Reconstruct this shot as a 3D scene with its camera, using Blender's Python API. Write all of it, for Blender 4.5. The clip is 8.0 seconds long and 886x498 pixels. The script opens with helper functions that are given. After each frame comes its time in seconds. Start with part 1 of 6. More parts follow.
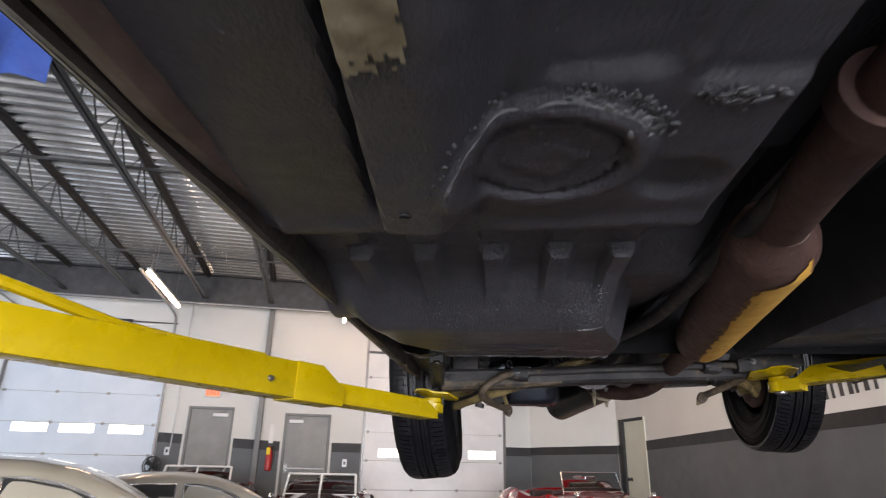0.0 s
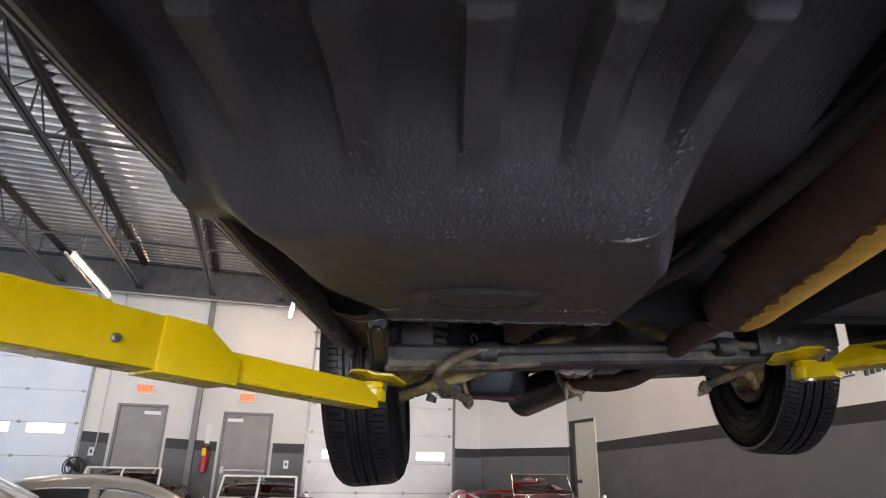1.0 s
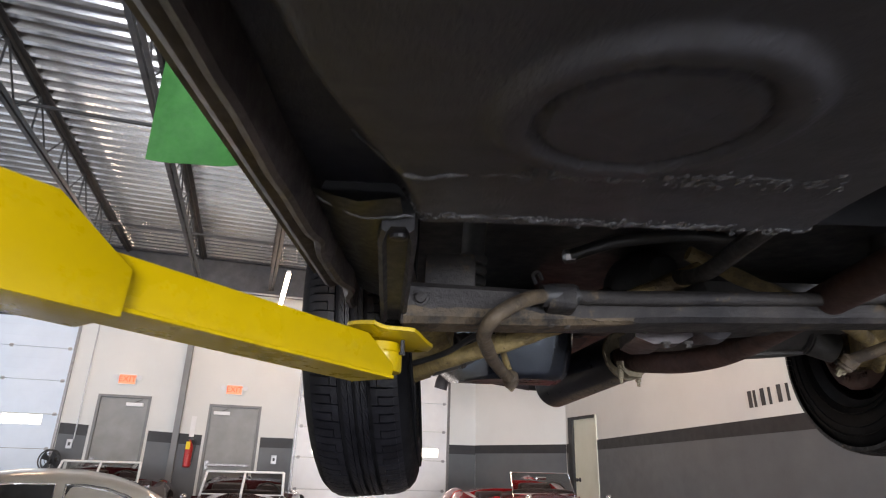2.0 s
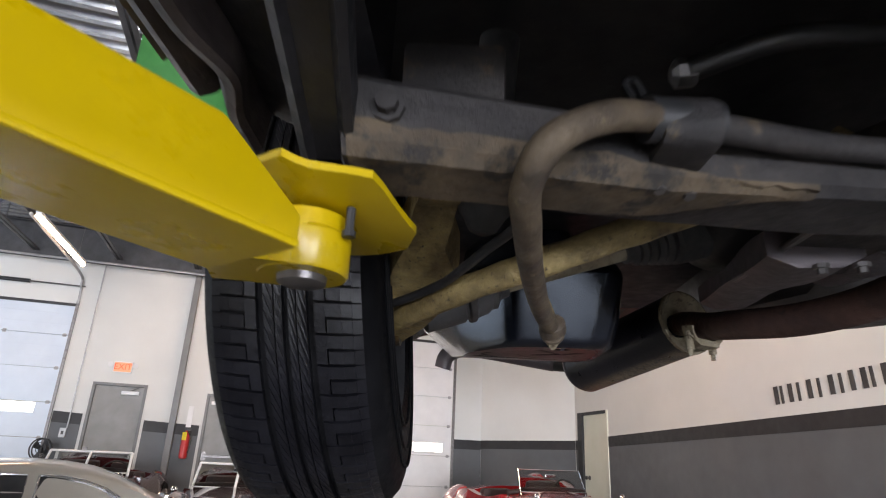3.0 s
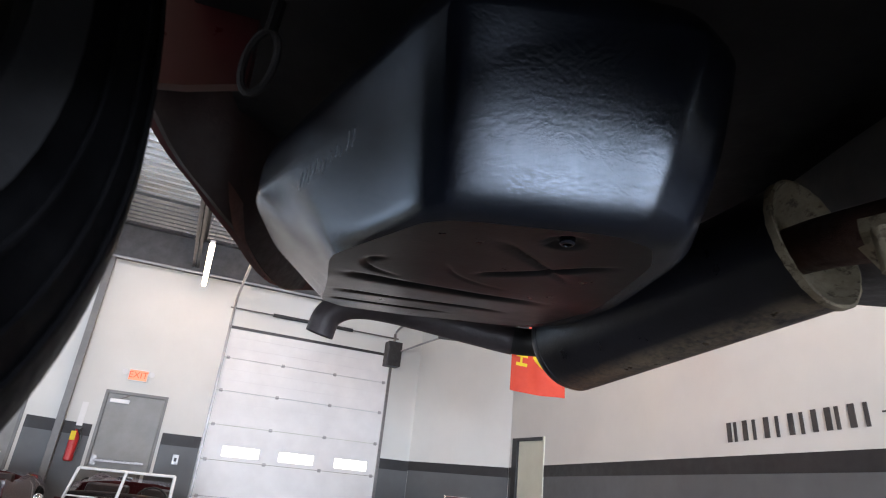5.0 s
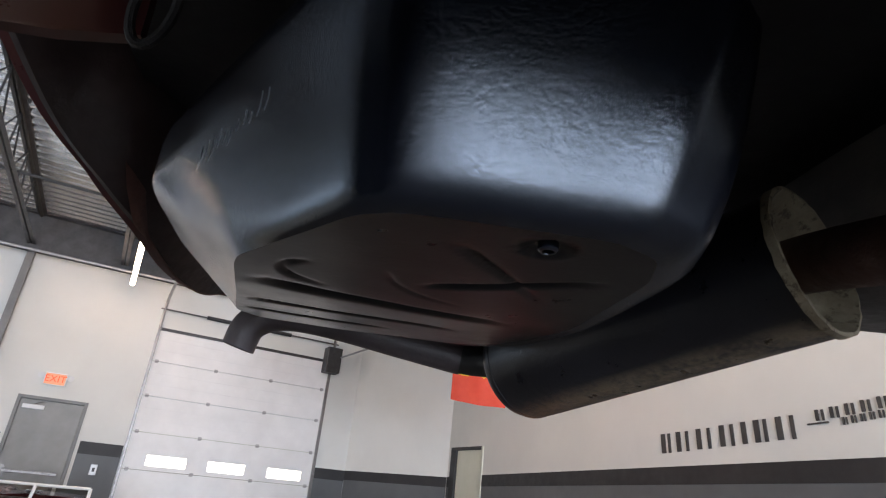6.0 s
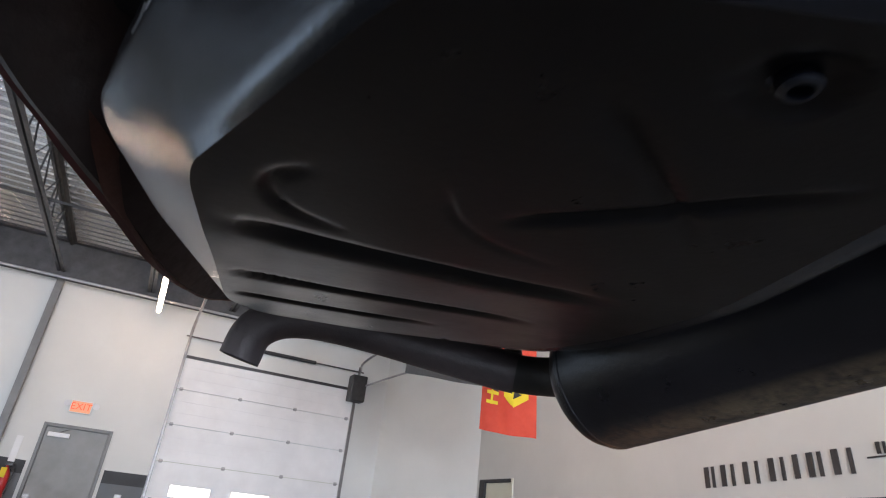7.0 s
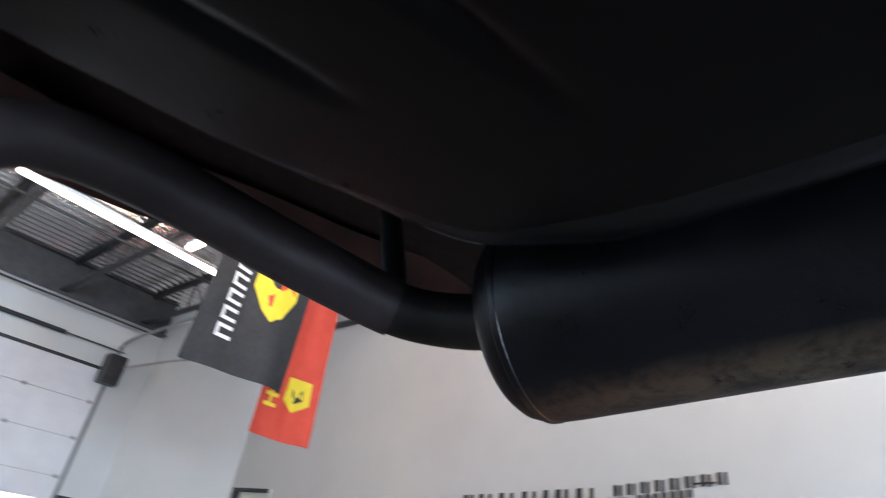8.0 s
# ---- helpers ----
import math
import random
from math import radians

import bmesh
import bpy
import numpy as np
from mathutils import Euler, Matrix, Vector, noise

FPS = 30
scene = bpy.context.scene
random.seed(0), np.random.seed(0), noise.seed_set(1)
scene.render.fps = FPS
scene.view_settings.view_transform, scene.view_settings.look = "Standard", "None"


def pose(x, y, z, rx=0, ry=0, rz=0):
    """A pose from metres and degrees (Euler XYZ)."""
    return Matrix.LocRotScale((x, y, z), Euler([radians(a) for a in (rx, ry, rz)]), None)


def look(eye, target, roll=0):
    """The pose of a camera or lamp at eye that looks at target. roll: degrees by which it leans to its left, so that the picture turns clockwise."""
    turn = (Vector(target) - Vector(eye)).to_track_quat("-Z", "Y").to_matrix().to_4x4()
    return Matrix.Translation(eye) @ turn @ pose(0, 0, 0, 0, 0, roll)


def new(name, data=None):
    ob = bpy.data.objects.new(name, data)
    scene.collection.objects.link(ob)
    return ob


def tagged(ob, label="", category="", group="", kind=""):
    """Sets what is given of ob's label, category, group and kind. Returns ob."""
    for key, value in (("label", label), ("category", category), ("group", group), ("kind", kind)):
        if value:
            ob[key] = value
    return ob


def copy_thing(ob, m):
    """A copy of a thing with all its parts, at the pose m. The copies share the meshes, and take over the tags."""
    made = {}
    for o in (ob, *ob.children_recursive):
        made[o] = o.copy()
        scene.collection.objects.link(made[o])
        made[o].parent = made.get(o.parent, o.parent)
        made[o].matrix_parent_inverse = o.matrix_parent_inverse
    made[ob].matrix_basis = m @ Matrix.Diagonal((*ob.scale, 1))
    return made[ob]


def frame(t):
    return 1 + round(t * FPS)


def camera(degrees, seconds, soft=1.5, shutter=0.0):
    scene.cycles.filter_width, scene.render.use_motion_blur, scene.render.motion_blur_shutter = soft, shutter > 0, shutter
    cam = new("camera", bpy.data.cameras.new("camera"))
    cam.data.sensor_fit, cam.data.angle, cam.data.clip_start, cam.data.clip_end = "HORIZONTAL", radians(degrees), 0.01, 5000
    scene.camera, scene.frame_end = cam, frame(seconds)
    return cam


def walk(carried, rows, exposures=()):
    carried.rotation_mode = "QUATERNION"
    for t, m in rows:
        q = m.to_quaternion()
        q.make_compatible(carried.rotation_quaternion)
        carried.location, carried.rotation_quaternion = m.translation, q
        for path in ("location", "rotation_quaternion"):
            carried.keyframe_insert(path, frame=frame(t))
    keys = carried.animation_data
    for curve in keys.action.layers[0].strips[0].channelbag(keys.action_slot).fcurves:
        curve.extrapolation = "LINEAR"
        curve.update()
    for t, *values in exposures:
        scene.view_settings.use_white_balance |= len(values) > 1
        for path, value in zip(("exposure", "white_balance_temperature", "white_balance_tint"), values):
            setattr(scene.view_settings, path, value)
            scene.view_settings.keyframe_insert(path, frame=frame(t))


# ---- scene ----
DAY = 3200.0
cam = camera(74.0, 8.0, soft=1.1, shutter=0.3)
PATH = [
    (0, (0.455, 0.137, 1.26), (0.256, 2.01, 1.932), 1.2),
    (0.5, (0.414, 0.339, 1.271), (0.354, 2.214, 1.964), 0.5),
    (1, (0.429, 0.547, 1.264), (0.386, 2.428, 1.943), 1.3),
    (1.2, (0.429, 0.645, 1.27), (0.344, 2.524, 1.951), 2.1),
    (2.3, (0.326, 1.147, 1.273), (0.344, 3.036, 1.932), 1.9),
    (2.5, (0.333, 1.234, 1.266), (0.366, 3.123, 1.92), 2.0),
    (3, (0.354, 1.468, 1.276), (0.311, 3.358, 1.928), 2.7),
    (3.5, (0.341, 1.68, 1.279), (0.323, 3.565, 1.946), 2.1),
    (4, (0.342, 1.877, 1.278), (0.468, 3.751, 1.966), 1.4),
    (4.5, (0.416, 2.068, 1.298), (0.561, 3.932, 2.01), 3.4),
    (4.7, (0.436, 2.145, 1.297), (0.539, 4.009, 2.014), 5.8),
    (5.8, (0.471, 2.321, 1.356), (0.718, 4.161, 2.1), 6.1),
    (6, (0.464, 2.334, 1.347), (0.768, 4.159, 2.107), 6.0),
    (6.5, (0.459, 2.413, 1.337), (0.799, 4.222, 2.119), 5.1),
    (7, (0.469, 2.51, 1.363), (0.677, 4.314, 2.201), 6.7),
    (7.5, (0.46, 2.62, 1.346), (0.676, 4.401, 2.23), 8.5),
    (7.7, (0.447, 2.676, 1.341), (0.899, 4.389, 2.269), 7.4),
    (8, (0.474, 2.772, 1.344), (1.262, 4.334, 2.313), 10.4),
]
walk(cam, [(t, look(eye, target, roll)) for t, eye, target, roll in PATH], [(0, -0.04, 9300, 22), (1.2, 0.0, 9300, 22), (2.5, 0.17, 9100, 21), (3.0, 0.16, 9000, 21), (3.5, 0.38, 9100, 20), (4.0, 0.32, 8200, 19), (4.5, 0.28, 7950, 18), (6, -0.07, 8350, 18), (7.3, -0.13, 7850, 17), (8, -0.12, 7250, 14)])

# ---- world and light ----
world = bpy.data.worlds.new("sky")
scene.world = world
world.use_nodes = True
wn = world.node_tree.nodes
sky = wn.new("ShaderNodeTexSky")
sky.sky_type = "NISHITA"
sky.sun_disc = False
sky.sun_elevation, sky.sun_rotation = radians(38), radians(200)
world.node_tree.links.new(sky.outputs["Color"], wn["Background"].inputs["Color"])
wn["Background"].inputs["Strength"].default_value = 0.08


def area_lamp(name, m, sx, sy, watts, colour):
    data = bpy.data.lights.new(name, "AREA")
    data.shape, data.size, data.size_y, data.energy, data.color = "RECTANGLE", sx, sy, watts, colour
    ob = new(name, data)
    ob.matrix_world = m
    return ob


# ---- materials ----
def surf(name, c1, c2, scale=8.0, rough=(0.5, 0.7), metal=0.0, bump=0.0, bscale=60.0, spot=None, spot_at=0.62, spot_scale=30.0,
         stretch=(1, 1, 1), coat=0.0, spec=0.5):
    """Two tones mixed by broad noise, spots of a third tone, roughness that varies and fine relief."""
    m = bpy.data.materials.new(name)
    m.use_nodes = True
    nt = m.node_tree
    n, link = nt.nodes, nt.links.new
    b = n["Principled BSDF"]
    co = n.new("ShaderNodeTexCoord")
    mp = n.new("ShaderNodeMapping")
    mp.inputs["Scale"].default_value = stretch
    link(co.outputs["Object"], mp.inputs["Vector"])

    def cloud(sc, detail=5.0, rough_=0.6):
        t = n.new("ShaderNodeTexNoise")
        t.inputs["Scale"].default_value, t.inputs["Detail"].default_value, t.inputs["Roughness"].default_value = sc, detail, rough_
        link(mp.outputs["Vector"], t.inputs["Vector"])
        return t.outputs["Fac"]

    def ramp(src, a, z, ca, cz):
        r = n.new("ShaderNodeValToRGB")
        r.color_ramp.elements[0].position, r.color_ramp.elements[1].position = a, z
        r.color_ramp.elements[0].color, r.color_ramp.elements[1].color = ca, cz
        link(src, r.inputs["Fac"])
        return r.outputs["Color"]

    broad = cloud(scale)
    colour = ramp(broad, 0.34, 0.68, (*c1, 1), (*c2, 1))
    if spot:
        mask = ramp(cloud(spot_scale, 6.0, 0.7), spot_at, spot_at + 0.08, (0, 0, 0, 1), (1, 1, 1, 1))
        mix = n.new("ShaderNodeMix")
        mix.data_type = "RGBA"
        link(mask, mix.inputs["Factor"])
        link(colour, mix.inputs["A"])
        mix.inputs["B"].default_value = (*spot, 1)
        colour = mix.outputs["Result"]
    link(colour, b.inputs["Base Color"])
    link(ramp(cloud(scale * 5), 0.3, 0.7, (rough[0],) * 3 + (1,), (rough[1],) * 3 + (1,)), b.inputs["Roughness"])
    b.inputs["Metallic"].default_value = metal
    b.inputs["Coat Weight"].default_value = coat
    b.inputs["Specular IOR Level"].default_value = spec
    if bump:
        bp = n.new("ShaderNodeBump")
        bp.inputs["Strength"].default_value, bp.inputs["Distance"].default_value = bump, 0.004
        link(cloud(bscale, 8.0, 0.65), bp.inputs["Height"])
        link(bp.outputs["Normal"], b.inputs["Normal"])
    return m


def rust_stain(mat, origin, down, near, full, along, length):
    """Blotchy dusty rust where a surface reaches furthest along a direction, thicker towards one end."""
    nt = mat.node_tree
    bsdf = [n for n in nt.nodes if n.type == "BSDF_PRINCIPLED"][0]
    old = bsdf.inputs["Base Color"].links[0].from_socket
    tc = nt.nodes.new("ShaderNodeTexCoord")
    rel = nt.nodes.new("ShaderNodeVectorMath")
    rel.operation = "SUBTRACT"
    rel.inputs[1].default_value = origin
    nt.links.new(tc.outputs["Object"], rel.inputs[0])

    def math_node(op, a, b):
        n = nt.nodes.new("ShaderNodeMath")
        n.operation = op
        for k, q in enumerate((a, b)):
            if isinstance(q, (int, float)):
                n.inputs[k].default_value = q
            else:
                nt.links.new(q, n.inputs[k])
        return n.outputs[0]

    def dot(direction):
        n = nt.nodes.new("ShaderNodeVectorMath")
        n.operation = "DOT_PRODUCT"
        n.inputs[1].default_value = direction
        nt.links.new(rel.outputs[0], n.inputs[0])
        return n.outputs["Value"]

    def cloud(scale, detail):
        n = nt.nodes.new("ShaderNodeTexNoise")
        n.inputs["Scale"].default_value = scale
        n.inputs["Detail"].default_value = detail
        nt.links.new(tc.outputs["Object"], n.inputs["Vector"])
        return n.outputs["Fac"]

    def span(src, a, b):
        n = nt.nodes.new("ShaderNodeMapRange")
        n.inputs["From Min"].default_value = a
        n.inputs["From Max"].default_value = b
        nt.links.new(src, n.inputs["Value"])
        return n.outputs["Result"]
    reach = span(dot(down), near, full)
    wear = math_node("ADD", math_node("MULTIPLY", cloud(26.0, 7.0), 0.9), math_node("MULTIPLY", cloud(150.0, 4.0), 0.7))
    amount = math_node("MULTIPLY", reach, span(wear, 0.60, 0.92))
    tone = nt.nodes.new("ShaderNodeMix")
    tone.data_type = "RGBA"
    tone.inputs[6].default_value = (0.17, 0.128, 0.085, 1)
    tone.inputs[7].default_value = (0.14, 0.066, 0.038, 1)
    nt.links.new(span(dot(along), 0.55 * length, 0.95 * length), tone.inputs[0])
    mix = nt.nodes.new("ShaderNodeMix")
    mix.data_type = "RGBA"
    nt.links.new(amount, mix.inputs[0])
    nt.links.new(old, mix.inputs[6])
    nt.links.new(tone.outputs[2], mix.inputs[7])
    nt.links.new(mix.outputs[2], bsdf.inputs["Base Color"])


def glow(name, colour, strength):
    m = bpy.data.materials.new(name)
    m.use_nodes = True
    b = m.node_tree.nodes["Principled BSDF"]
    b.inputs["Base Color"].default_value = (*[0.25 * c for c in colour], 1)
    b.inputs["Emission Color"].default_value = (*colour, 1)
    b.inputs["Emission Strength"].default_value = strength
    return m


def glass(name, tint, rough=0.0):
    m = bpy.data.materials.new(name)
    m.use_nodes = True
    b = m.node_tree.nodes["Principled BSDF"]
    b.inputs["Base Color"].default_value = (*tint, 1)
    b.inputs["Transmission Weight"].default_value = 1.0
    b.inputs["Roughness"].default_value = rough
    b.inputs["IOR"].default_value = 1.3
    return m


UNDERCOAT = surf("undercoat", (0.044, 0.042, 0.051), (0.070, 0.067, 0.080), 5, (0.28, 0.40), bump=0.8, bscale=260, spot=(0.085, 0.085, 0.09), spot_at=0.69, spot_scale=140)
# Smooth undercoat, darkened to carry the shade of rear floor and tunnel.
UNDERCOAT_SHADED = surf("shaded_smooth_undercoat", (0.014, 0.014, 0.016), (0.026, 0.026, 0.028), 5, (0.4, 0.62), bump=0.2, bscale=90, spot=(0.05, 0.05, 0.05), spot_at=0.74, spot_scale=70, spec=0.25)
# Base raised to grey, standing in for the glints of glossy sealer.
SEALER = surf("seam_sealer_with_glints", (0.05, 0.05, 0.056), (0.19, 0.19, 0.20), 30, (0.07, 0.2), bump=0.8, bscale=120)
SILL_BROWN = surf("rusty_sill", (0.075, 0.048, 0.042), (0.17, 0.110, 0.095), 14, (0.45, 0.7), bump=0.5, bscale=110, spot=(0.24, 0.18, 0.15), spot_at=0.66, spot_scale=48)
HUB_GREASE = surf("greasy_rusty_hub", (0.022, 0.014, 0.012), (0.135, 0.078, 0.026), 30, (0.30, 0.60), bump=1.0, bscale=60, spot=(0.012, 0.009, 0.011), spot_at=0.49, spot_scale=46)
STRAP_BLACK = surf("strap_black", (0.008, 0.008, 0.010), (0.020, 0.019, 0.022), 16, (0.35, 0.6), bump=0.3, bscale=120, spot=(0.09, 0.085, 0.085), spot_at=0.73, spot_scale=45)
SILL_DARK = surf("scuffed_sill", (0.024, 0.018, 0.019), (0.068, 0.052, 0.050), 16, (0.36, 0.6), bump=0.55, bscale=90, spot=(0.26, 0.22, 0.18), spot_at=0.70, spot_scale=38)
CREAM_EDGE = surf("worn_cream_sill_edge", (0.09, 0.072, 0.055), (0.24, 0.20, 0.13), 18, (0.4, 0.6), spot=(0.50, 0.47, 0.34), spot_at=0.58, spot_scale=45)
BARE_STEEL = surf("scraped_patch", (0.20, 0.155, 0.09), (0.46, 0.38, 0.26), 30, (0.5, 0.7), bump=0.3, bscale=90)
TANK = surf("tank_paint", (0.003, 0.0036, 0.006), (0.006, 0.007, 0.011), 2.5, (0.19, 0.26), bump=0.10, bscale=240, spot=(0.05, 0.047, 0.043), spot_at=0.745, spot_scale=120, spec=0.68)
TANK_FLOOR = surf("tank_floor_paint", (0.004, 0.0042, 0.006), (0.009, 0.009, 0.011), 4, (0.27, 0.36), bump=0.06, bscale=240, spot=(0.07, 0.066, 0.06), spot_at=0.755, spot_scale=110, spec=0.28)
# Blue of the daylight sheen is put into the specular tint here.
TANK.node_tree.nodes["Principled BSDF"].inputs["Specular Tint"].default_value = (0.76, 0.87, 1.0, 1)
SCRATCH = surf("pale_scratch", (0.20, 0.21, 0.22), (0.30, 0.31, 0.32), 60, (0.4, 0.6))
YELLOW = surf("lift_yellow", (0.44, 0.285, 0.006), (0.52, 0.345, 0.010), 5, (0.22, 0.36), bump=0.12, bscale=35, spot=(0.42, 0.30, 0.02), spot_at=0.735, spot_scale=16)
RUBBER = surf("tyre_rubber", (0.003, 0.003, 0.0036), (0.0075, 0.0075, 0.0085), 22, (0.45, 0.65), bump=0.14, bscale=130, spot=(0.022, 0.022, 0.022), spot_at=0.74, spot_scale=60, spec=0.06)
TREAD = surf("tread_rubber", (0.003, 0.003, 0.0042), (0.0075, 0.0075, 0.0098), 22, (0.28, 0.46), bump=0.2, bscale=150, spot=(0.022, 0.022, 0.022), spot_at=0.74, spot_scale=60, spec=0.25)
TAN = surf("dirty_suspension", (0.110, 0.070, 0.030), (0.360, 0.260, 0.110), 26, (0.34, 0.68), bump=1.0, bscale=120, spot=(0.040, 0.026, 0.013), spot_at=0.59, spot_scale=120)
BEAM_GREY = surf("greasy_beam", (0.015, 0.014, 0.016), (0.055, 0.048, 0.046), 12, (0.45, 0.68), bump=0.7, bscale=90, spot=(0.115, 0.082, 0.052), spot_at=0.60, spot_scale=24, spec=0.35)
CAKED_DIRT = surf("caked_dirt", (0.045, 0.032, 0.022), (0.145, 0.100, 0.060), 17, (0.5, 0.75), bump=0.8, bscale=110, spot=(0.022, 0.018, 0.016), spot_at=0.52, spot_scale=26)
RUST_PIPE = surf("rusty_exhaust", (0.058, 0.030, 0.026), (0.120, 0.058, 0.046), 13, (0.5, 0.75), metal=0.25, bump=0.5, bscale=100, spot=(0.04, 0.022, 0.018), spot_at=0.6, spot_scale=20)
RUST_ORANGE = surf("orange_rust", (0.58, 0.27, 0.04), (0.72, 0.38, 0.08), 25, (0.6, 0.8), bump=0.4, bscale=100, spot=(0.25, 0.09, 0.03), spot_at=0.6, spot_scale=50)
MUFFLER = surf("muffler_black", (0.005, 0.005, 0.007), (0.011, 0.011, 0.015), 8, (0.26, 0.42), bump=0.16, bscale=150, spot=(0.035, 0.026, 0.021), spot_at=0.70, spot_scale=34)
TAILPIPE = surf("tailpipe_brown", (0.050, 0.041, 0.046), (0.092, 0.073, 0.078), 12, (0.36, 0.55), bump=0.3, bscale=90)
CREAM_RUST = surf("dusty_flange", (0.19, 0.15, 0.10), (0.32, 0.27, 0.19), 40, (0.6, 0.8), bump=0.6, bscale=120, spot=(0.10, 0.07, 0.045), spot_at=0.55, spot_scale=60)
BLACK_METAL = surf("black_metal", (0.012, 0.012, 0.013), (0.03, 0.03, 0.032), 14, (0.35, 0.55), bump=0.2, bscale=90)
BOOT = surf("rubber_boot", (0.03, 0.03, 0.032), (0.068, 0.065, 0.064), 25, (0.45, 0.65), bump=0.2, bscale=90)
MAROON = surf("maroon_paint", (0.055, 0.008, 0.009), (0.08, 0.011, 0.011), 6, (0.25, 0.4), coat=0.5)
MAROON_DARK = surf("dirty_maroon_skirt", (0.016, 0.008, 0.008), (0.036, 0.016, 0.015), 12, (0.45, 0.65), bump=0.25, bscale=80)
RUST_LIP = surf("rusty_maroon_lip", (0.055, 0.018, 0.016), (0.150, 0.058, 0.042), 16, (0.4, 0.6), bump=0.4, bscale=90, spot=(0.22, 0.13, 0.09), spot_at=0.68, spot_scale=40)
STEEL = surf("worn_steel", (0.14, 0.13, 0.13), (0.23, 0.215, 0.21), 20, (0.3, 0.45), metal=0.8, bump=0.1, bscale=60)
WALL_WHITE = surf("white_wall", (0.615, 0.625, 0.605), (0.675, 0.686, 0.665), 0.8, (0.6, 0.75), bump=0.06, bscale=30)
WALL_GREY = surf("grey_wainscot", (0.080, 0.086, 0.092), (0.104, 0.112, 0.119), 1.2, (0.45, 0.6), bump=0.06, bscale=30)
BAND = surf("charcoal_band", (0.013, 0.013, 0.015), (0.021, 0.021, 0.023), 2, (0.5, 0.65))
DOOR_GREY = surf("grey_steel_door", (0.20, 0.20, 0.19), (0.25, 0.25, 0.24), 3, (0.4, 0.55), bump=0.04, bscale=40)
FRAME_GREY = surf("door_frame_grey", (0.13, 0.13, 0.13), (0.17, 0.17, 0.165), 4, (0.4, 0.55))
WHITE_METAL = surf("white_metal", (0.70, 0.70, 0.70), (0.78, 0.78, 0.78), 2, (0.35, 0.5), bump=0.05, bscale=25)
# White door metal tinted blue for the daylight that falls on it.
DAYLIT_METAL = surf("daylit_white_metal", (0.56, 0.64, 0.72), (0.62, 0.70, 0.78), 2, (0.35, 0.5), bump=0.05, bscale=25)
CREAM_DOOR = surf("cream_door", (0.62, 0.64, 0.53), (0.68, 0.70, 0.60), 2, (0.4, 0.55))
GALV = surf("galvanised_deck", (0.60, 0.60, 0.605), (0.76, 0.76, 0.765), 0.9, (0.17, 0.25), metal=0.85)
JOIST = surf("grey_joist", (0.042, 0.043, 0.046), (0.075, 0.075, 0.080), 6, (0.45, 0.6))
JOIST_DARK = surf("dark_joist", (0.028, 0.028, 0.03), (0.05, 0.05, 0.052), 6, (0.5, 0.65))
CONDUIT = surf("conduit", (0.32, 0.32, 0.32), (0.42, 0.42, 0.42), 6, (0.35, 0.5), metal=0.6)
FLOOR = surf("grey_epoxy_floor", (0.075, 0.075, 0.077), (0.105, 0.105, 0.104), 1.4, (0.42, 0.56), bump=0.03, bscale=14, spot=(0.085, 0.082, 0.08), spot_at=0.66, spot_scale=3)
CHROME = surf("chrome", (0.75, 0.75, 0.75), (0.85, 0.85, 0.85), 5, (0.06, 0.14), metal=1.0)
CREAM_PAINT = surf("cream_paint", (0.34, 0.30, 0.235), (0.36, 0.32, 0.25), 3, (0.14, 0.22), coat=0.8)
SILVER_PAINT = surf("silver_paint", (0.27, 0.255, 0.225), (0.285, 0.27, 0.24), 1.5, (0.30, 0.33), coat=0.7)
RED_PAINT = surf("red_paint", (0.26, 0.010, 0.013), (0.31, 0.014, 0.017), 3, (0.12, 0.2), coat=0.9)
WINE_PAINT = surf("wine_paint", (0.06, 0.010, 0.012), (0.08, 0.014, 0.016), 3, (0.12, 0.2), coat=0.9)
BLACK_TRIM = surf("black_trim", (0.012, 0.012, 0.012), (0.025, 0.025, 0.025), 10, (0.5, 0.7))
LEATHER = surf("red_leather", (0.022, 0.009, 0.008), (0.035, 0.013, 0.011), 12, (0.45, 0.6), bump=0.2, bscale=60)
GREEN_CLOTH = surf("green_cloth", (0.006, 0.105, 0.018), (0.010, 0.135, 0.024), 5, (0.7, 0.85), bump=0.1, bscale=90)
BLUE_CLOTH = surf("blue_cloth", (0.006, 0.035, 0.17), (0.009, 0.048, 0.21), 5, (0.7, 0.85), bump=0.1, bscale=90)
RED_CLOTH = surf("red_cloth", (0.62, 0.055, 0.03), (0.70, 0.075, 0.04), 5, (0.7, 0.85), bump=0.1, bscale=90)
BLACK_CLOTH = surf("black_cloth", (0.016, 0.016, 0.017), (0.026, 0.026, 0.027), 5, (0.6, 0.8), bump=0.1, bscale=90)
YELLOW_PRINT = surf("yellow_print", (0.75, 0.55, 0.03), (0.80, 0.60, 0.05), 5, (0.7, 0.85))
WHITE_PRINT = surf("white_print", (0.75, 0.75, 0.75), (0.8, 0.8, 0.8), 5, (0.7, 0.85))
SIGN_INK = surf("sign_lettering", (0.035, 0.033, 0.033), (0.055, 0.052, 0.052), 5, (0.6, 0.75))
RED_TANK = surf("extinguisher_red", (0.50, 0.02, 0.02), (0.56, 0.03, 0.03), 5, (0.25, 0.35))
LED = glow("led_tube", (1.0, 0.82, 0.69), 38.0)
EXIT_RED = glow("exit_letters", (1.0, 0.10, 0.03), 1.0)
EXIT_FACE = glow("exit_face", (1.0, 0.44, 0.26), 0.62)
PANE = glow("daylit_frosted_pane", (0.93, 0.97, 1.0), 5.0)
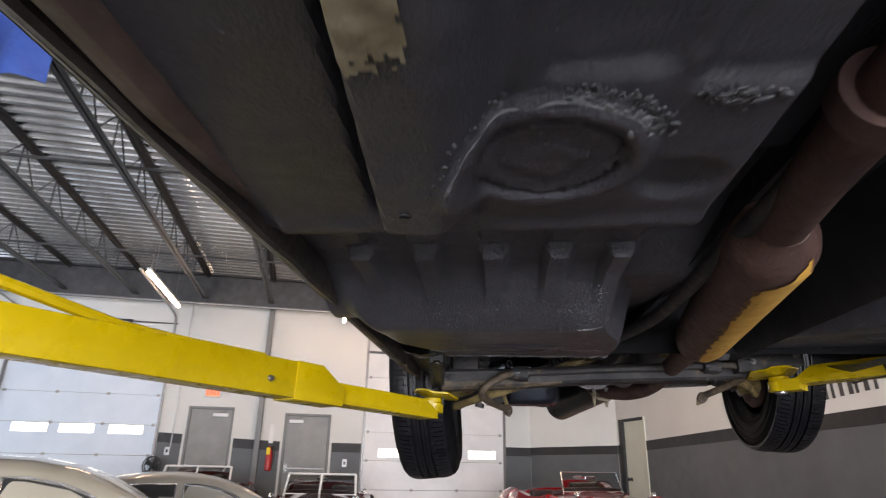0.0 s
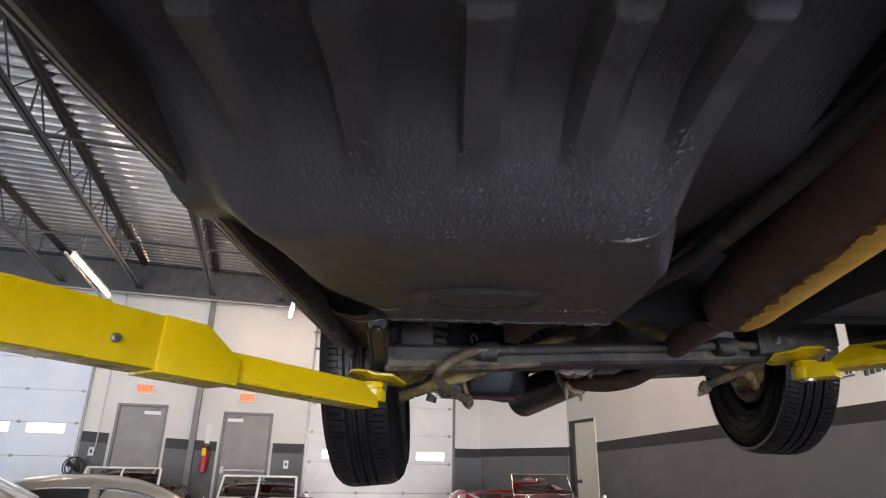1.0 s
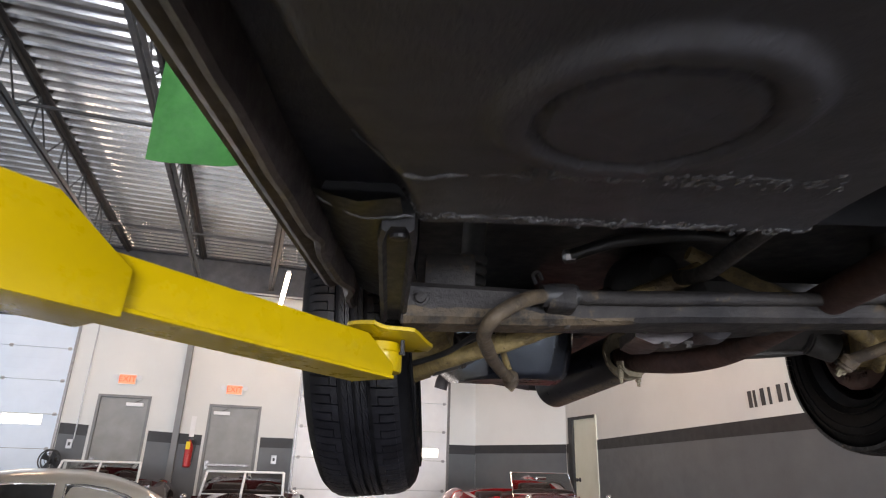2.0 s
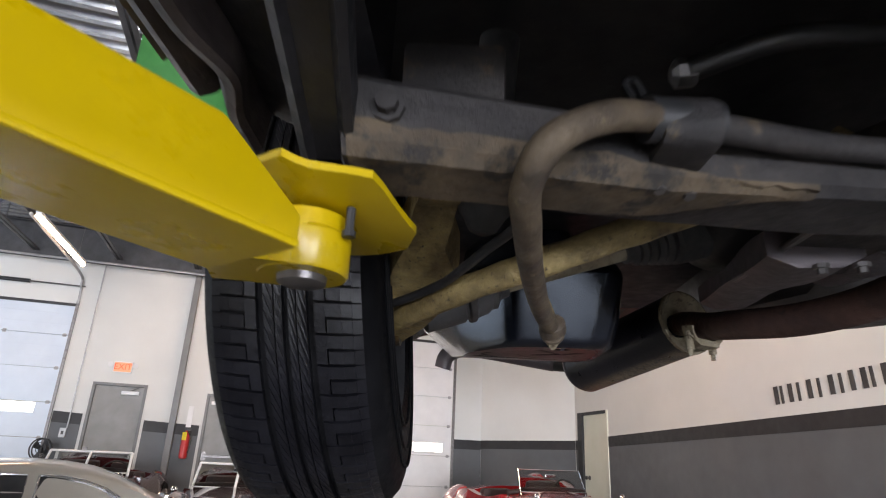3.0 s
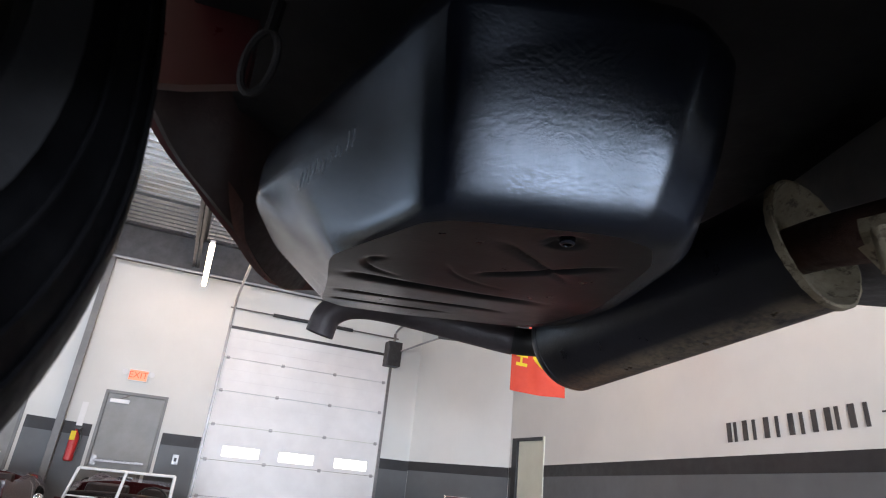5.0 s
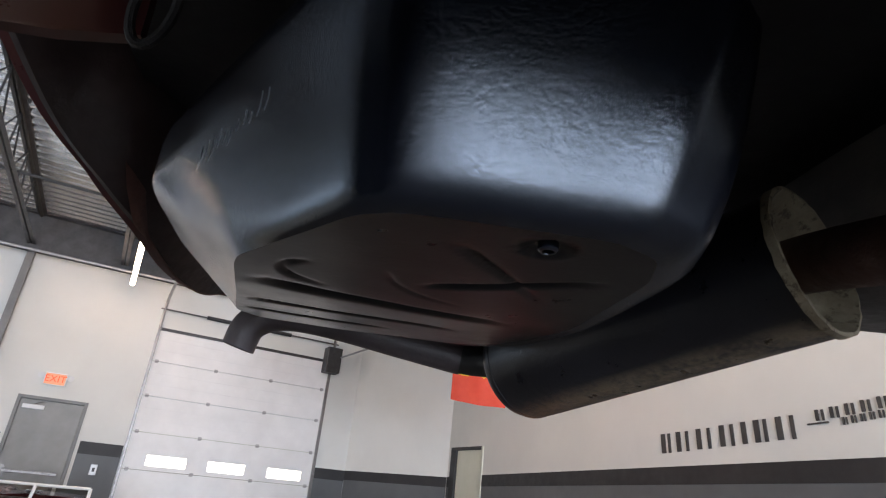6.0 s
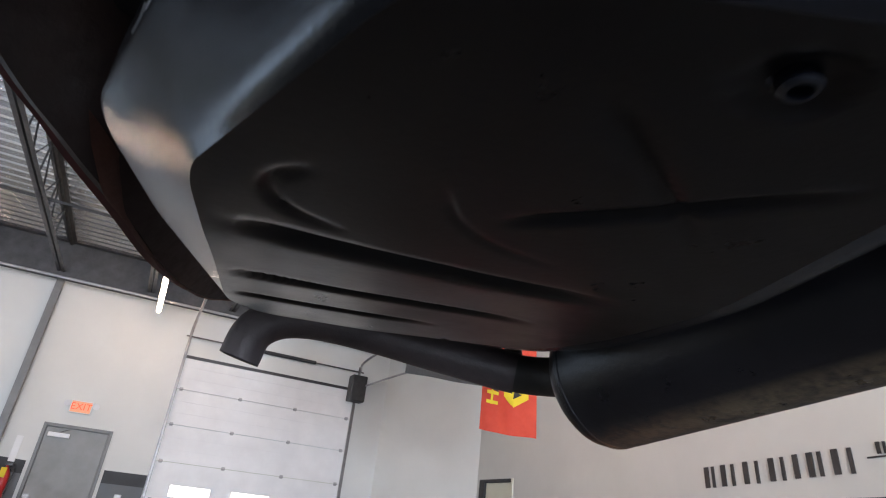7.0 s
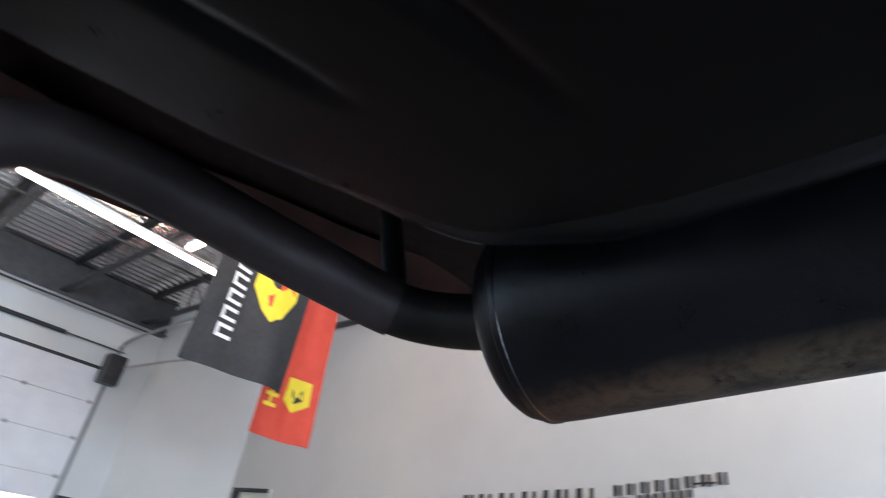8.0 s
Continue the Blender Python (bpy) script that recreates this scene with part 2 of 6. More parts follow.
RUST_EDGE = surf("brown_rust", (0.13, 0.055, 0.022), (0.24, 0.11, 0.035), 40, (0.6, 0.8), bump=0.4, bscale=120, spot=(0.06, 0.03, 0.02), spot_at=0.58, spot_scale=70)
# Near-white base stands in for the bright reflections of polished metal.
GLEAM_TRIM = surf("gleam_toned_trim", (0.78, 0.78, 0.77), (0.80, 0.80, 0.79), 2, (0.22, 0.26))
BAR_BROWN = surf("dirty_brown_bar", (0.040, 0.028, 0.021), (0.125, 0.088, 0.056), 30, (0.45, 0.7), bump=0.8, bscale=110, spot=(0.22, 0.165, 0.105), spot_at=0.61, spot_scale=48)
BOOT_FLOOR = surf("dirty_boot_floor", (0.048, 0.046, 0.048), (0.10, 0.094, 0.092), 9, (0.4, 0.6), bump=0.4, bscale=60, spot=(0.11, 0.095, 0.08), spot_at=0.68, spot_scale=30)
DARK_GLASS = surf("dark_car_window", (0.018, 0.02, 0.022), (0.03, 0.03, 0.03), 4, (0.03, 0.07), spec=0.7)
CAR_GLASS = glass("car_glass", (0.80, 0.88, 0.90))


# ---- building helpers ----
def part(name, bm, material, parent=None, label="", smooth=False):
    me = bpy.data.meshes.new(name)
    bm.normal_update()
    bm.to_mesh(me)
    bm.free()
    me.materials.append(material)
    if smooth:
        me.shade_smooth()
        me.set_sharp_from_angle(angle=radians(38))
    ob = new(name, me)
    if parent:
        ob.parent = parent
    if label:
        ob["label"] = label
    return ob


def thing(name, label, category, base=(0, 0, 0), turn=0.0, group="", kind=""):
    ob = new(name)
    ob.matrix_world = pose(*base, 0, 0, turn)
    ob.empty_display_size = 0.1
    return tagged(ob, label, category, group, kind)


def box(bm, lo, hi, m=None, bevel=0.0):
    c = [(a + b) / 2 for a, b in zip(lo, hi)]
    s = [abs(b - a) for a, b in zip(lo, hi)]
    made = bmesh.ops.create_cube(bm, size=1.0, matrix=(m or Matrix()) @ Matrix.Translation(c) @ Matrix.Diagonal((*s, 1)))["verts"]
    if bevel:
        edges = list({e for v in made for e in v.link_edges})
        bmesh.ops.bevel(bm, geom=edges, offset=bevel, segments=2, affect="EDGES", profile=0.6)
    return made


def rings(bm, loops, close=True, caps=True):
    """Faces between loops of points, each of the same length."""
    vs = [[bm.verts.new(p) for p in loop] for loop in loops]
    n = len(vs[0])
    for a, b in zip(vs, vs[1:]):
        for i in range(n if close else n - 1):
            j = (i + 1) % n
            bm.faces.new((a[i], a[j], b[j], b[i]))
    if caps and close:
        bm.faces.new(vs[0][::-1])
        bm.faces.new(vs[-1])
    bmesh.ops.recalc_face_normals(bm, faces=bm.faces[:])
    return vs


def smooth_line(points, steps=8):
    """A Catmull-Rom line through the points."""
    p = [Vector(q) for q in points]
    p = [2 * p[0] - p[1]] + p + [2 * p[-1] - p[-2]]
    out = []
    for a, b, c, d in zip(p, p[1:], p[2:], p[3:]):
        for i in range(steps):
            t = i / steps
            out.append(0.5 * (2 * b + (c - a) * t + (2 * a - 5 * b + 4 * c - d) * t * t + (3 * b - a - 3 * c + d) * t ** 3))
    out.append(p[-2])
    return out


def sweep(bm, line, radius, sides=16, caps=True, flat=1.0):
    """A tube along a line; radius is a number or one for each point; flat squeezes it upright."""
    line = [Vector(p) for p in line]
    loops, up = [], None
    for i, p in enumerate(line):
        way = (line[min(i + 1, len(line) - 1)] - line[max(i - 1, 0)]).normalized()
        if up is None:
            up = Vector((0, 0, 1)) if abs(way.z) < 0.9 else Vector((1, 0, 0))
        side = way.cross(up).normalized()
        up = side.cross(way).normalized()
        r = radius[i] if isinstance(radius, (list, tuple)) else radius
        loops.append([p + r * (math.cos(2 * math.pi * k / sides) * side + flat * math.sin(2 * math.pi * k / sides) * up) for k in range(sides)])
    rings(bm, loops, True, caps)


def rod(a, b, r, sides=16, bm=None):
    bm = bm or bmesh.new()
    sweep(bm, [a, b], r, sides)
    return bm


def prism(bm, outline, lo, hi, axis=2, m=None):
    """An outline in the two other axes, pulled from lo to hi along the axis."""
    def lift(p, h):
        q = list(p)
        q.insert(axis, h)
        return (m or Matrix()) @ Vector(q)
    rings(bm, [[lift(p, lo) for p in outline], [lift(p, hi) for p in outline]])


def disc_ring(bm, centre, axis, profile, sides=32):
    """A body turned round an axis: the profile gives (distance along the axis, radius)."""
    axis = Vector(axis).normalized()
    u = axis.cross(Vector((0, 0, 1)) if abs(axis.z) < 0.9 else Vector((1, 0, 0))).normalized()
    v = axis.cross(u)
    c = Vector(centre)
    rings(bm, [[c + axis * h + r * (math.cos(2 * math.pi * k / sides) * u + math.sin(2 * math.pi * k / sides) * v) for k in range(sides)] for h, r in profile])


def soften(bm, offset, segments=2):
    bmesh.ops.bevel(bm, geom=bm.edges[:], offset=offset, segments=segments, affect="EDGES", profile=0.6, clamp_overlap=True)


def step01(a, b, v):
    t = min(1.0, max(0.0, (v - a) / (b - a)))
    return t * t * (3 - 2 * t)


# ---- the hall ----
A1, A2 = radians(18.0), radians(12.1)
N1 = Vector((-math.sin(A1), math.cos(A1), 0))
M1 = Matrix(((math.cos(A1), -math.sin(A1), 0, 13.67 * N1.x), (math.sin(A1), math.cos(A1), 0, 13.67 * N1.y), (0, 0, 1, 0), (0, 0, 0, 1)))
N2 = Vector((math.cos(A2), math.sin(A2), 0))
M2 = Matrix(((math.sin(A2), math.cos(A2), 0, 5.578 * N2.x), (-math.cos(A2), math.sin(A2), 0, 5.578 * N2.y), (0, 0, 1, 0), (0, 0, 0, 1)))
TOP = 5.05
CORNER_A, CORNER_B = M1 @ Vector((5.55, 0, 0)), M2 @ Vector((-12.55, 0, 0))
way = CORNER_B - CORNER_A
A3 = math.atan2(way.y, way.x)
M3 = Matrix.Translation(CORNER_A) @ Matrix.Rotation(A3, 4, "Z")
LEN3 = way.length


def structure(name, bm, material, label, category, parent=None):
    ob = part(name, bm, material, parent)
    return tagged(ob, label, category, kind="structure")


def wall_with_openings(name, m, s0, s1, openings, label, thick=0.25, height=TOP + 0.3):
    bm = bmesh.new()
    at = s0
    for a, b, lo, hi in sorted(openings):
        box(bm, (at, 0, 0), (a, thick, height), m)
        box(bm, (a, 0, hi), (b, thick, height), m)
        if lo > 0:
            box(bm, (a, 0, 0), (b, thick, lo), m)
        at = b
    box(bm, (at, 0, 0), (s1, thick, height), m)
    return structure(name, bm, WALL_WHITE, label, "wall")


GD1 = (-5.65, -2.62, 0, 3.6)
DOOR_A = (-2.04, -1.12, 0, 2.21)
DOOR_B = (-0.06, 0.93, 0, 2.13)
GD2 = (1.68, 4.88, 0, 3.58)
DOOR_C = (-12.42, -11.18, 0, 2.10)
wall_with_openings("wall_north", M1, -9.5, 5.55, [GD1, DOOR_A, DOOR_B, GD2], "white painted hall wall with grey lower part")
bm = bmesh.new()
box(bm, (0, 0, 0), (LEN3, 0.25, TOP + 0.3), M3)
structure("wall_corner", bm, WALL_WHITE, "white painted angled wall beside the overhead door", "wall")
wall_with_openings("wall_east", M2, -12.55, 10.5, [DOOR_C], "white painted hall wall with company lettering")
bm = bmesh.new()
box(bm, (-9.75, -22.5, 0), (-9.5, -5.2, TOP + 0.3), M1)
box(bm, (-9.75, -1.6, 0), (-9.5, 0.25, TOP + 0.3), M1)
box(bm, (-9.75, -5.2, 3.4), (-9.5, -1.6, TOP + 0.3), M1)
structure("wall_west", bm, WALL_WHITE, "plain white hall wall with an open doorway", "wall")
wall_with_openings("wall_south", M1 @ pose(0, -22.5, 0), -9.75, 10.5, [(-4.5, 0.5, 0, 3.6), (2.5, 6.5, 0, 3.6)], "white hall wall with two open overhead doorways")

bm = bmesh.new()
box(bm, (-40, -45, -0.2), (40, 40, 0))
structure("floor", bm, FLOOR, "glossy grey epoxy shop floor", "floor")


def band_strip(bm, m, stations, thick):
    """A strip of paint, proud of its wall: stations are (along, bottom, top)."""
    loops = []
    for s, lo, hi in stations:
        loops.append([m @ Vector(p) for p in ((s, 0.001, lo), (s, -thick, lo), (s, -thick, hi), (s, 0.001, hi))])
    rings(bm, loops)


def band_top(s):
    return 1.54 + 0.055 * max(0.0, -0.3 - s)


for lo, hi in ((-9.5, GD1[0] - 0.06), (GD1[1] + 0.06, DOOR_A[0] - 0.05), (DOOR_A[1] + 0.05, DOOR_B[0] - 0.05), (DOOR_B[1] + 0.05, GD2[0] - 0.06), (GD2[1] + 0.06, 5.55)):
    bm = bmesh.new()
    band_strip(bm, M1, [(s, 0.0, band_top(s) - 0.19) for s in (lo, hi)], 0.006)
    structure("trim", bm, WALL_GREY, "dark grey painted lower wall", "trim")
    bm = bmesh.new()
    band_strip(bm, M1, [(s, band_top(s) - 0.19, band_top(s)) for s in (lo, hi)], 0.010)
    structure("trim", bm, BAND, "charcoal painted stripe", "trim")


def east_top(s):
    return 1.655 + 0.036 * (s + 11.15)


for m, lo, hi, f in ((M3, 0.01, LEN3 - 0.01, lambda s: 1.545 + 0.05 * s / LEN3), (M2, -12.54, DOOR_C[0] - 0.02, lambda s: 1.60), (M2, DOOR_C[1] + 0.0, 10.5, east_top)):
    bm = bmesh.new()
    band_strip(bm, m, [(lo, 0, f(lo) - 0.17), (hi, 0, f(hi) - 0.17)], 0.006)
    structure("trim", bm, WALL_GREY, "dark grey painted lower wall", "trim")
    bm = bmesh.new()
    band_strip(bm, m, [(lo, f(lo) - 0.17, f(lo)), (hi, f(hi) - 0.17, f(hi))], 0.010)
    structure("trim", bm, BAND, "charcoal painted stripe", "trim")

# corrugated roof deck; the flutes run along the north wall
bm = bmesh.new()
flute = [(0, 0), (0.065, 0), (0.095, 0.075), (0.165, 0.075)]
rows = []
y = -22.7
while y < 0.2:
    for dy, dz in flute:
        rows.append((y + dy, TOP + dz))
    y += 0.205
prev = None
for yy, zz in rows:
    now = [bm.verts.new(M1 @ Vector((s, yy, zz))) for s in (-9.7, 0, 10.5)]
    if prev:
        for k in range(2):
            bm.faces.new((prev[k], prev[k + 1], now[k + 1], now[k]))
    prev = now
structure("ceiling", bm, GALV, "corrugated galvanised steel roof deck", "ceiling")
bm = bmesh.new()
box(bm, (-9.8, -22.8, TOP + 0.12), (10.6, 0.3, TOP + 0.3), M1)
structure("roof", bm, WALL_GREY, "closed roof above the deck", "roof")


def make_joist():
    j = thing("roof_joist", "dark grey open-web steel roof joist under the deck", "joist", group="roof joists")
    bm = bmesh.new()
    for k in (-1, 1):
        box(bm, (k * 0.012, -22.4, 4.50), (k * 0.062, -0.05, 4.508))
        box(bm, (k * 0.012, -22.4, 4.508), (k * 0.018, -0.05, 4.56))
    part("bottom_chord", bm, JOIST, j)
    bm = bmesh.new()
    for k in (-1, 1):
        box(bm, (k * 0.012, -22.4, 5.035), (k * 0.075, -0.05, 5.046))
        box(bm, (k * 0.012, -22.4, 4.985), (k * 0.020, -0.05, 5.035))
    part("top_chord", bm, JOIST_DARK, j)
    bm = bmesh.new()
    y, line = -22.2, []
    while y < -1.2:
        line += [(0, y, 4.53), (0, y + 0.52, 5.02), (0, y + 0.525, 4.53), (0, y + 0.53, 5.02)]
        y += 1.05
    sweep(bm, line, 0.011, 6)
    part("web", bm, JOIST_DARK, j)
    return j


first = make_joist()
first.matrix_world = M1 @ pose(-0.62, 0, 0)
for k in range(-6, 7):
    if k:
        copy_thing(first, M1 @ pose(-0.62 + 1.42 * k, 0, 0))

for yy in (-3.2, -6.6, -10.2, -14.5, -18.5):
    bm = bmesh.new()
    box(bm, (-9.5, yy, 4.515), (9.0, yy + 0.03, 4.545), M1)
    tagged(part("bridging_bar", bm, JOIST_DARK), "thin dark steel bridging bar across the joists", "bar", "bridging bars")

bm = bmesh.new()
box(bm, (-9.5, -0.26, 4.40), (5.5, -0.004, 4.415), M1)
box(bm, (-9.5, -0.14, 4.415), (5.5, -0.125, 5.03), M1)
box(bm, (-9.5, -0.26, 5.03), (5.5, -0.004, 5.045), M1)
tagged(part("wall_beam", bm, JOIST), "grey steel beam along the top of the wall", "beam")
bm = bmesh.new()
box(bm, (-0.63, -0.16, 0), (-0.52, -0.03, 4.40), M1, bevel=0.006)
tagged(part("steel_column", bm, FRAME_GREY), "grey painted square steel column against the wall", "column")
bm = bmesh.new()
sweep(bm, [M1 @ Vector(p) for p in ((-9.4, -0.45, 4.33), (-2, -0.45, 4.33), (5.2, -0.45, 4.33))], 0.022, 10)
tagged(part("sprinkler_pipe", bm, CONDUIT), "thin grey sprinkler pipe below the wall beam", "pipe")


def make_tube(length):
    f = thing("led_fixture", "lit white linear LED batten light", "light", group="ceiling lights")
    bm = bmesh.new()
    box(bm, (-length / 2, -0.035, 0.03), (length / 2, 0.035, 0.075), bevel=0.006)
    part("housing", bm, WHITE_METAL, f)
    bm = bmesh.new()
    sweep(bm, [(-length / 2 + 0.01, 0, 0), (length / 2 - 0.01, 0, 0)], 0.036, 12, flat=0.8)
    part("diffuser", bm, LED, f)
    for x in (-length * 0.35, length * 0.35):
        part("hanger", rod((x, 0, 0.07), (x, 0, 0.95), 0.004, 6), STEEL, f)
    return f


tube = make_tube(2.4)
tube.matrix_world = M1 @ pose(-2.30, -2.55, 4.02, 0, 0, 90)
# First two are visible lights; the rest are unseen, added to brighten the hall.
for s, n, z, turn in ((1.02, -1.75, 4.1, 90), (3.05, -4.45, 4.2, 3), (3.6, -8.2, 4.15, 90), (-2.3, -15.5, 4.15, 90), (1.4, -19.2, 4.15, 90), (5.0, -15.5, 4.15, 90), (4.6, -10.8, 4.15, 90), (-6.2, -18.5, 4.15, 90), (3.6, -6.0, 4.15, 90)):
    copy_thing(tube, M1 @ pose(s, n, z, 0, 0, turn))

area_lamp("daylight_doorway_a", M1 @ pose(-2.0, -22.4, 1.8, 90, 0, 0), 4.9, 3.5, DAY, (0.54, 0.73, 1.0))
area_lamp("daylight_doorway_b", M1 @ pose(4.5, -22.4, 1.8, 90, 0, 0), 3.9, 3.5, DAY * 0.8, (0.54, 0.73, 1.0))

area_lamp("daylight_doorway_c", M1 @ pose(-9.4, -3.4, 1.7, 90, 0, -90), 3.5, 3.3, DAY * 0.055, (0.42, 0.66, 1.0))


# ---- doors in the walls ----
def make_garage_door(span, pane_z, pane_s, skin):
    s0, s1, _, top = span
    d = thing("garage_door", "closed white sectional overhead door with lit panes", "garage door", kind="structure", group="overhead doors")
    d.matrix_world = M1
    sections, h = 6, top / 6
    for k in range(sections):
        lo, hi = k * h + 0.004, (k + 1) * h - 0.004
        bm = bmesh.new()
        if lo < pane_z < hi:
            a, b = pane_z - 0.085, pane_z + 0.085
            box(bm, (s0, 0.02, lo), (s1, 0.07, a))
            box(bm, (s0, 0.02, b), (s1, 0.07, hi))
            at = s0
            for c in pane_s:
                box(bm, (at, 0.02, a), (c - 0.32, 0.07, b))
                at = c + 0.32
            box(bm, (at, 0.02, a), (s1, 0.07, b))
        else:
            box(bm, (s0, 0.02, lo), (s1, 0.07, hi))
            for zz in (lo + h * 0.33, lo + h * 0.66):
                box(bm, (s0 + 0.02, 0.014, zz - 0.004), (s1 - 0.02, 0.022, zz + 0.004))
        part("panel", bm, skin, d)
    for c in pane_s:
        bm = bmesh.new()
        box(bm, (c - 0.32, 0.035, pane_z - 0.085), (c + 0.32, 0.045, pane_z + 0.085))
        part("pane", bm, PANE, d, "bright frosted window pane")
    for k in range(1, sections):
        for i in range(4):
            x = s0 + 0.07 + (s1 - s0 - 0.14) * i / 3
            bm = bmesh.new()
            box(bm, (x - 0.028, 0.004, k * h - 0.03), (x + 0.028, 0.02, k * h + 0.03), bevel=0.004)
            sweep(bm, [(x - 0.035, 0.0, k * h), (x + 0.035, 0.0, k * h)], 0.012, 8)
            part("hinge", bm, CONDUIT, d)
    for x, k in ((s0, -1), (s1, 1)):
        bm = bmesh.new()
        box(bm, (x + k * 0.005, -0.05, 0), (x + k * 0.05, -0.004, top + 0.05))
        part("track", bm, STEEL, d, "galvanised vertical track")
        line = smooth_line([(x + k * 0.03, -0.03, top), (x + k * 0.03, -0.10, top + 0.33), (x + k * 0.03, -0.45, top + 0.52), (x + k * 0.03, -3.2, top + 0.62)], 8)
        bm = bmesh.new()
        sweep(bm, line, 0.024, 8)
        part("track", bm, CONDUIT, d, "curved overhead track")
        part("track_hanger", rod((x + k * 0.03, -2.6, top + 0.6), (x + k * 0.03, -2.6, 4.9), 0.012, 6), STEEL, d)
    part("torsion_shaft", rod((s0 - 0.1, -0.1, top + 0.32), (s1 + 0.1, -0.1, top + 0.32), 0.014, 8), STEEL, d)
    part("torsion_spring", rod((s0 + 0.7, -0.1, top + 0.32), (s0 + 0.7 + 0.5 * (s1 - s0), -0.1, top + 0.32), 0.035, 10), BLACK_METAL, d, "black torsion spring")
    bm = bmesh.new()
    box(bm, (s0, -0.01, top - 0.05), (s1, 0.02, top + 0.0))
    part("top_seal", bm, BLACK_METAL, d)
    return d


make_garage_door(GD2, 1.355, (2.33, 3.33, 4.38), WHITE_METAL)
make_garage_door(GD1, 1.70, (-4.98, -4.12, -3.20), DAYLIT_METAL)
bm = bmesh.new()
box(bm, (4.72, -0.30, 3.30), (5.02, -0.03, 3.80), M1, bevel=0.02)
o = thing("door_opener", "black jackshaft door opener beside the overhead door", "opener")
part("case", bm, BLACK_METAL, o)
part("bracket", rod(M1 @ Vector((4.87, -0.16, 3.80)), M1 @ Vector((4.87, -0.16, 3.98)), 0.02, 8), STEEL, o)
bm = bmesh.new()
sweep(bm, smooth_line([M1 @ Vector(p) for p in ((5.0, -0.3, 3.62), (5.5, -1.2, 3.85), (6.0, -2.2, 3.95))], 6), 0.02, 8)
tagged(part("pull_rail", bm, CONDUIT), "thin grey rail above the overhead door", "rail")


def make_man_door(span, m, leaf_mat, frame_mat, closer_side, label, knob=False):
    s0, s1, _, top = span
    d = thing("door", label, "door", kind="structure")
    d.matrix_world = m
    f = 0.05
    wide = 0.20 if knob else f
    for lo, hi, mat in (((s0, -0.02, 0), (s0 + wide, 0.16, top), frame_mat), ((s1 - f, -0.02, 0), (s1, 0.16, top), leaf_mat if knob else frame_mat), ((s0 + wide, -0.02, top - f), (s1 - f, 0.16, top), frame_mat)):
        bm = bmesh.new()
        box(bm, lo, hi, bevel=0.004)
        part("frame", bm, mat, d)
    bm = bmesh.new()
    box(bm, (s0 + wide + 0.003, 0.02, 0.008), (s1 - f - 0.003, 0.065, top - f - 0.003), bevel=0.004)
    leaf = part("leaf", bm, leaf_mat, d)
    if knob:
        bm = bmesh.new()
        disc_ring(bm, (s0 + 0.40, 0.02, 0.95), (0, -1, 0), [(0, 0.04), (0.012, 0.04), (0.014, 0.015), (0.04, 0.015), (0.05, 0.032), (0.075, 0.034), (0.085, 0.02)], 16)
        part("knob", bm, BLACK_METAL, leaf, "dark round door knob")
    else:
        x = s1 - 0.42 if closer_side > 0 else s0 + 0.10
        bm = bmesh.new()
        box(bm, (x, -0.04, top - 0.20), (x + 0.30, 0.018, top - 0.135), bevel=0.006)
        part("closer", bm, WHITE_METAL, leaf, "silver door closer")
        part("closer_arm", rod((x + 0.15, -0.03, top - 0.13), (x + 0.28, -0.06, top - 0.07), 0.008, 6), STEEL, leaf)
        bm = bmesh.new()
        box(bm, (s0 + 0.12, -0.06, 0.98), (s1 - 0.12, -0.03, 1.03), bevel=0.006)
        part("push_bar", bm, STEEL, leaf, "steel push bar")
        bm = bmesh.new()
        box(bm, (s0 + 0.07, 0.0, 0.93), (s0 + 0.15, 0.02, 1.08))
        part("latch", bm, STEEL, leaf)
    return d


make_man_door(DOOR_A, M1, DOOR_GREY, FRAME_GREY, 1, "closed grey steel exit door in a grey frame")
make_man_door(DOOR_B, M1, DOOR_GREY, FRAME_GREY, -1, "closed grey steel exit door in a grey frame")
make_man_door(DOOR_C, M2, CREAM_DOOR, BAND, 1, "pale cream door in a black frame", knob=True)


def make_exit_sign(s, z):
    e = thing("exit_sign", "lit exit sign with red letters above the door", "exit sign", group="exit signs")
    e.matrix_world = M1 @ pose(s, 0, z)
    bm = bmesh.new()
    box(bm, (-0.16, -0.05, -0.10), (0.16, -0.004, 0.10), bevel=0.008)
    part("case", bm, WHITE_METAL, e)
    bm = bmesh.new()
    box(bm, (-0.145, -0.054, -0.085), (0.145, -0.0505, 0.085))
    part("face", bm, EXIT_FACE, e)
    cu = bpy.data.curves.new("exit_text", "FONT")
    cu.body, cu.size, cu.align_x, cu.align_y, cu.extrude = "EXIT", 0.15, "CENTER", "CENTER", 0.002
    tx = new("letters", cu)
    tx.parent = e
    tx.matrix_basis = pose(0, -0.058, 0, 90, 0, 0)
    cu.materials.append(EXIT_RED)
    for k in (-1, 1):
        bm = bmesh.new()
        disc_ring(bm, (k * 0.21, -0.01, 0.05), (0, -1, -0.2), [(0, 0.02), (0.04, 0.045), (0.06, 0.05)], 14)
        part("lamp_head", bm, WHITE_METAL, e)
    return e


make_exit_sign(-1.60, 2.50)
make_exit_sign(0.36, 2.42)

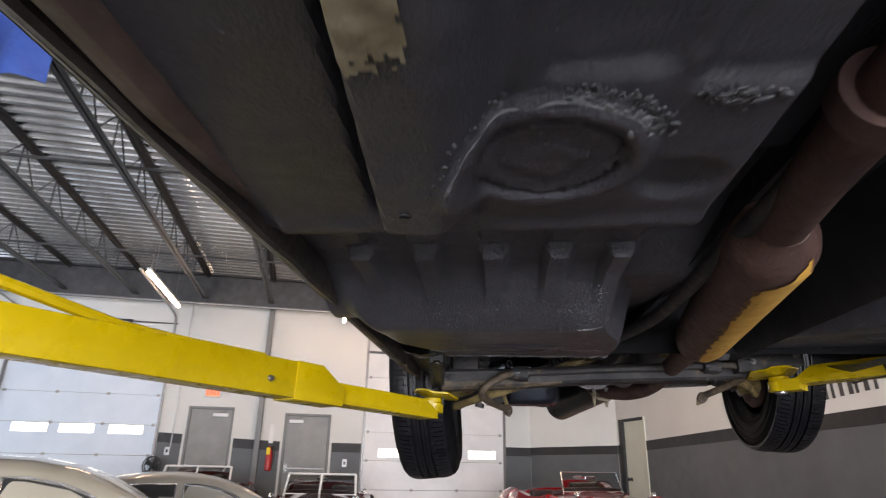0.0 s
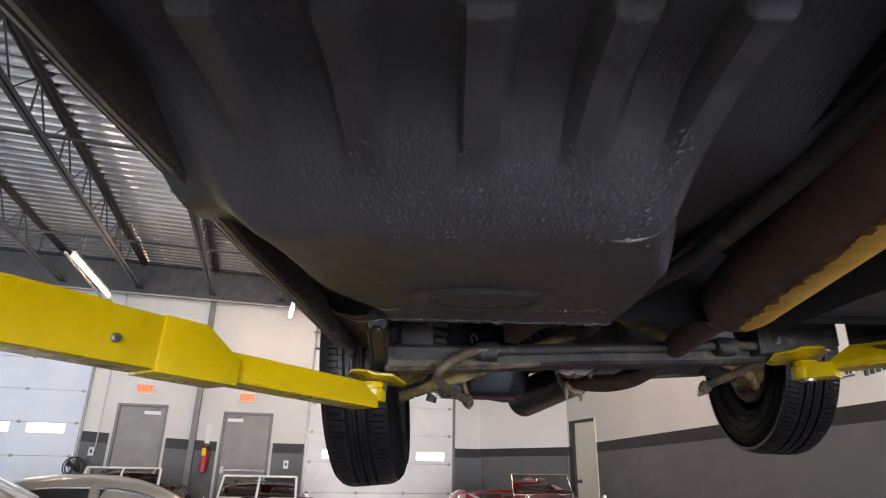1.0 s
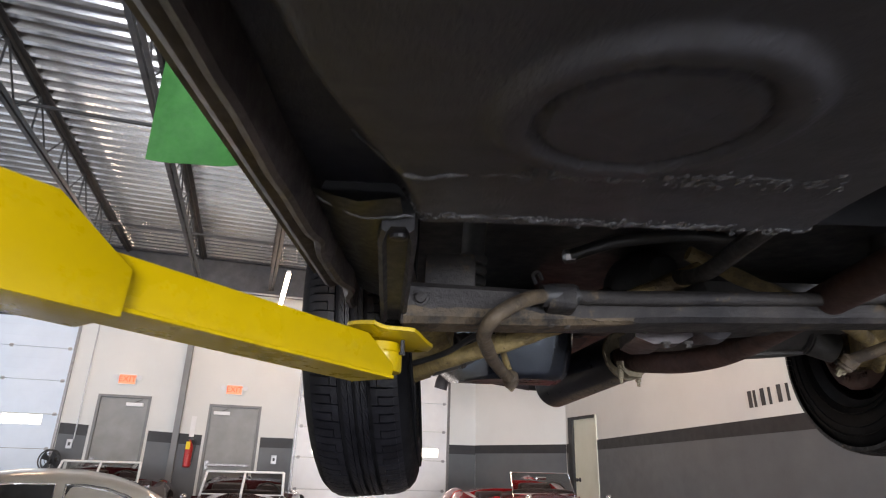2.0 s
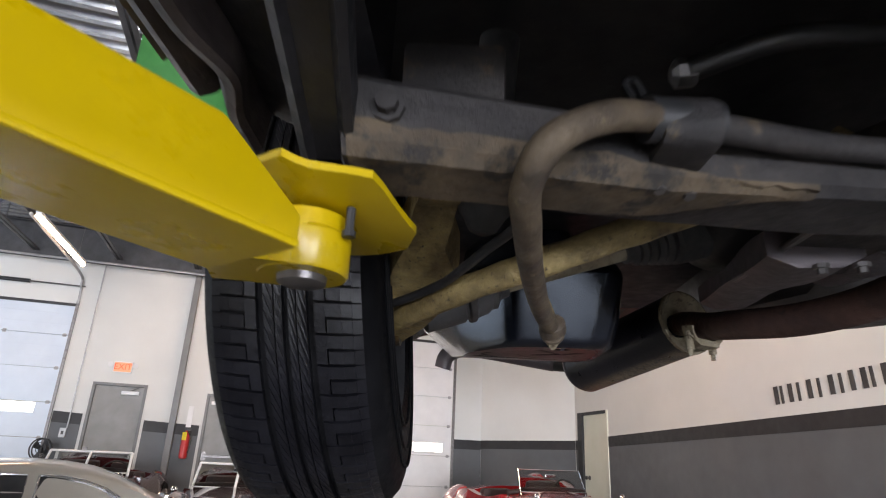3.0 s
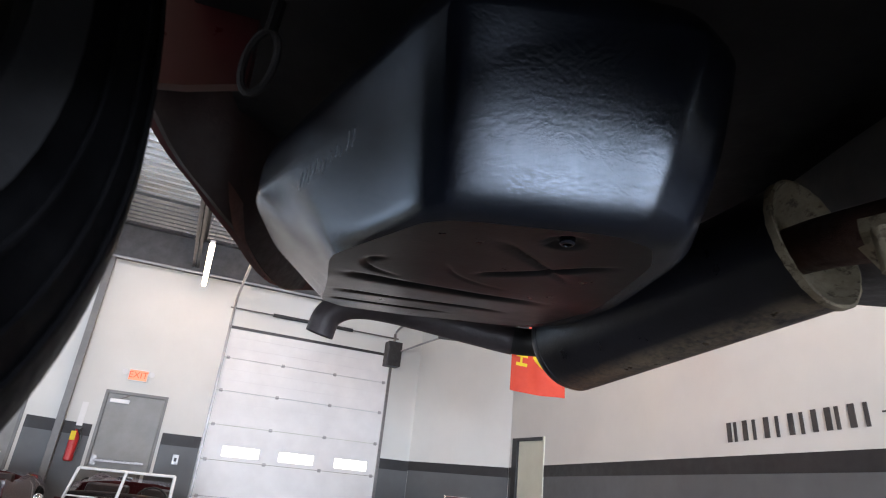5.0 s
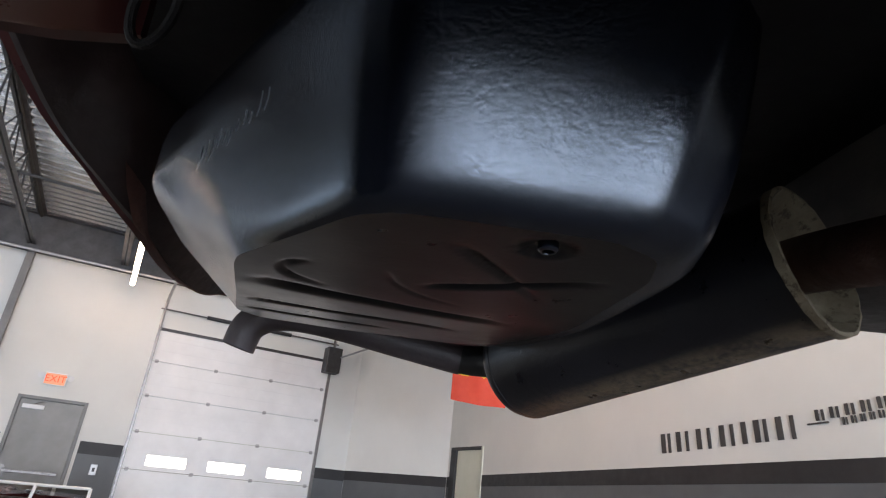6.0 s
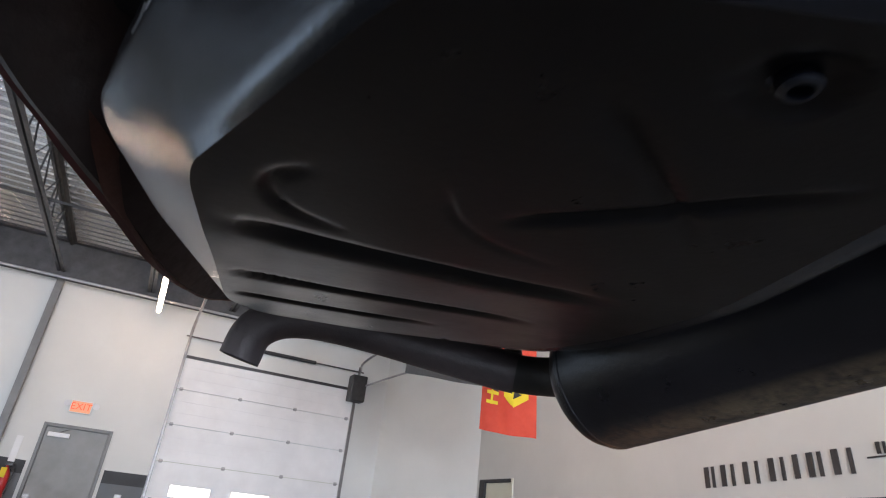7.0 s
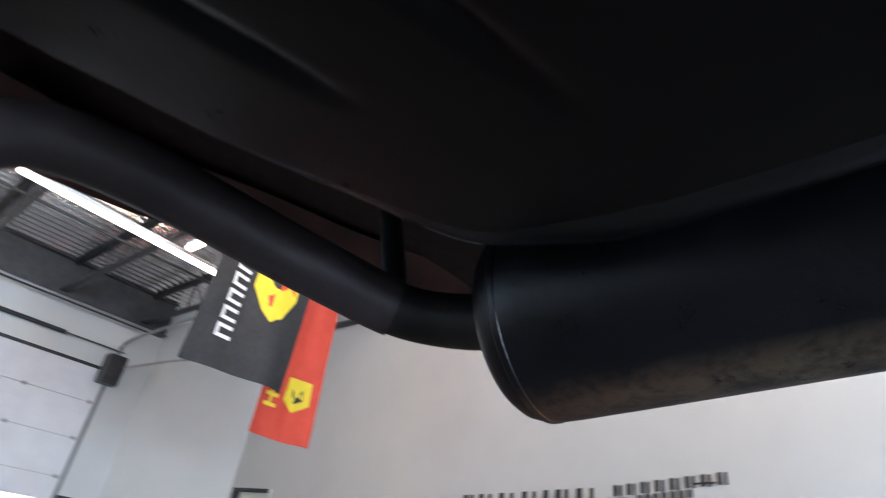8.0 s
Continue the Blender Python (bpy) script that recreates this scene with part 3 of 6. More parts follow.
# fire extinguisher on the column side, with its sign
ex = thing("fire_extinguisher", "red fire extinguisher with yellow tag on the wall", "extinguisher")
ex.matrix_world = M1 @ pose(-0.30, 0, 0)
bm = bmesh.new()
disc_ring(bm, (0, -0.10, 0.95), (0, 0, 1), [(0, 0.05), (0.02, 0.07), (0.36, 0.07), (0.42, 0.05), (0.46, 0.022), (0.50, 0.022)], 20)
part("cylinder", bm, RED_TANK, ex, smooth=True)
bm = bmesh.new()
box(bm, (-0.060, -0.178, 1.27), (0.015, -0.165, 1.41), bevel=0.004)
part("tag", bm, YELLOW_PRINT, ex, "yellow inspection tag")
bm = bmesh.new()
box(bm, (-0.03, -0.16, 1.44), (0.07, -0.08, 1.48), bevel=0.006)
part("valve", bm, BLACK_METAL, ex)
bm = bmesh.new()
sweep(bm, smooth_line([(0.02, -0.12, 1.44), (0.10, -0.14, 1.36), (0.09, -0.16, 1.15), (0.075, -0.16, 1.05)], 5), 0.011, 8)
part("hose", bm, BLACK_METAL, ex)
bm = bmesh.new()
box(bm, (-0.345, -0.016, 1.50), (-0.255, -0.004, 1.88), M1)
box(bm, (-0.32, -0.018, 1.52), (-0.28, -0.0165, 1.86), M1)
tagged(part("wall_sign", bm, WHITE_METAL), "narrow white extinguisher sign on the wall", "sign")
for s, z in ((-2.33, 1.30), (1.28, 1.13)):
    bx = thing("switch_box", "small grey electrical box on the dark lower wall", "switch", group="switch boxes")
    bx.matrix_world = M1 @ pose(s, -0.006, z)
    bm = bmesh.new()
    box(bm, (-0.05, -0.05, -0.08), (0.05, 0.0, 0.08), bevel=0.005)
    part("case", bm, CONDUIT, bx)
    bm = bmesh.new()
    box(bm, (-0.02, -0.058, -0.03), (0.02, -0.05, 0.03))
    part("rocker", bm, BLACK_METAL, bx)
bm = bmesh.new()
sweep(bm, [M1 @ Vector((-2.28, -0.02, 1.38)), M1 @ Vector((-2.28, -0.02, 4.39))], 0.012, 8)
tagged(part("wall_conduit", bm, CONDUIT), "thin grey conduit running up the wall", "conduit")


# lettering on the east wall: the name in plain bars of the letters' size
def on_east(bm, s, z, w, h, d=0.012):
    box(bm, (s, -d, z), (s + w, -0.002, z + h), M2 @ Matrix.Translation((s, 0, z)) @ Matrix.Rotation(-0.058, 4, "Y") @ Matrix.Translation((-s, 0, -z)))


sign = thing("wall_lettering", "charcoal company lettering on the white wall", "lettering")
at = -7.18
for w in (0.17, 0.23, 0.25, 0.23, 0.09, 0.18, 0.25):
    # each letter is a thick and a thin bar
    bm = bmesh.new()
    z = 1.93 + 0.066 * (at + 7.18)
    on_east(bm, at + 0.12 * w, z, min(0.055, 0.55 * w), 0.19)
    if w > 0.1:
        on_east(bm, at + 0.66 * w, z + 0.004, 0.034, 0.19)
    part("letter_bar", bm, SIGN_INK, sign)
    at += w + 0.032
for s0, z0, w, h, n in ((-5.47, 2.155, 0.98, 0.085, 8), (-5.25, 2.115, 0.48, 0.055, 7)):
    for k in range(n):
        s = s0 + w * k / n
        bm = bmesh.new()
        on_east(bm, s + 0.16 * w / n, z0 + 0.12 * (s - s0), 0.22 * w / n, h)
        on_east(bm, s + 0.58 * w / n, z0 + 0.12 * (s - s0), 0.16 * w / n, h)
        part("small_letter_bar", bm, SIGN_INK, sign)
for s, z in ((-5.53, 2.125), (-4.79, 2.255)):
    bm = bmesh.new()
    on_east(bm, s, z, 0.18, 0.012)
    part("rule", bm, SIGN_INK, sign)
# ---- the car on the lift: an underside seen from below ----
car = thing("lifted_car", "dark red classic car raised on a yellow lift, black undercoated floor", "car", (0.78, 1.2, 1.2))
car.matrix_world = pose(0.78, 1.2, 1.2)
HOME = car.matrix_world.inverted()


def cpart(name, bm, material, label="", smooth=True, parent=None):
    ob = part(name, bm, material, parent or car, label, smooth)
    ob.matrix_parent_inverse = Matrix() if parent else HOME
    return ob


def hump(v, c, w):
    return math.exp(-((v - c) / w) ** 2)


def plug_relief(x, y, cx, cy, k=1.0):
    """A round cover: an outer ring, a groove, a disc and a stamped square."""
    dx, dy = (x - cx) / k, (y - cy) / k
    r = math.hypot(dx, dy)
    z = -0.009 * step01(0.092, 0.078, r)
    z += 0.010 * hump(r, 0.0605, 0.0036)
    z += 0.004 * step01(0.058, 0.052, r)
    q = max(abs(dx * 0.8 + dy * 0.6), abs(dx * 0.6 - dy * 0.8))
    z -= 0.0022 * step01(0.028, 0.022, q)
    return z


def pan_height(x, y):
    """The underside of the near floor pan; small z stands lower, nearer to the eye below it."""
    front = step01(0.735, 0.685, y)
    z = 1.492
    # front floor with the seat rail box
    zf = 1.478
    rx = x + 0.09 * (y - 0.45) - 0.009
    rail = step01(0.350, 0.362, rx) * step01(0.452, 0.405, rx) * step01(0.665, 0.590, y)
    zf -= 0.040 * rail
    zf += plug_relief(x, y, 0.490, 0.537, 0.92)
    zf += 0.006 * (step01(0.466, 0.480, rx) * step01(0.556, 0.540, rx) * step01(0.447, 0.431, y) + step01(0.560, 0.574, rx) * step01(0.462, 0.446, y))
    zf += 0.024 * hump(rx, 0.350, 0.0055) * step01(0.67, 0.60, y)
    # a second dish beside the cover
    zf += 0.008 * step01(0.040, 0.022, math.hypot(x - 0.600, y - 0.585))
    zf -= 0.003 * hump(y, 0.675, 0.015)
    # ribbed middle that dips to the rear
    zr = 1.500 - 0.056 * step01(0.84, 1.035, y)
    for cx in (0.284, 0.361, 0.444, 0.520, 0.593):
        rib = step01(cx - 0.017, cx - 0.010, x) * step01(cx + 0.024, cx + 0.010, x)
        zr -= rib * (0.017 * step01(0.785, 0.796, y) * step01(0.965, 0.86, y) + 0.009 * step01(0.705, 0.712, y) * step01(0.768, 0.755, y))
    zr += 0.050 * step01(1.0, 1.56, y)
    zr += 0.8 * plug_relief(x, y, 0.468, 1.337, 1.15) * step01(1.1, 1.2, y)
    z = front * zf + (1 - front) * zr
    # edges roll up to the sill and to the tunnel
    left = 0.215 + 0.030 * step01(0.9, 1.1, y) + 0.05 * step01(1.25, 1.55, y)
    z += (0.012 + 0.030 * step01(0.95, 1.15, y)) * step01(left + 0.025, left - 0.008, x)
    right = 0.640 - 0.036 * step01(0.69, 0.74, y) * step01(1.15, 1.0, y) + 0.055 * step01(1.05, 1.5, y)
    z += 0.085 * step01(right, right + 0.034, x)
    z += 0.0022 * noise.noise(Vector((x * 9, y * 9, 0.3))) + 0.0008 * noise.noise(Vector((x * 55, y * 55, 1.3)))
    return z


def height_sheet(xs, ys, f):
    bm = bmesh.new()
    prev = None
    for y in ys:
        now = [bm.verts.new((x, y, f(x, y))) for x in xs]
        if prev:
            for k in range(len(xs) - 1):
                bm.faces.new((prev[k], now[k], now[k + 1], prev[k + 1]))
        prev = now
    return bm


def spread(a, b, step):
    n = max(1, round((b - a) / step))
    return [a + (b - a) * i / n for i in range(n + 1)]


pan = cpart("floor_pan", height_sheet(spread(0.195, 0.745, 0.0046), spread(-1.0, 0.1, 0.02)[:-1] + spread(0.1, 1.56, 0.0046), pan_height), UNDERCOAT, "black undercoated floor pan with ribs and a round cover")
cpart("floor_pan", height_sheet(spread(0.985, 1.40, 0.012), spread(-1.0, 1.56, 0.012), lambda x, y: pan_height(1.70 - x, y) + 0.02 + 0.02 * (x - 0.985)), UNDERCOAT, "black undercoated floor pan")

bm = bmesh.new()
disc_ring(bm, (0.380, 0.555, pan_height(0.380, 0.555) + 0.004), (0, 0, -1), [(0.0042, 0.0052), (0.0050, 0.0049), (0.0052, 0.0040), (0.001, 0.0036), (0.0005, 0.001)], 16)
cpart("drain_grommet", bm, BLACK_TRIM, "small black drain hole with a raised rim", parent=pan)
# bare patch and sealer beads
bm = height_sheet(spread(0.366, 0.436, 0.0025), spread(0.17, 0.385, 0.0025), lambda x, y: pan_height(x, y) - 0.0012)
loose = []
for f in bm.faces:
    c = f.calc_center_median()
    edge_ = max(abs(c.x - 0.397 - 0.09 * (0.30 - c.y)) / 0.020, (c.y - 0.27) / 0.097, (0.25 - c.y) / 0.2)
    if edge_ + 0.14 * noise.noise(c * 45) + 0.10 * noise.noise(c * 230) > 1.0:
        loose.append(f)
bmesh.ops.delete(bm, geom=loose, context="FACES")
cpart("bare_patch", bm, BARE_STEEL, "patch scraped to pale primer")


def bead(points, r, name="sealer_bead", material=None):
    line = smooth_line(points, 14)
    bm = bmesh.new()
    radii = [r * 0.7 * (0.75 + 0.75 * noise.noise(Vector((p.x * 60, p.y * 60, 0)))) for p in line]
    line = [p + Vector((0, 0.004 * noise.noise(p * 45), 0.002 * noise.noise(p * 70))) for p in line]
    sweep(bm, line, radii, 8)
    return cpart(name, bm, material or SEALER, "lumpy glossy seam sealer")


def sealer_glint_lumps(points, count, wide, r, seed):
    """Glossy sealer drips and undercoat sparkle strewn along a line, joined as one run."""
    rnd = random.Random(seed)
    line = smooth_line(points, 10)
    bm = bmesh.new()
    for _ in range(count):
        p = line[rnd.randrange(len(line))]
        x, y = p.x + rnd.gauss(0, 0.006), p.y + rnd.gauss(0, wide)
        k = r * rnd.uniform(0.35, 1.0) ** 1.6
        m = Matrix.Translation((x, y, pan_height(x, y) - 0.0004)) @ Matrix.Rotation(rnd.uniform(0, 3.1), 4, "Z") @ Matrix.Diagonal((k * rnd.uniform(0.8, 2.4), k, k * 0.75, 1))
        bmesh.ops.create_icosphere(bm, subdivisions=1, radius=1.0, matrix=m)
    ob = cpart("sealer_glint_run", bm, SEALER, "glossy lumps for seam sealer and undercoat sparkle")
    ob["kind"] = "stuff"
    return ob


bead([(x, 1.442 + 0.006 * math.sin(7 * x), pan_height(x, 1.442) + 0.001) for x in spread(0.26, 0.70, 0.05)], 0.0030)
SEAM = [(0.305, 1.541), (0.345, 1.542), (0.374, 1.543), (0.428, 1.546), (0.465, 1.548), (0.51, 1.549), (0.56, 1.552), (0.605, 1.553), (0.70, 1.554)]
bead([(x, y, pan_height(x, y)) for x, y in SEAM], 0.0036)
sealer_glint_lumps([(x, y, 0) for x, y in SEAM], 300, 0.0050, 0.0032, 3)
sealer_glint_lumps([(0.40, 1.438, 0), (0.48, 1.438, 0), (0.544, 1.443, 0), (0.66, 1.446, 0)], 220, 0.007, 0.0028, 4)
bead([(0.220, 1.516, 1.500), (0.243, 1.534, 1.491), (0.267, 1.537, 1.486), (0.285, 1.540, 1.489), (0.31, 1.543, 1.492)], 0.0017)
bead([(0.490 + 0.077 * math.cos(a), 0.537 + 0.077 * math.sin(a), pan_height(0.490 + 0.077 * math.cos(a), 0.537 + 0.077 * math.sin(a))) for a in spread(-3.1, -0.35, 0.25)], 0.0024)
sealer_glint_lumps([(0.41, 0.512, 0), (0.432, 0.474, 0), (0.46, 0.457, 0)], 30, 0.004, 0.0019, 6)
sealer_glint_lumps([(0.500, 0.455, 0), (0.530, 0.462, 0), (0.553, 0.482, 0), (0.567, 0.505, 0)], 150, 0.004, 0.0028, 7)
sealer_glint_lumps([(0.585, 0.462, 0), (0.604, 0.470, 0), (0.625, 0.468, 0)], 90, 0.0045, 0.0028, 8)
# Specks strewn on ribs and pan as sparkle of the glossy undercoat.
sealer_glint_lumps([(0.30, 0.79, 0), (0.45, 0.79, 0), (0.59, 0.79, 0)], 160, 0.012, 0.0014, 9)
sealer_glint_lumps([(0.34, 0.93, 0), (0.45, 0.95, 0), (0.57, 0.95, 0), (0.59, 0.97, 0)], 320, 0.028, 0.0012, 10)
sealer_glint_lumps([(0.36, 0.96, 0), (0.45, 0.97, 0), (0.55, 0.96, 0), (0.585, 0.95, 0)], 700, 0.030, 0.0011, 12)
sealer_glint_lumps([(0.30, 0.60, 0), (0.45, 0.80, 0), (0.60, 1.20, 0), (0.34, 1.0, 0), (0.50, 0.30, 0)], 160, 0.12, 0.0012, 11)
bead([(x, y, pan_height(x, y)) for x, y in ((0.560, 1.020), (0.580, 1.022), (0.598, 1.012), (0.606, 0.985))], 0.0024)

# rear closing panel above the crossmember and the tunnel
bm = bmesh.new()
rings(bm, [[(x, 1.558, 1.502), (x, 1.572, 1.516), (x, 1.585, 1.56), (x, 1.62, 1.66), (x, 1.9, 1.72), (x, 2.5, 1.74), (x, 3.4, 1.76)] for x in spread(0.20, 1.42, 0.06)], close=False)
cpart("rear_floor", bm, UNDERCOAT_SHADED, "undercoated rear floor, darkened for its shade")
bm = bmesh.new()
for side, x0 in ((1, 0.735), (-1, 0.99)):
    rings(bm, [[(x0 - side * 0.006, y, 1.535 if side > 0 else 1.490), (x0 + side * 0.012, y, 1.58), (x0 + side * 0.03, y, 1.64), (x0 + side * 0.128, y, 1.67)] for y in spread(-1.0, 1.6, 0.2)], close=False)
cpart("tunnel", bm, UNDERCOAT_SHADED, "undercoated centre tunnel, darkened for its shade")

# Unseen sheet added above the pans so no light shows through gaps.
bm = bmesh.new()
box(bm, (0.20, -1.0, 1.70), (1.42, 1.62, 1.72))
cpart("gap_sheet", bm, UNDERCOAT_SHADED, "dark sheet added above the pans to close gaps", smooth=False)

# sill and its flanges
def extrude_profile(profile, ys, shift=None):
    bm = bmesh.new()
    rings(bm, [[(x + (shift(y)[0] if shift else 0), y, z + (shift(y)[1] if shift else 0)) for x, z in profile] for y in ys])
    return bm


def wander(y):
    return (0.0007 * noise.noise(Vector((y * 9, 0, 0))), 0.0007 * noise.noise(Vector((0, y * 9, 5))))


for flip in (False, True):
    side = (lambda x: 1.595 - x) if flip else (lambda x: x)
    sill = [(side(x), z) for x, z in ((0.168, 1.66), (0.1685, 1.56), (0.169, 1.515), (0.171, 1.501), (0.175, 1.494), (0.182, 1.490), (0.192, 1.493), (0.200, 1.503), (0.215, 1.56), (0.215, 1.66))]
    cpart("sill", extrude_profile(sill, spread(-1.1, 1.80, 0.02), wander), SILL_DARK, "scuffed brown-black sill")
    lip = [(side(x), z) for x, z in ((0.1610, 1.56), (0.1615, 1.506), (0.1640, 1.502), (0.1670, 1.505), (0.1675, 1.56))]
    cpart("sill_edge", extrude_profile(lip, spread(-1.1, 1.78, 0.02), wander), CREAM_EDGE, "thin cream sill edge")
    flange = [(side(x), z) for x, z in ((0.196, 1.50), (0.204, 1.472), (0.210, 1.470), (0.214, 1.474), (0.218, 1.51))]
    bm = bmesh.new()
    loops = []
    for y in spread(-1.1, 1.84, 0.008):
        # hammered outwards in two places and folded over towards its rear end
        bend = 0.005 * hump(y, 1.575, 0.022) - 0.003 * hump(y, 1.62, 0.02) + 0.012 * hump(y, 1.755, 0.03)
        dx = 0.0009 * noise.noise(Vector((y * 25, 2, 0))) + bend
        dz = 0.0022 * noise.noise(Vector((y * 11, 7, 0))) + 0.004 * hump(y, 1.60, 0.03)
        loops.append([(x + (-dx if flip else dx) * (1.52 - z) / 0.05, y, z + dz) for x, z in flange])
    rings(bm, loops)
    cpart("sill_flange", bm, SILL_DARK, "bent seam flange")
    bm = bmesh.new()
    rings(bm, [[(side(0.212), y, 1.505), (side(0.235), y, 1.494), (side(0.262), y, 1.487), (side(0.300), y, 1.492 + 0.02 * step01(1.60, 1.84, y))] for y in spread(1.50, 1.84, 0.02)], close=False)
    rings(bm, [[(side(0.14), 1.80, 1.545 + h), (side(0.20), 1.835, 1.51 + h), (side(0.30), 1.845, 1.512 + h)] for h in (0.0, 0.1, 0.24)], close=False)
    cpart("arch_closing_panel", bm, STRAP_BLACK, "black panel ahead of the wheel arch")
brown = [(0.212, 1.500), (0.218, 1.476), (0.228, 1.468), (0.240, 1.467), (0.250, 1.474), (0.256, 1.492), (0.23, 1.512)]


def rail_run(y):
    dx, dz = wander(y * 1.6)
    return (1.6 * dx - 0.012 * step01(0.30, 0.72, y), 1.6 * dz + 0.022 * step01(0.42, 0.72, y))


cpart("jacking_rail", extrude_profile(brown, spread(-1.0, 0.72, 0.015), rail_run), SILL_BROWN, "rusty brown rail along the sill")

# strap from the sill to the crossmember
bm = bmesh.new()
a, b = Vector((0.295, 1.548, 1.484)), Vector((0.272, 1.800, 1.448))
loops = []
for t in spread(0, 1, 0.1):
    p = a.lerp(b, t)
    w = (0.0165 + 0.004 * (1 - t)) * min(1.0, 0.78 + 3.0 * t)
    loops.append([(p.x - w, p.y, p.z + 0.026), (p.x - w, p.y, p.z - 0.004), (p.x - w + 0.005, p.y, p.z - 0.007), (p.x - w + 0.009, p.y, p.z - 0.001), (p.x + w - 0.009, p.y, p.z - 0.001), (p.x + w - 0.005, p.y, p.z - 0.007), (p.x + w, p.y, p.z - 0.004), (p.x + w, p.y, p.z + 0.026)])
rings(bm, loops)
strap = cpart("strap", bm, STRAP_BLACK, "black pressed-steel reinforcing strap")
bm = bmesh.new()
disc_ring(bm, (0.295, 1.566, 1.481), (0, 0.1, -1), [(0, 0.0095), (0.004, 0.0095), (0.005, 0.007), (0.006, 0.003)], 12)
cpart("bolt", bm, STRAP_BLACK, parent=strap, smooth=False)

# crossmember
def beam_line(x):
    """The middle of the crossmember at x: it bows to the rear and climbs towards its far end."""
    stops = [(0.285, 1.797, 1.466), (0.50, 1.866, 1.481), (0.69, 1.912, 1.500), (0.90, 1.922, 1.507), (1.08, 1.922, 1.514), (1.28, 1.932, 1.545)]
    for (x0, y0, z0), (x1, y1, z1) in zip(stops, stops[1:]):
        if x <= x1 or x1 == 1.28:
            t = (x - x0) / (x1 - x0)
            return y0 + (y1 - y0) * t, z0 + (z1 - z0) * t


bm = bmesh.new()
section = [(-0.030, -0.020), (-0.022, -0.028), (0.070, -0.028), (0.078, -0.020), (0.078, 0.020), (0.070, 0.028), (-0.022, 0.028), (-0.030, 0.020)]
loops = []
for x in spread(0.285, 1.27, 0.025):
    k = (x - 0.285) / 0.985
    mid = 4 * k * (1 - k)
    cy, cz = beam_line(x)
    h = 1.0 - 0.12 * mid
    rear = max(0.030, min(1.885 + 0.36 * (min(x, 1.56 - x) - 0.447), 1.970) - cy)
    loops.append([(x, cy + (p if p < 0 else p / 0.078 * rear), cz + q * h) for p, q in section])
rings(bm, loops)
beam = cpart("crossmember", bm, BEAM_GREY, "greasy grey rear suspension crossmember")
bm = bmesh.new()
loops = []
for x in spread(0.288, 0.62, 0.012):
    k = (x - 0.285) / 0.985
    cy, cz = beam_line(x)
    h = 1.0 - 0.48 * k * (1 - k)
    back = 0.026 + 0.003 * noise.noise(Vector((x * 60, 1, 0))) - 0.046 * step01(0.46, 0.62, x)
    rag = 0.012 * noise.noise(Vector((x * 45, 3, 0))) - 0.016 * step01(0.44, 0.62, x)
    loops.append([(x, cy - 0.0312, cz - 0.008 * h + rag), (x, cy - 0.0312, cz - 0.0205 * h), (x, cy - 0.0235, cz - 0.0290 * h), (x, cy + back, cz - 0.0300 * h), (x, cy + back, cz - 0.026 * h), (x, cy - 0.020, cz - 0.024 * h)])
rings(bm, loops)
cpart("dirt_skin", bm, CAKED_DIRT, "caked tan dirt along its lower edge", parent=beam)
for x, y, z in ((0.310, 1.771, 1.470), (1.20, 1.890, 1.532)):
    bm = bmesh.new()
    disc_ring(bm, (x, y + 0.004, z), (0, -1, 0), [(0, 0.0105), (0.004, 0.0105), (0.004, 0.007), (0.011, 0.007)], 8)
    cpart("bolt", bm, BEAM_GREY, smooth=False, parent=beam)
bm = bmesh.new()
prism(bm, [(1.10, 1.500), (1.275, 1.520), (1.275, 1.572), (1.22, 1.584), (1.10, 1.552)], 1.845, 1.900, axis=1)
soften(bm, 0.003)
cpart("end_plate", bm, BEAM_GREY, "flat grey end plate", parent=beam)
for x in (1.14, 1.255):
    bm = bmesh.new()
    disc_ring(bm, (x, 1.847, 1.53 + 0.16 * (x - 1.14)), (0, -1, 0), [(0, 0.009), (0.006, 0.009), (0.006, 0.005), (0.012, 0.005)], 6)
    cpart("plate_bolt", bm, STEEL, smooth=False, parent=beam)
bm = bmesh.new()
box(bm, (0.312, 1.812, 1.485), (0.384, 1.885, 1.549), bevel=0.005)
cpart("mount_pad", bm, BEAM_GREY, "grey steel mount block")

# anti-roll bar with its clamps
bar = smooth_line([(0.465, 2.126, 1.414), (0.441, 2.045, 1.418), (0.416, 1.925, 1.419), (0.401, 1.835, 1.422), (0.395, 1.790, 1.428), (0.406, 1.764, 1.445), (0.440, 1.777, 1.470), (0.480, 1.802, 1.487), (0.55, 1.828, 1.494), (0.64, 1.858, 1.502), (0.76, 1.876, 1.510), (0.92, 1.880, 1.516), (1.04, 1.868, 1.522), (1.11, 1.866, 1.520), (1.150, 1.895, 1.512), (1.147, 1.945, 1.500), (1.11, 2.015, 1.478), (1.062, 2.080, 1.456)], 8)
bm = bmesh.new()
turn = [next(k for k, p in enumerate(bar) if k > 40 and p.x > 0.50), next(k for k, p in enumerate(bar) if k > 40 and p.x > 1.04)]
sweep(bm, bar[:turn[0] + 1], 0.0102, 14)
roll = cpart("anti_roll_bar", bm, BAR_BROWN, "dirty steel anti-roll bar bent along the crossmember")
bm = bmesh.new()
sweep(bm, bar[turn[0] - 1:turn[1] + 2], 0.0100, 14)
cpart("bar_run", bm, BEAM_GREY, "greasy grey middle run of the bar", parent=roll)
bm = bmesh.new()
sweep(bm, bar[turn[1]:], 0.0102, 14)
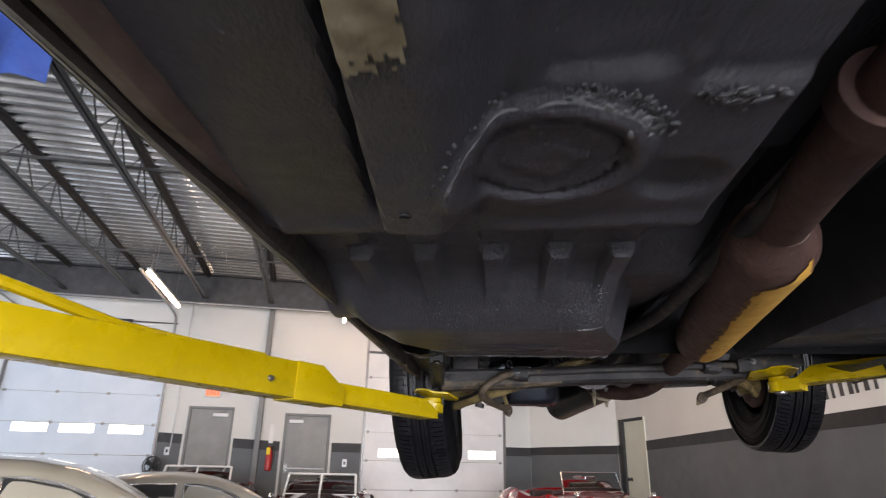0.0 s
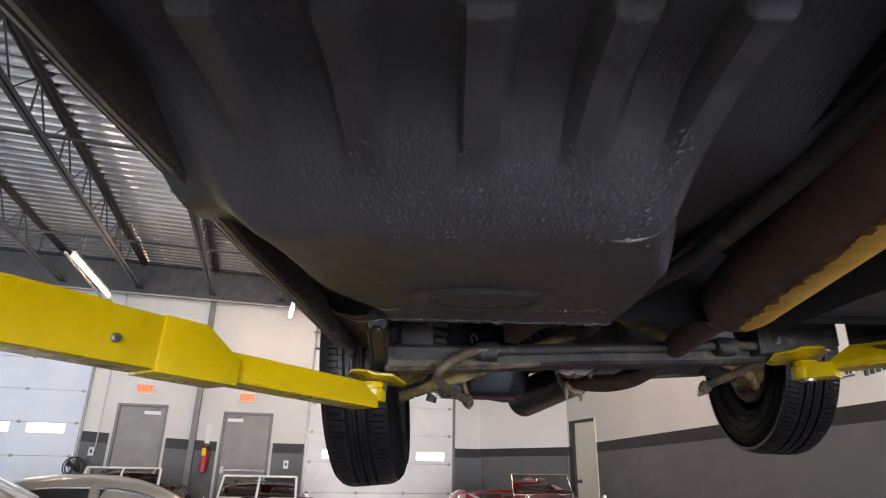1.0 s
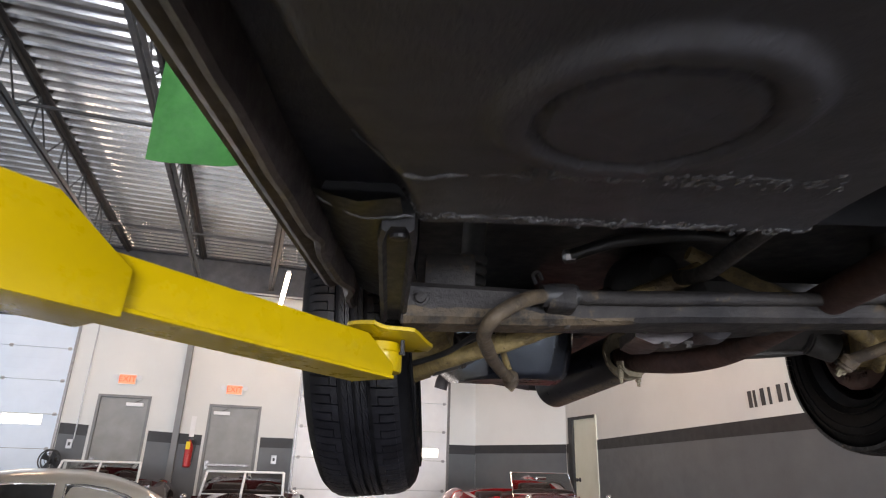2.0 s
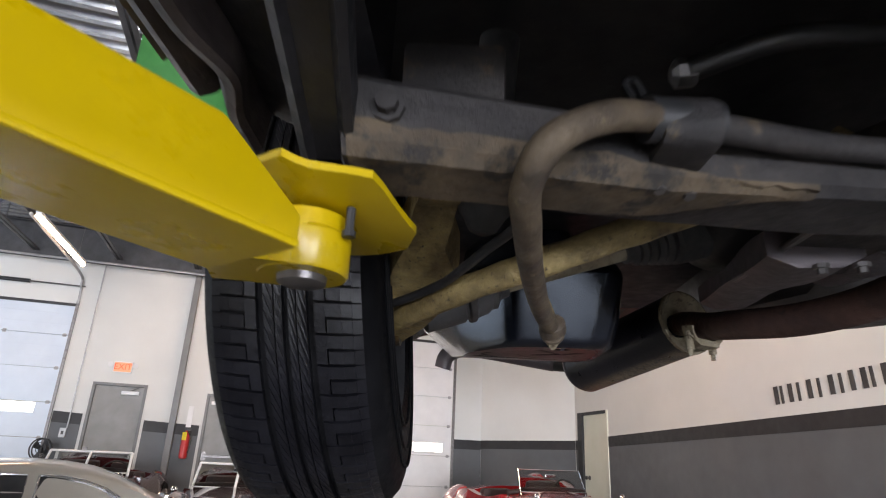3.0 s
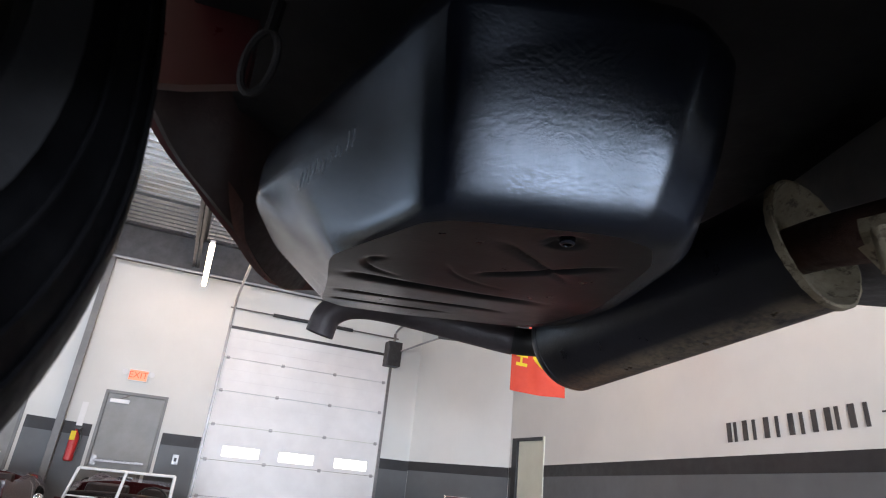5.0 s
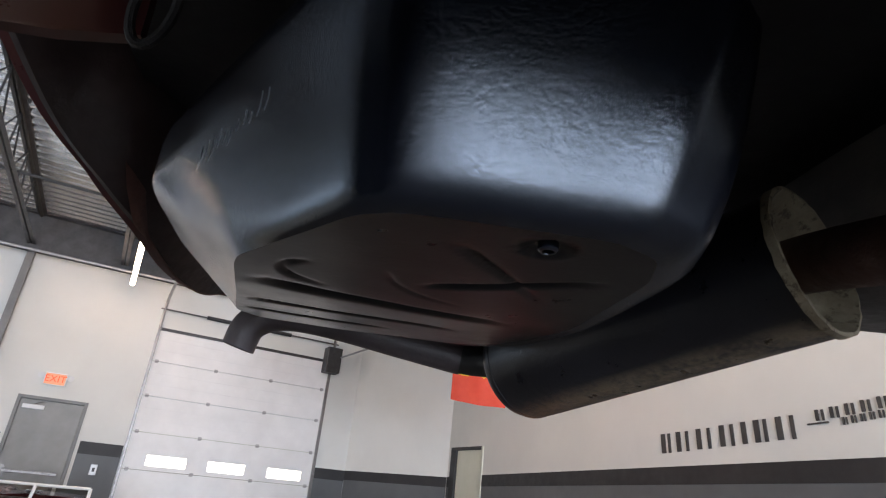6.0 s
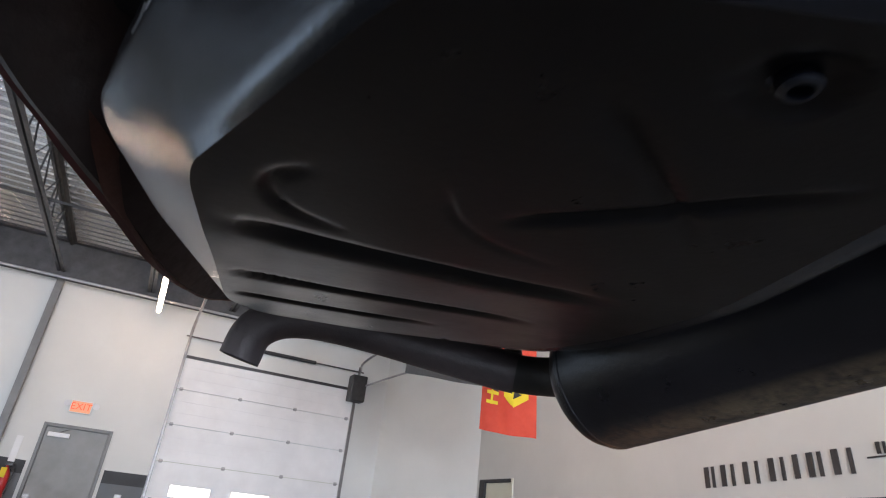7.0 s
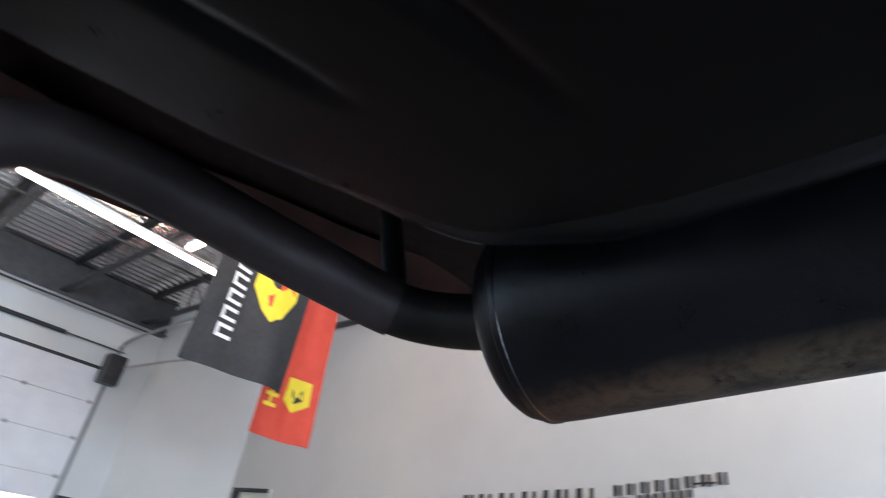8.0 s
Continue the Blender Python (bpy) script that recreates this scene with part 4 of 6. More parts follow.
cpart("bar_end", bm, BAR_BROWN, "brown far end of the bar", parent=roll)
for x, y, dz in ((0.499, 1.810, 0.005), (1.035, 1.866, 0.036)):
    bm = bmesh.new()
    sweep(bm, [(x - 0.024, y - 0.004, 1.483 + dz), (x + 0.026, y + 0.006, 1.487 + dz)], [0.0155, 0.0155], 18)
    cpart("bar_bush", bm, BLACK_METAL, "black rubber bar bush", parent=roll)
    bm = bmesh.new()
    prism(bm, [(p, q + dz) for p, q in ((y - 0.015, 1.476), (y - 0.013, 1.494), (y - 0.002, 1.503), (y + 0.050, 1.506), (y + 0.052, 1.464), (y - 0.004, 1.464), (y - 0.012, 1.468))], x - 0.015, x + 0.024, axis=0)
    soften(bm, 0.004)
    cpart("clamp", bm, BEAM_GREY, "grey bar clamp", parent=roll)
    for dx, dy in ((-0.006, 0.036), (0.018, 0.044)):
        bm = bmesh.new()
        disc_ring(bm, (x + dx, y + dy, 1.462 + dz), (0.1, -0.3, -1), [(0, 0.008), (0.007, 0.008), (0.007, 0.0045), (0.014, 0.0045)], 6)
        cpart("clamp_bolt", bm, STEEL, smooth=False, parent=roll)
    bm = bmesh.new()
    sweep(bm, smooth_line([(x - 0.030, y - 0.002, 1.500 + dz), (x - 0.034, y + 0.002, 1.514 + dz), (x - 0.026, y + 0.006, 1.520 + dz), (x - 0.020, y + 0.006, 1.508 + dz)], 5), 0.0028, 6)
    cpart("clip", bm, BLACK_METAL, parent=roll)
for p, way in (((0.466, 2.122, 1.416), (0.14, 0.78, -0.50)), ((1.068, 2.072, 1.458), (-0.35, 0.6, -0.6))):
    way = Vector(way).normalized()
    bm = bmesh.new()
    disc_ring(bm, Vector(p) - way * 0.006, way, [(0, 0.011), (0.002, 0.0145), (0.014, 0.0155), (0.017, 0.0125), (0.020, 0.014), (0.024, 0.013), (0.025, 0.008)], 18)
    cpart("end_bush", bm, BAR_BROWN, "worn link bush", parent=roll)
    bm = bmesh.new()
    disc_ring(bm, Vector(p) + way * 0.019, way, [(0, 0.0085), (0.009, 0.0085), (0.009, 0.005), (0.017, 0.0045)], 6)
    cpart("link_nut", bm, CREAM_RUST, "tan link nut", smooth=False, parent=roll)


bm = bmesh.new()
sweep(bm, [(0.464, 2.128, 1.430), (0.452, 2.150, 1.475), (0.446, 2.165, 1.515)], 0.0062, 10)
cpart("drop_link", bm, TAN, "tan steel drop link", parent=roll)


# wheels
def make_wheel(name, centre, lean, facing, r=0.29, half=0.0925):
    """A wheel with its hollow side and hub carrier turned to facing (1 or -1 along x)."""
    hub = new(name)
    hub.parent = car
    hub.matrix_parent_inverse = HOME
    hub.matrix_basis = pose(*centre, 0, lean, 0)
    grow = r / 0.29
    profile = [(-half + 0.008, 0.178), (-half - 0.004, 0.205), (-half - 0.004, 0.235), (-half, 0.258), (-half + 0.006, 0.2725), (-half + 0.018, 0.2845), (-half + 0.030, r - 0.0055), (-0.03, r - 0.005), (0.03, r - 0.005),
               (half - 0.030, r - 0.0055), (half - 0.018, 0.2845), (half - 0.006, 0.2725), (half, 0.258), (half + 0.004, 0.235), (half + 0.004, 0.205), (half - 0.008, 0.178)]
    inner = [(half - 0.02, 0.172), (-half + 0.02, 0.172)]
    bm = bmesh.new()
    sides = 96
    loops = [[(h, rr * math.cos(2 * math.pi * k / sides), rr * math.sin(2 * math.pi * k / sides)) for k in range(sides)] for h, rr in [(h, rr if rr > 0.286 else rr * grow) for h, rr in profile + inner]]
    rings(bm, loops + [loops[0]], caps=False)
    bmesh.ops.remove_doubles(bm, verts=bm.verts[:], dist=1e-5)
    tyre = part("tyre", bm, RUBBER, hub, "worn black radial tyre", True)
    for h, rr in ((half + 0.0045, 0.250), (half + 0.0048, 0.228), (half + 0.004, 0.196)):
        bm = bmesh.new()
        sweep(bm, [(facing * h, rr * math.cos(2 * math.pi * k / 72), rr * math.sin(2 * math.pi * k / 72)) for k in range(73)], 0.0022, 6)
        part("sidewall_rib", bm, RUBBER, tyre)
    # tread: two plain centre ribs with slanted cuts, and two wide shoulders cut across, each standing proud of the casing
    bm = bmesh.new()

    def block(h0, h1, a0, a1, slant, lift):
        corners = []
        for rr_off in (-0.008, lift):
            for h, a in ((h0, a0), (h1, a0 + slant), (h1, a1 + slant), (h0, a1)):
                drop = 0.0048 * max(0.0, (abs(h) - 0.040) / 0.03) ** 2
                q = r + rr_off - drop
                corners.append(bm.verts.new((h, q * math.cos(a), q * math.sin(a))))
        for f in ((0, 3, 2, 1), (4, 5, 6, 7), (0, 1, 5, 4), (1, 2, 6, 5), (2, 3, 7, 6), (3, 0, 4, 7)):
            bm.faces.new([corners[i] for i in f])
    n = 116
    w = 2 * math.pi / n
    for k in range(n):
        a = k * w
        for s in (-1, 1):
            # two narrow ribs a side, cut aslant
            block(s * 0.0030, s * 0.0105, a, a + 0.93 * w, 1.5 * w * s, 0.0035)
            block(s * 0.0118, s * 0.0215, a + 0.4 * w, a + 0.4 * w + 0.90 * w, 1.7 * w * s, 0.0035)
            # wide shoulder: cuts that run in from the edge and turn at their inner end
            off = 0.35 * w if s > 0 else 0.0
            block(s * 0.0290, s * 0.0400, a + off, a + off + (1.0 if k % 2 else 0.84) * w, 0.10 * w * s, 0.0035)
            block(s * 0.0400 if k % 2 else s * 0.0415, s * 0.0560, a + off + 0.10 * w * s, a + off + 0.10 * w * s + 0.80 * w, 0.10 * w * s, 0.0035)
            block(s * 0.0560, s * 0.0665, a + off + 0.20 * w * s, a + off + 0.20 * w * s + 0.80 * w, 0.06 * w * s, 0.0030)
            block(s * 0.0665, s * 0.0760, a + off + 0.26 * w * s, a + off + 0.26 * w * s + 0.90 * w, 0.05 * w * s, 0.0012)
    bmesh.ops.recalc_face_normals(bm, faces=bm.faces[:])
    part("tread", bm, TREAD, tyre, "ribbed tread with slanted cuts and long grooves")
    bm = bmesh.new()
    f = facing
    dish = [(-0.05, 0.03), (-0.045, 0.10), (-0.035, 0.150), (-0.02, 0.160), (half - 0.035, 0.166), (half - 0.030, 0.160), (half - 0.022, 0.160), (half - 0.016, 0.172), (half - 0.004, 0.180), (half - 0.012, 0.181)]
    rings(bm, [[(f * h, rr * math.cos(2 * math.pi * k / 48), rr * math.sin(2 * math.pi * k / 48)) for k in range(48)] for h, rr in dish], caps=False)
    part("rim", bm, BLACK_METAL, hub, "dark steel rim", True)
    bm = bmesh.new()
    disc_ring(bm, (0, 0, 0), (f, 0, 0), [(-0.04, 0.02), (-0.035, 0.125), (0.045, 0.132), (0.052, 0.137), (0.058, 0.132), (0.062, 0.11), (0.055, 0.095), (0.060, 0.07), (0.078, 0.055), (0.09, 0.045), (0.10, 0.03)], 40)
    for v in bm.verts:
        v.co += 0.0035 * noise.noise_vector(v.co * 38)
    part("brake_drum", bm, HUB_GREASE if facing > 0 else RUST_PIPE, hub, "rust-brown brake drum", True)
    for k in range(10):
        a = 2 * math.pi * k / 10
        bm = bmesh.new()
        disc_ring(bm, (f * 0.058, 0.108 * math.cos(a), 0.108 * math.sin(a)), (f, 0, 0), [(0, 0.008), (0.008, 0.008), (0.008, 0.004), (0.014, 0.004)], 6)
        part("drum_bolt", bm, HUB_GREASE if facing > 0 else RUST_PIPE, hub)
    return hub


make_wheel("wheel", (0.177, 2.330, 1.495), -5.2, 1, r=0.298, half=0.094)
make_wheel("wheel", (1.46, 2.54, 1.600), 2.0, -1, half=0.074)
make_wheel("wheel", (0.235, -0.55, 1.52), 0, 1)
make_wheel("wheel", (1.30, -0.55, 1.54), 0, -1)


# trailing arm, lateral arm, spring and drive shaft at the near wheel, and their twins across
def suspension(flip):
    def q(p):
        return (1.60 - p[0], p[1] + 0.14, p[2] + 0.08) if flip else p

    def plate(stations, name, material, label):
        """A box section along a line: stations are (centre, half width in x, half height)."""
        bm = bmesh.new()
        loops = []
        for c, w, h in stations:
            c = q(c)
            loops.append([(c[0] - w, c[1], c[2] - h), (c[0] + w, c[1], c[2] - h), (c[0] + w, c[1], c[2] + h), (c[0] - w, c[1], c[2] + h)])
        rings(bm, loops)
        bmesh.ops.subdivide_edges(bm, edges=[e for e in bm.edges if e.calc_length() > 0.03], cuts=3, use_grid_fill=True)
        for v in bm.verts:
            v.co += 0.0022 * noise.noise_vector(v.co * 26)
        return cpart(name, bm, material, label)

    arm = plate([((0.352, 1.86, 1.500), 0.022, 0.020), ((0.346, 1.93, 1.524), 0.021, 0.024), ((0.333, 2.02, 1.540), 0.021, 0.028), ((0.320, 2.085, 1.520), 0.023, 0.032), ((0.316, 2.135, 1.494), 0.042, 0.034), ((0.292, 2.19, 1.470), 0.040, 0.036), ((0.270, 2.25, 1.460), 0.034, 0.036), ((0.255, 2.31, 1.46), 0.028, 0.036)], "trailing_arm", TAN, "mud-coloured trailing arm")
    bm = bmesh.new()
    line = smooth_line([q(p) for p in ((0.246, 2.262, 1.424), (0.270, 2.222, 1.428), (0.31, 2.16, 1.437), (0.385, 2.085, 1.452), (0.465, 2.032, 1.470), (0.53, 2.012, 1.492), (0.61, 2.0, 1.520), (0.70, 1.99, 1.555), (0.78, 1.98, 1.59))], 8)
    sweep(bm, line, [0.0122 + 0.0022 * noise.noise(p * 30) for p in line], 14, flat=1.3)
    cpart("lateral_arm", bm, TAN, "mud-coloured lateral arm")
    bm = bmesh.new()
    prof = [(0, 0.006), (0.004, 0.014), (0.018, 0.022)]
    for k in range(6):
        prof += [(0.022 + 0.019 * k, 0.0255), (0.028 + 0.019 * k, 0.0275), (0.034 + 0.019 * k, 0.0255), (0.038 + 0.019 * k, 0.0205)]
    disc_ring(bm, q((0.380, 2.020, 1.483)), (0.06, -0.10, 1), prof + [(0.22, 0.022)], 24)
    cpart("bump_stop", bm, BOOT, "ribbed black rubber bump stop")
    bm = bmesh.new()
    disc_ring(bm, q((0.250, 2.30, 1.474)), (1, 0, 0) if not flip else (-1, 0, 0), [(0, 0.05), (0.014, 0.058), (0.030, 0.058), (0.034, 0.036), (0.055, 0.034)], 24)
    cpart("hub_carrier", bm, HUB_GREASE, "rust-brown hub carrier")
    axis = Vector((1 if not flip else -1, 0.097, 0.35)).normalized()
    bm = bmesh.new()
    disc_ring(bm, q((0.305, 2.309, 1.473)), axis, [(0, 0.034), (0.003, 0.038), (0.060, 0.038), (0.062, 0.034), (0.066, 0.034), (0.068, 0.0395), (0.077, 0.0395), (0.080, 0.036), (0.096, 0.035), (0.104, 0.030), (0.112, 0.031), (0.120, 0.020), (0.134, 0.018)], 32)
    joint = cpart("outer_joint", bm, BOOT, "dark constant-velocity joint")
    c0 = Vector(q((0.305, 2.309, 1.473)))
    u = axis.cross(Vector((0, 1, 0))).normalized()
    v = axis.cross(u)
    bm = bmesh.new()
    disc_ring(bm, c0 + axis * 0.0685, axis, [(0, 0.039), (0, 0.041), (0.008, 0.041), (0.008, 0.039)], 32)
    cpart("boot_clamp", bm, BEAM_GREY, "thin grey boot clamp", parent=joint)
    ear = c0 + axis * 0.072 + (0.041 * (-1 if v.z > 0 else 1)) * v
    bm = bmesh.new()
    sweep(bm, [ear + 0.012 * Vector((0.55 * math.cos(a), 0.15 * math.cos(a), math.sin(a) - 0.8)) for a in spread(0, 2 * math.pi, 0.35)], 0.0022, 6)
    box(bm, ear + Vector((-0.008, -0.006, -0.005)), ear + Vector((0.008, 0.006, 0.009)), bevel=0.0015)
    cpart("clamp_ear", bm, BEAM_GREY, "bent clamp ear with a loop", parent=joint)
    for k in range(6):
        a = 2 * math.pi * k / 6
        bm = bmesh.new()
        disc_ring(bm, c0 + axis * -0.004 + 0.032 * (math.cos(a) * u + math.sin(a) * v), -axis, [(0, 0.0075), (0.010, 0.0075), (0.010, 0.004), (0.016, 0.004)], 6)
        cpart("joint_bolt", bm, BEAM_GREY, parent=joint)
    a, b = Vector(q((0.305, 2.309, 1.473))) + axis * 0.11, Vector(q((0.305, 2.309, 1.473))) + axis * 0.46
    cpart("drive_shaft", rod(a, b, 0.0125, 16), CREAM_RUST, "tan dusty drive shaft")
    bm = bmesh.new()
    prof = [(0, 0.018)]
    for k in range(5):
        prof += [(0.010 + 0.013 * k, 0.018 + 0.003 * k), (0.016 + 0.013 * k, 0.025 + 0.003 * k)]
    prof += [(0.078, 0.033), (0.082, 0.040), (0.130, 0.042), (0.135, 0.03)]
    disc_ring(bm, Vector(q((0.305, 2.309, 1.473))) + axis * 0.33, axis, prof, 28)
    cpart("axle_boot", bm, BOOT, "ribbed black rubber boot")


suspension(False)
suspension(True)

# final drive housing between the shafts
bm = bmesh.new()
disc_ring(bm, (0.80, 2.20, 1.66), (0, 1, 0), [(0, 0.03), (0.03, 0.05), (0.08, 0.075), (0.16, 0.085), (0.24, 0.07), (0.28, 0.045), (0.29, 0.02)], 24)
cpart("final_drive", bm, BLACK_METAL, "black final drive housing")
bm = bmesh.new()
rings(bm, [[(x0, y, 1.70), (x0 + 0.02, y, zb + 0.035), (x0 + 0.055, y, zb + 0.004), (x0 + 0.12, y, zb), (1.24, y, zb + 0.012), (1.31, y, zb + 0.03), (1.35, y, 1.70)] for x0, y, zb in ((0.97, 2.40, 1.600), (0.955, 2.425, 1.548), (0.945, 2.46, 1.528), (0.93, 2.55, 1.535), (0.925, 2.75, 1.56), (0.93, 3.0, 1.60), (0.95, 3.10, 1.68))])
cpart("boot_floor", bm, BOOT_FLOOR, "dirty grey pressed boot floor")
for a, b in (((0.99, 2.44, 1.527), (1.20, 2.43, 1.537)), ((0.985, 2.50, 1.525), (1.00, 2.80, 1.553))):
    bm = bmesh.new()
    sweep(bm, [a, b], 0.006, 8)
    cpart("seam", bm, BOOT_FLOOR)

# brake hose and lines
bm = bmesh.new()
sweep(bm, smooth_line([(0.530, 1.86, 1.567), (0.60, 1.84, 1.585), (0.70, 1.85, 1.60), (0.78, 1.86, 1.60)], 8), 0.010, 10)
cpart("brake_hose", bm, BLACK_METAL, "black hose with steel end")
bm = bmesh.new()
disc_ring(bm, (0.518, 1.864, 1.566), (1, -0.1, 0.1), [(0, 0.006), (0.004, 0.012), (0.018, 0.012), (0.02, 0.009)], 8)
cpart("hose_end", bm, STEEL, "shiny hose fitting", smooth=False)
bm = bmesh.new()
sweep(bm, smooth_line([(0.256, 2.178, 1.438), (0.275, 2.158, 1.440), (0.307, 2.130, 1.445), (0.343, 2.090, 1.452), (0.362, 2.050, 1.456), (0.384, 2.010, 1.464), (0.410, 1.96, 1.472), (0.44, 1.92, 1.50)], 8), 0.0052, 10)
cpart("brake_hose", bm, BLACK_METAL, "black brake hose along the lateral arm")

# cradle plate behind the crossmember, with a folded edge, and the arms that carry the final drive
bm = bmesh.new()
prism(bm, [(0.698, 1.950), (0.712, 2.190), (0.76, 2.19), (0.84, 2.13), (0.95, 2.06), (0.95, 1.950)], 1.499, 1.505)
cradle = cpart("cradle_plate", bm, BEAM_GREY, "flat grey cradle plate", parent=beam)
bm = bmesh.new()
sweep(bm, [(0.696, 1.985, 1.494), (0.710, 2.190, 1.499)], 0.0042, 8)
cpart("folded_edge", bm, STEEL, "worn bright folded edge", parent=cradle)
bm = bmesh.new()
loops = []
for k in range(9):
    t = k / 8
    p = Vector((0.735, 2.06, 1.495)).lerp(Vector((0.80, 2.42, 1.535)), t)
    w, hh = 0.052 - 0.012 * t, 0.020 - 0.004 * t + 0.004 * math.sin(9 * t)
    loops.append([(p.x - w, p.y, p.z + hh), (p.x - w, p.y, p.z - 0.4 * hh), (p.x - 0.4 * w, p.y, p.z - hh), (p.x + 0.5 * w, p.y, p.z - 0.9 * hh), (p.x + w, p.y, p.z - 0.2 * hh), (p.x + w, p.y, p.z + hh)])
rings(bm, loops)
cpart("drive_carrier", bm, TAILPIPE, "brown cast carrier arm under the final drive")
bm = bmesh.new()
disc_ring(bm, (0.83, 2.05, 1.52), (0.1, 1, 0.08), [(0, 0.02), (0.01, 0.034), (0.05, 0.040), (0.09, 0.034), (0.17, 0.030), (0.19, 0.02)], 20)
cpart("drive_housing", bm, UNDERCOAT, "blue-black housing above the exhaust pipe")
for p in ((0.735, 2.055, 1.478), (0.77, 2.045, 1.478)):
    bm = bmesh.new()
    disc_ring(bm, p, (0, 0, -1), [(0, 0.008), (0.005, 0.008), (0.005, 0.005), (0.011, 0.005)], 6)
    cpart("cradle_bolt", bm, STEEL, smooth=False, parent=beam)

# grey pipe along the tunnel
bm = bmesh.new()
sweep(bm, smooth_line([(0.715, -0.6, 1.50), (0.725, 0.4, 1.512), (0.742, 0.8, 1.522), (0.748, 1.25, 1.524), (0.716, 1.60, 1.536), (0.730, 1.85, 1.545), (0.74, 2.0, 1.58)], 10), 0.0125, 12)
cpart("tunnel_pipe", bm, BEAM_GREY, "grey pipe along the tunnel")

# exhaust: front pipe, resonator, S-bend, muffler and tailpipe
ex_line = smooth_line([(0.70, -0.9, 1.50), (0.722, 0.2, 1.505), (0.735, 0.55, 1.512), (0.772, 0.80, 1.517)], 8)
bm = bmesh.new()
sweep(bm, ex_line, 0.0275, 20)
cpart("front_pipe", bm, RUST_PIPE, "rust-brown front exhaust pipe")
bm = bmesh.new()
axis = Vector((0.165, 0.96, 0.01)).normalized()
disc_ring(bm, (0.772, 0.785, 1.517), axis, [(0, 0.028), (0.015, 0.031), (0.035, 0.047), (0.06, 0.054), (0.68, 0.055), (0.74, 0.050), (0.81, 0.030), (0.87, 0.026)], 36)
reson = cpart("resonator", bm, RUST_PIPE, "rust-brown round resonator")
bm = bmesh.new()
u = axis.cross(Vector((0, 0, 1))).normalized()
v = u.cross(axis)
for layer, lift, grow, mat, words in ((0, 0.0006, 0.16, RUST_EDGE, "brown rust margin"), (1, 0.0012, 0.0, RUST_ORANGE, "bright orange rust along the resonator")):
    bm = bmesh.new()
    loops = []
    for h in spread(0.030, 0.77, 0.006):
        c = Vector((0.772, 0.785, 1.517)) + axis * h
        ends = min(1.0, (h - 0.024) / 0.07, (0.785 - h) / 0.10)
        wob = 0.11 * noise.noise(Vector((h * 34, layer * 5, 0))) + 0.10 * noise.noise(Vector((h * 120, 3, layer)))
        rr = 0.0552 if h > 0.06 else 0.0472 + 0.32 * (h - 0.035)
        if h > 0.68:
            rr = 0.0552 - 0.083 * (h - 0.68)
        if h > 0.74:
            rr = 0.0502 - 0.285 * (h - 0.74)
        a1 = -0.87 + 0.05 * noise.noise(Vector((h * 60, 9, layer))) + 0.5 * grow
        a0 = a1 - max(0.05, (0.95 + grow) * ends + wob)
        loops.append([c + (rr + lift) * (math.cos(a) * u + math.sin(a) * v) for a in [a0 + (a1 - a0) * i / 9 for i in range(10)]])
    rings(bm, loops, close=False)
    cpart("rust_streak", bm, mat, words, parent=reson)
bm = bmesh.new()
disc_ring(bm, (0.729, 0.515, 1.512), (0.05, 1, 0), [(0, 0.0285), (0, 0.0345), (0.026, 0.0345), (0.026, 0.0285)], 24)
box(bm, (0.750, 0.515, 1.476), (0.792, 0.541, 1.486), bevel=0.003)
cl = cpart("pipe_clamp", bm, RUST_PIPE, "dark pipe clamp with a bright bolt")
bm = bmesh.new()
disc_ring(bm, (0.772, 0.528, 1.478), (0, 0.1, -1), [(0, 0.013), (0.003, 0.013), (0.003, 0.009), (0.010, 0.009), (0.010, 0.0055), (0.020, 0.0055)], 8)
cpart("bolt", bm, GLEAM_TRIM, "bright bolt", smooth=False, parent=cl)
cpart("hanger_rod", rod((0.80, 1.15, 1.50), (0.80, 1.16, 1.62), 0.003, 6), BEAM_GREY)

s_line = smooth_line([(0.912, 1.62, 1.525), (0.930, 1.85, 1.522), (0.946, 2.05, 1.516), (0.953, 2.18, 1.510), (0.940, 2.30, 1.502), (0.903, 2.40, 1.501), (0.868, 2.50, 1.513), (0.856, 2.60, 1.530), (0.864, 2.72, 1.560), (0.868, 2.78, 1.572)], 8)
bm = bmesh.new()
sweep(bm, s_line, 0.0265, 20)
cpart("s_bend", bm, RUST_PIPE, "rust-brown S-bend pipe")

MUF_A, MUF_B = Vector((0.868, 2.751, 1.570)), Vector((0.712, 3.109, 1.513))
axis = (MUF_B - MUF_A).normalized()
bm = bmesh.new()
L = (MUF_B - MUF_A).length
disc_ring(bm, MUF_A, axis, [(0.040, 0.060), (0.0, 0.0675), (-0.002, 0.0698), (0.006, 0.0706), (0.014, 0.0704), (L - 0.040, 0.0715), (L - 0.028, 0.0712), (L - 0.018, 0.0699), (L - 0.010, 0.0670), (L - 0.004, 0.0615), (L, 0.053), (L + 0.003, 0.038), (L + 0.004, 0.02)], 52)
muf = cpart("muffler", bm, MUFFLER, "black painted muffler with rusty lower edge")
bm = bmesh.new()
loops = []
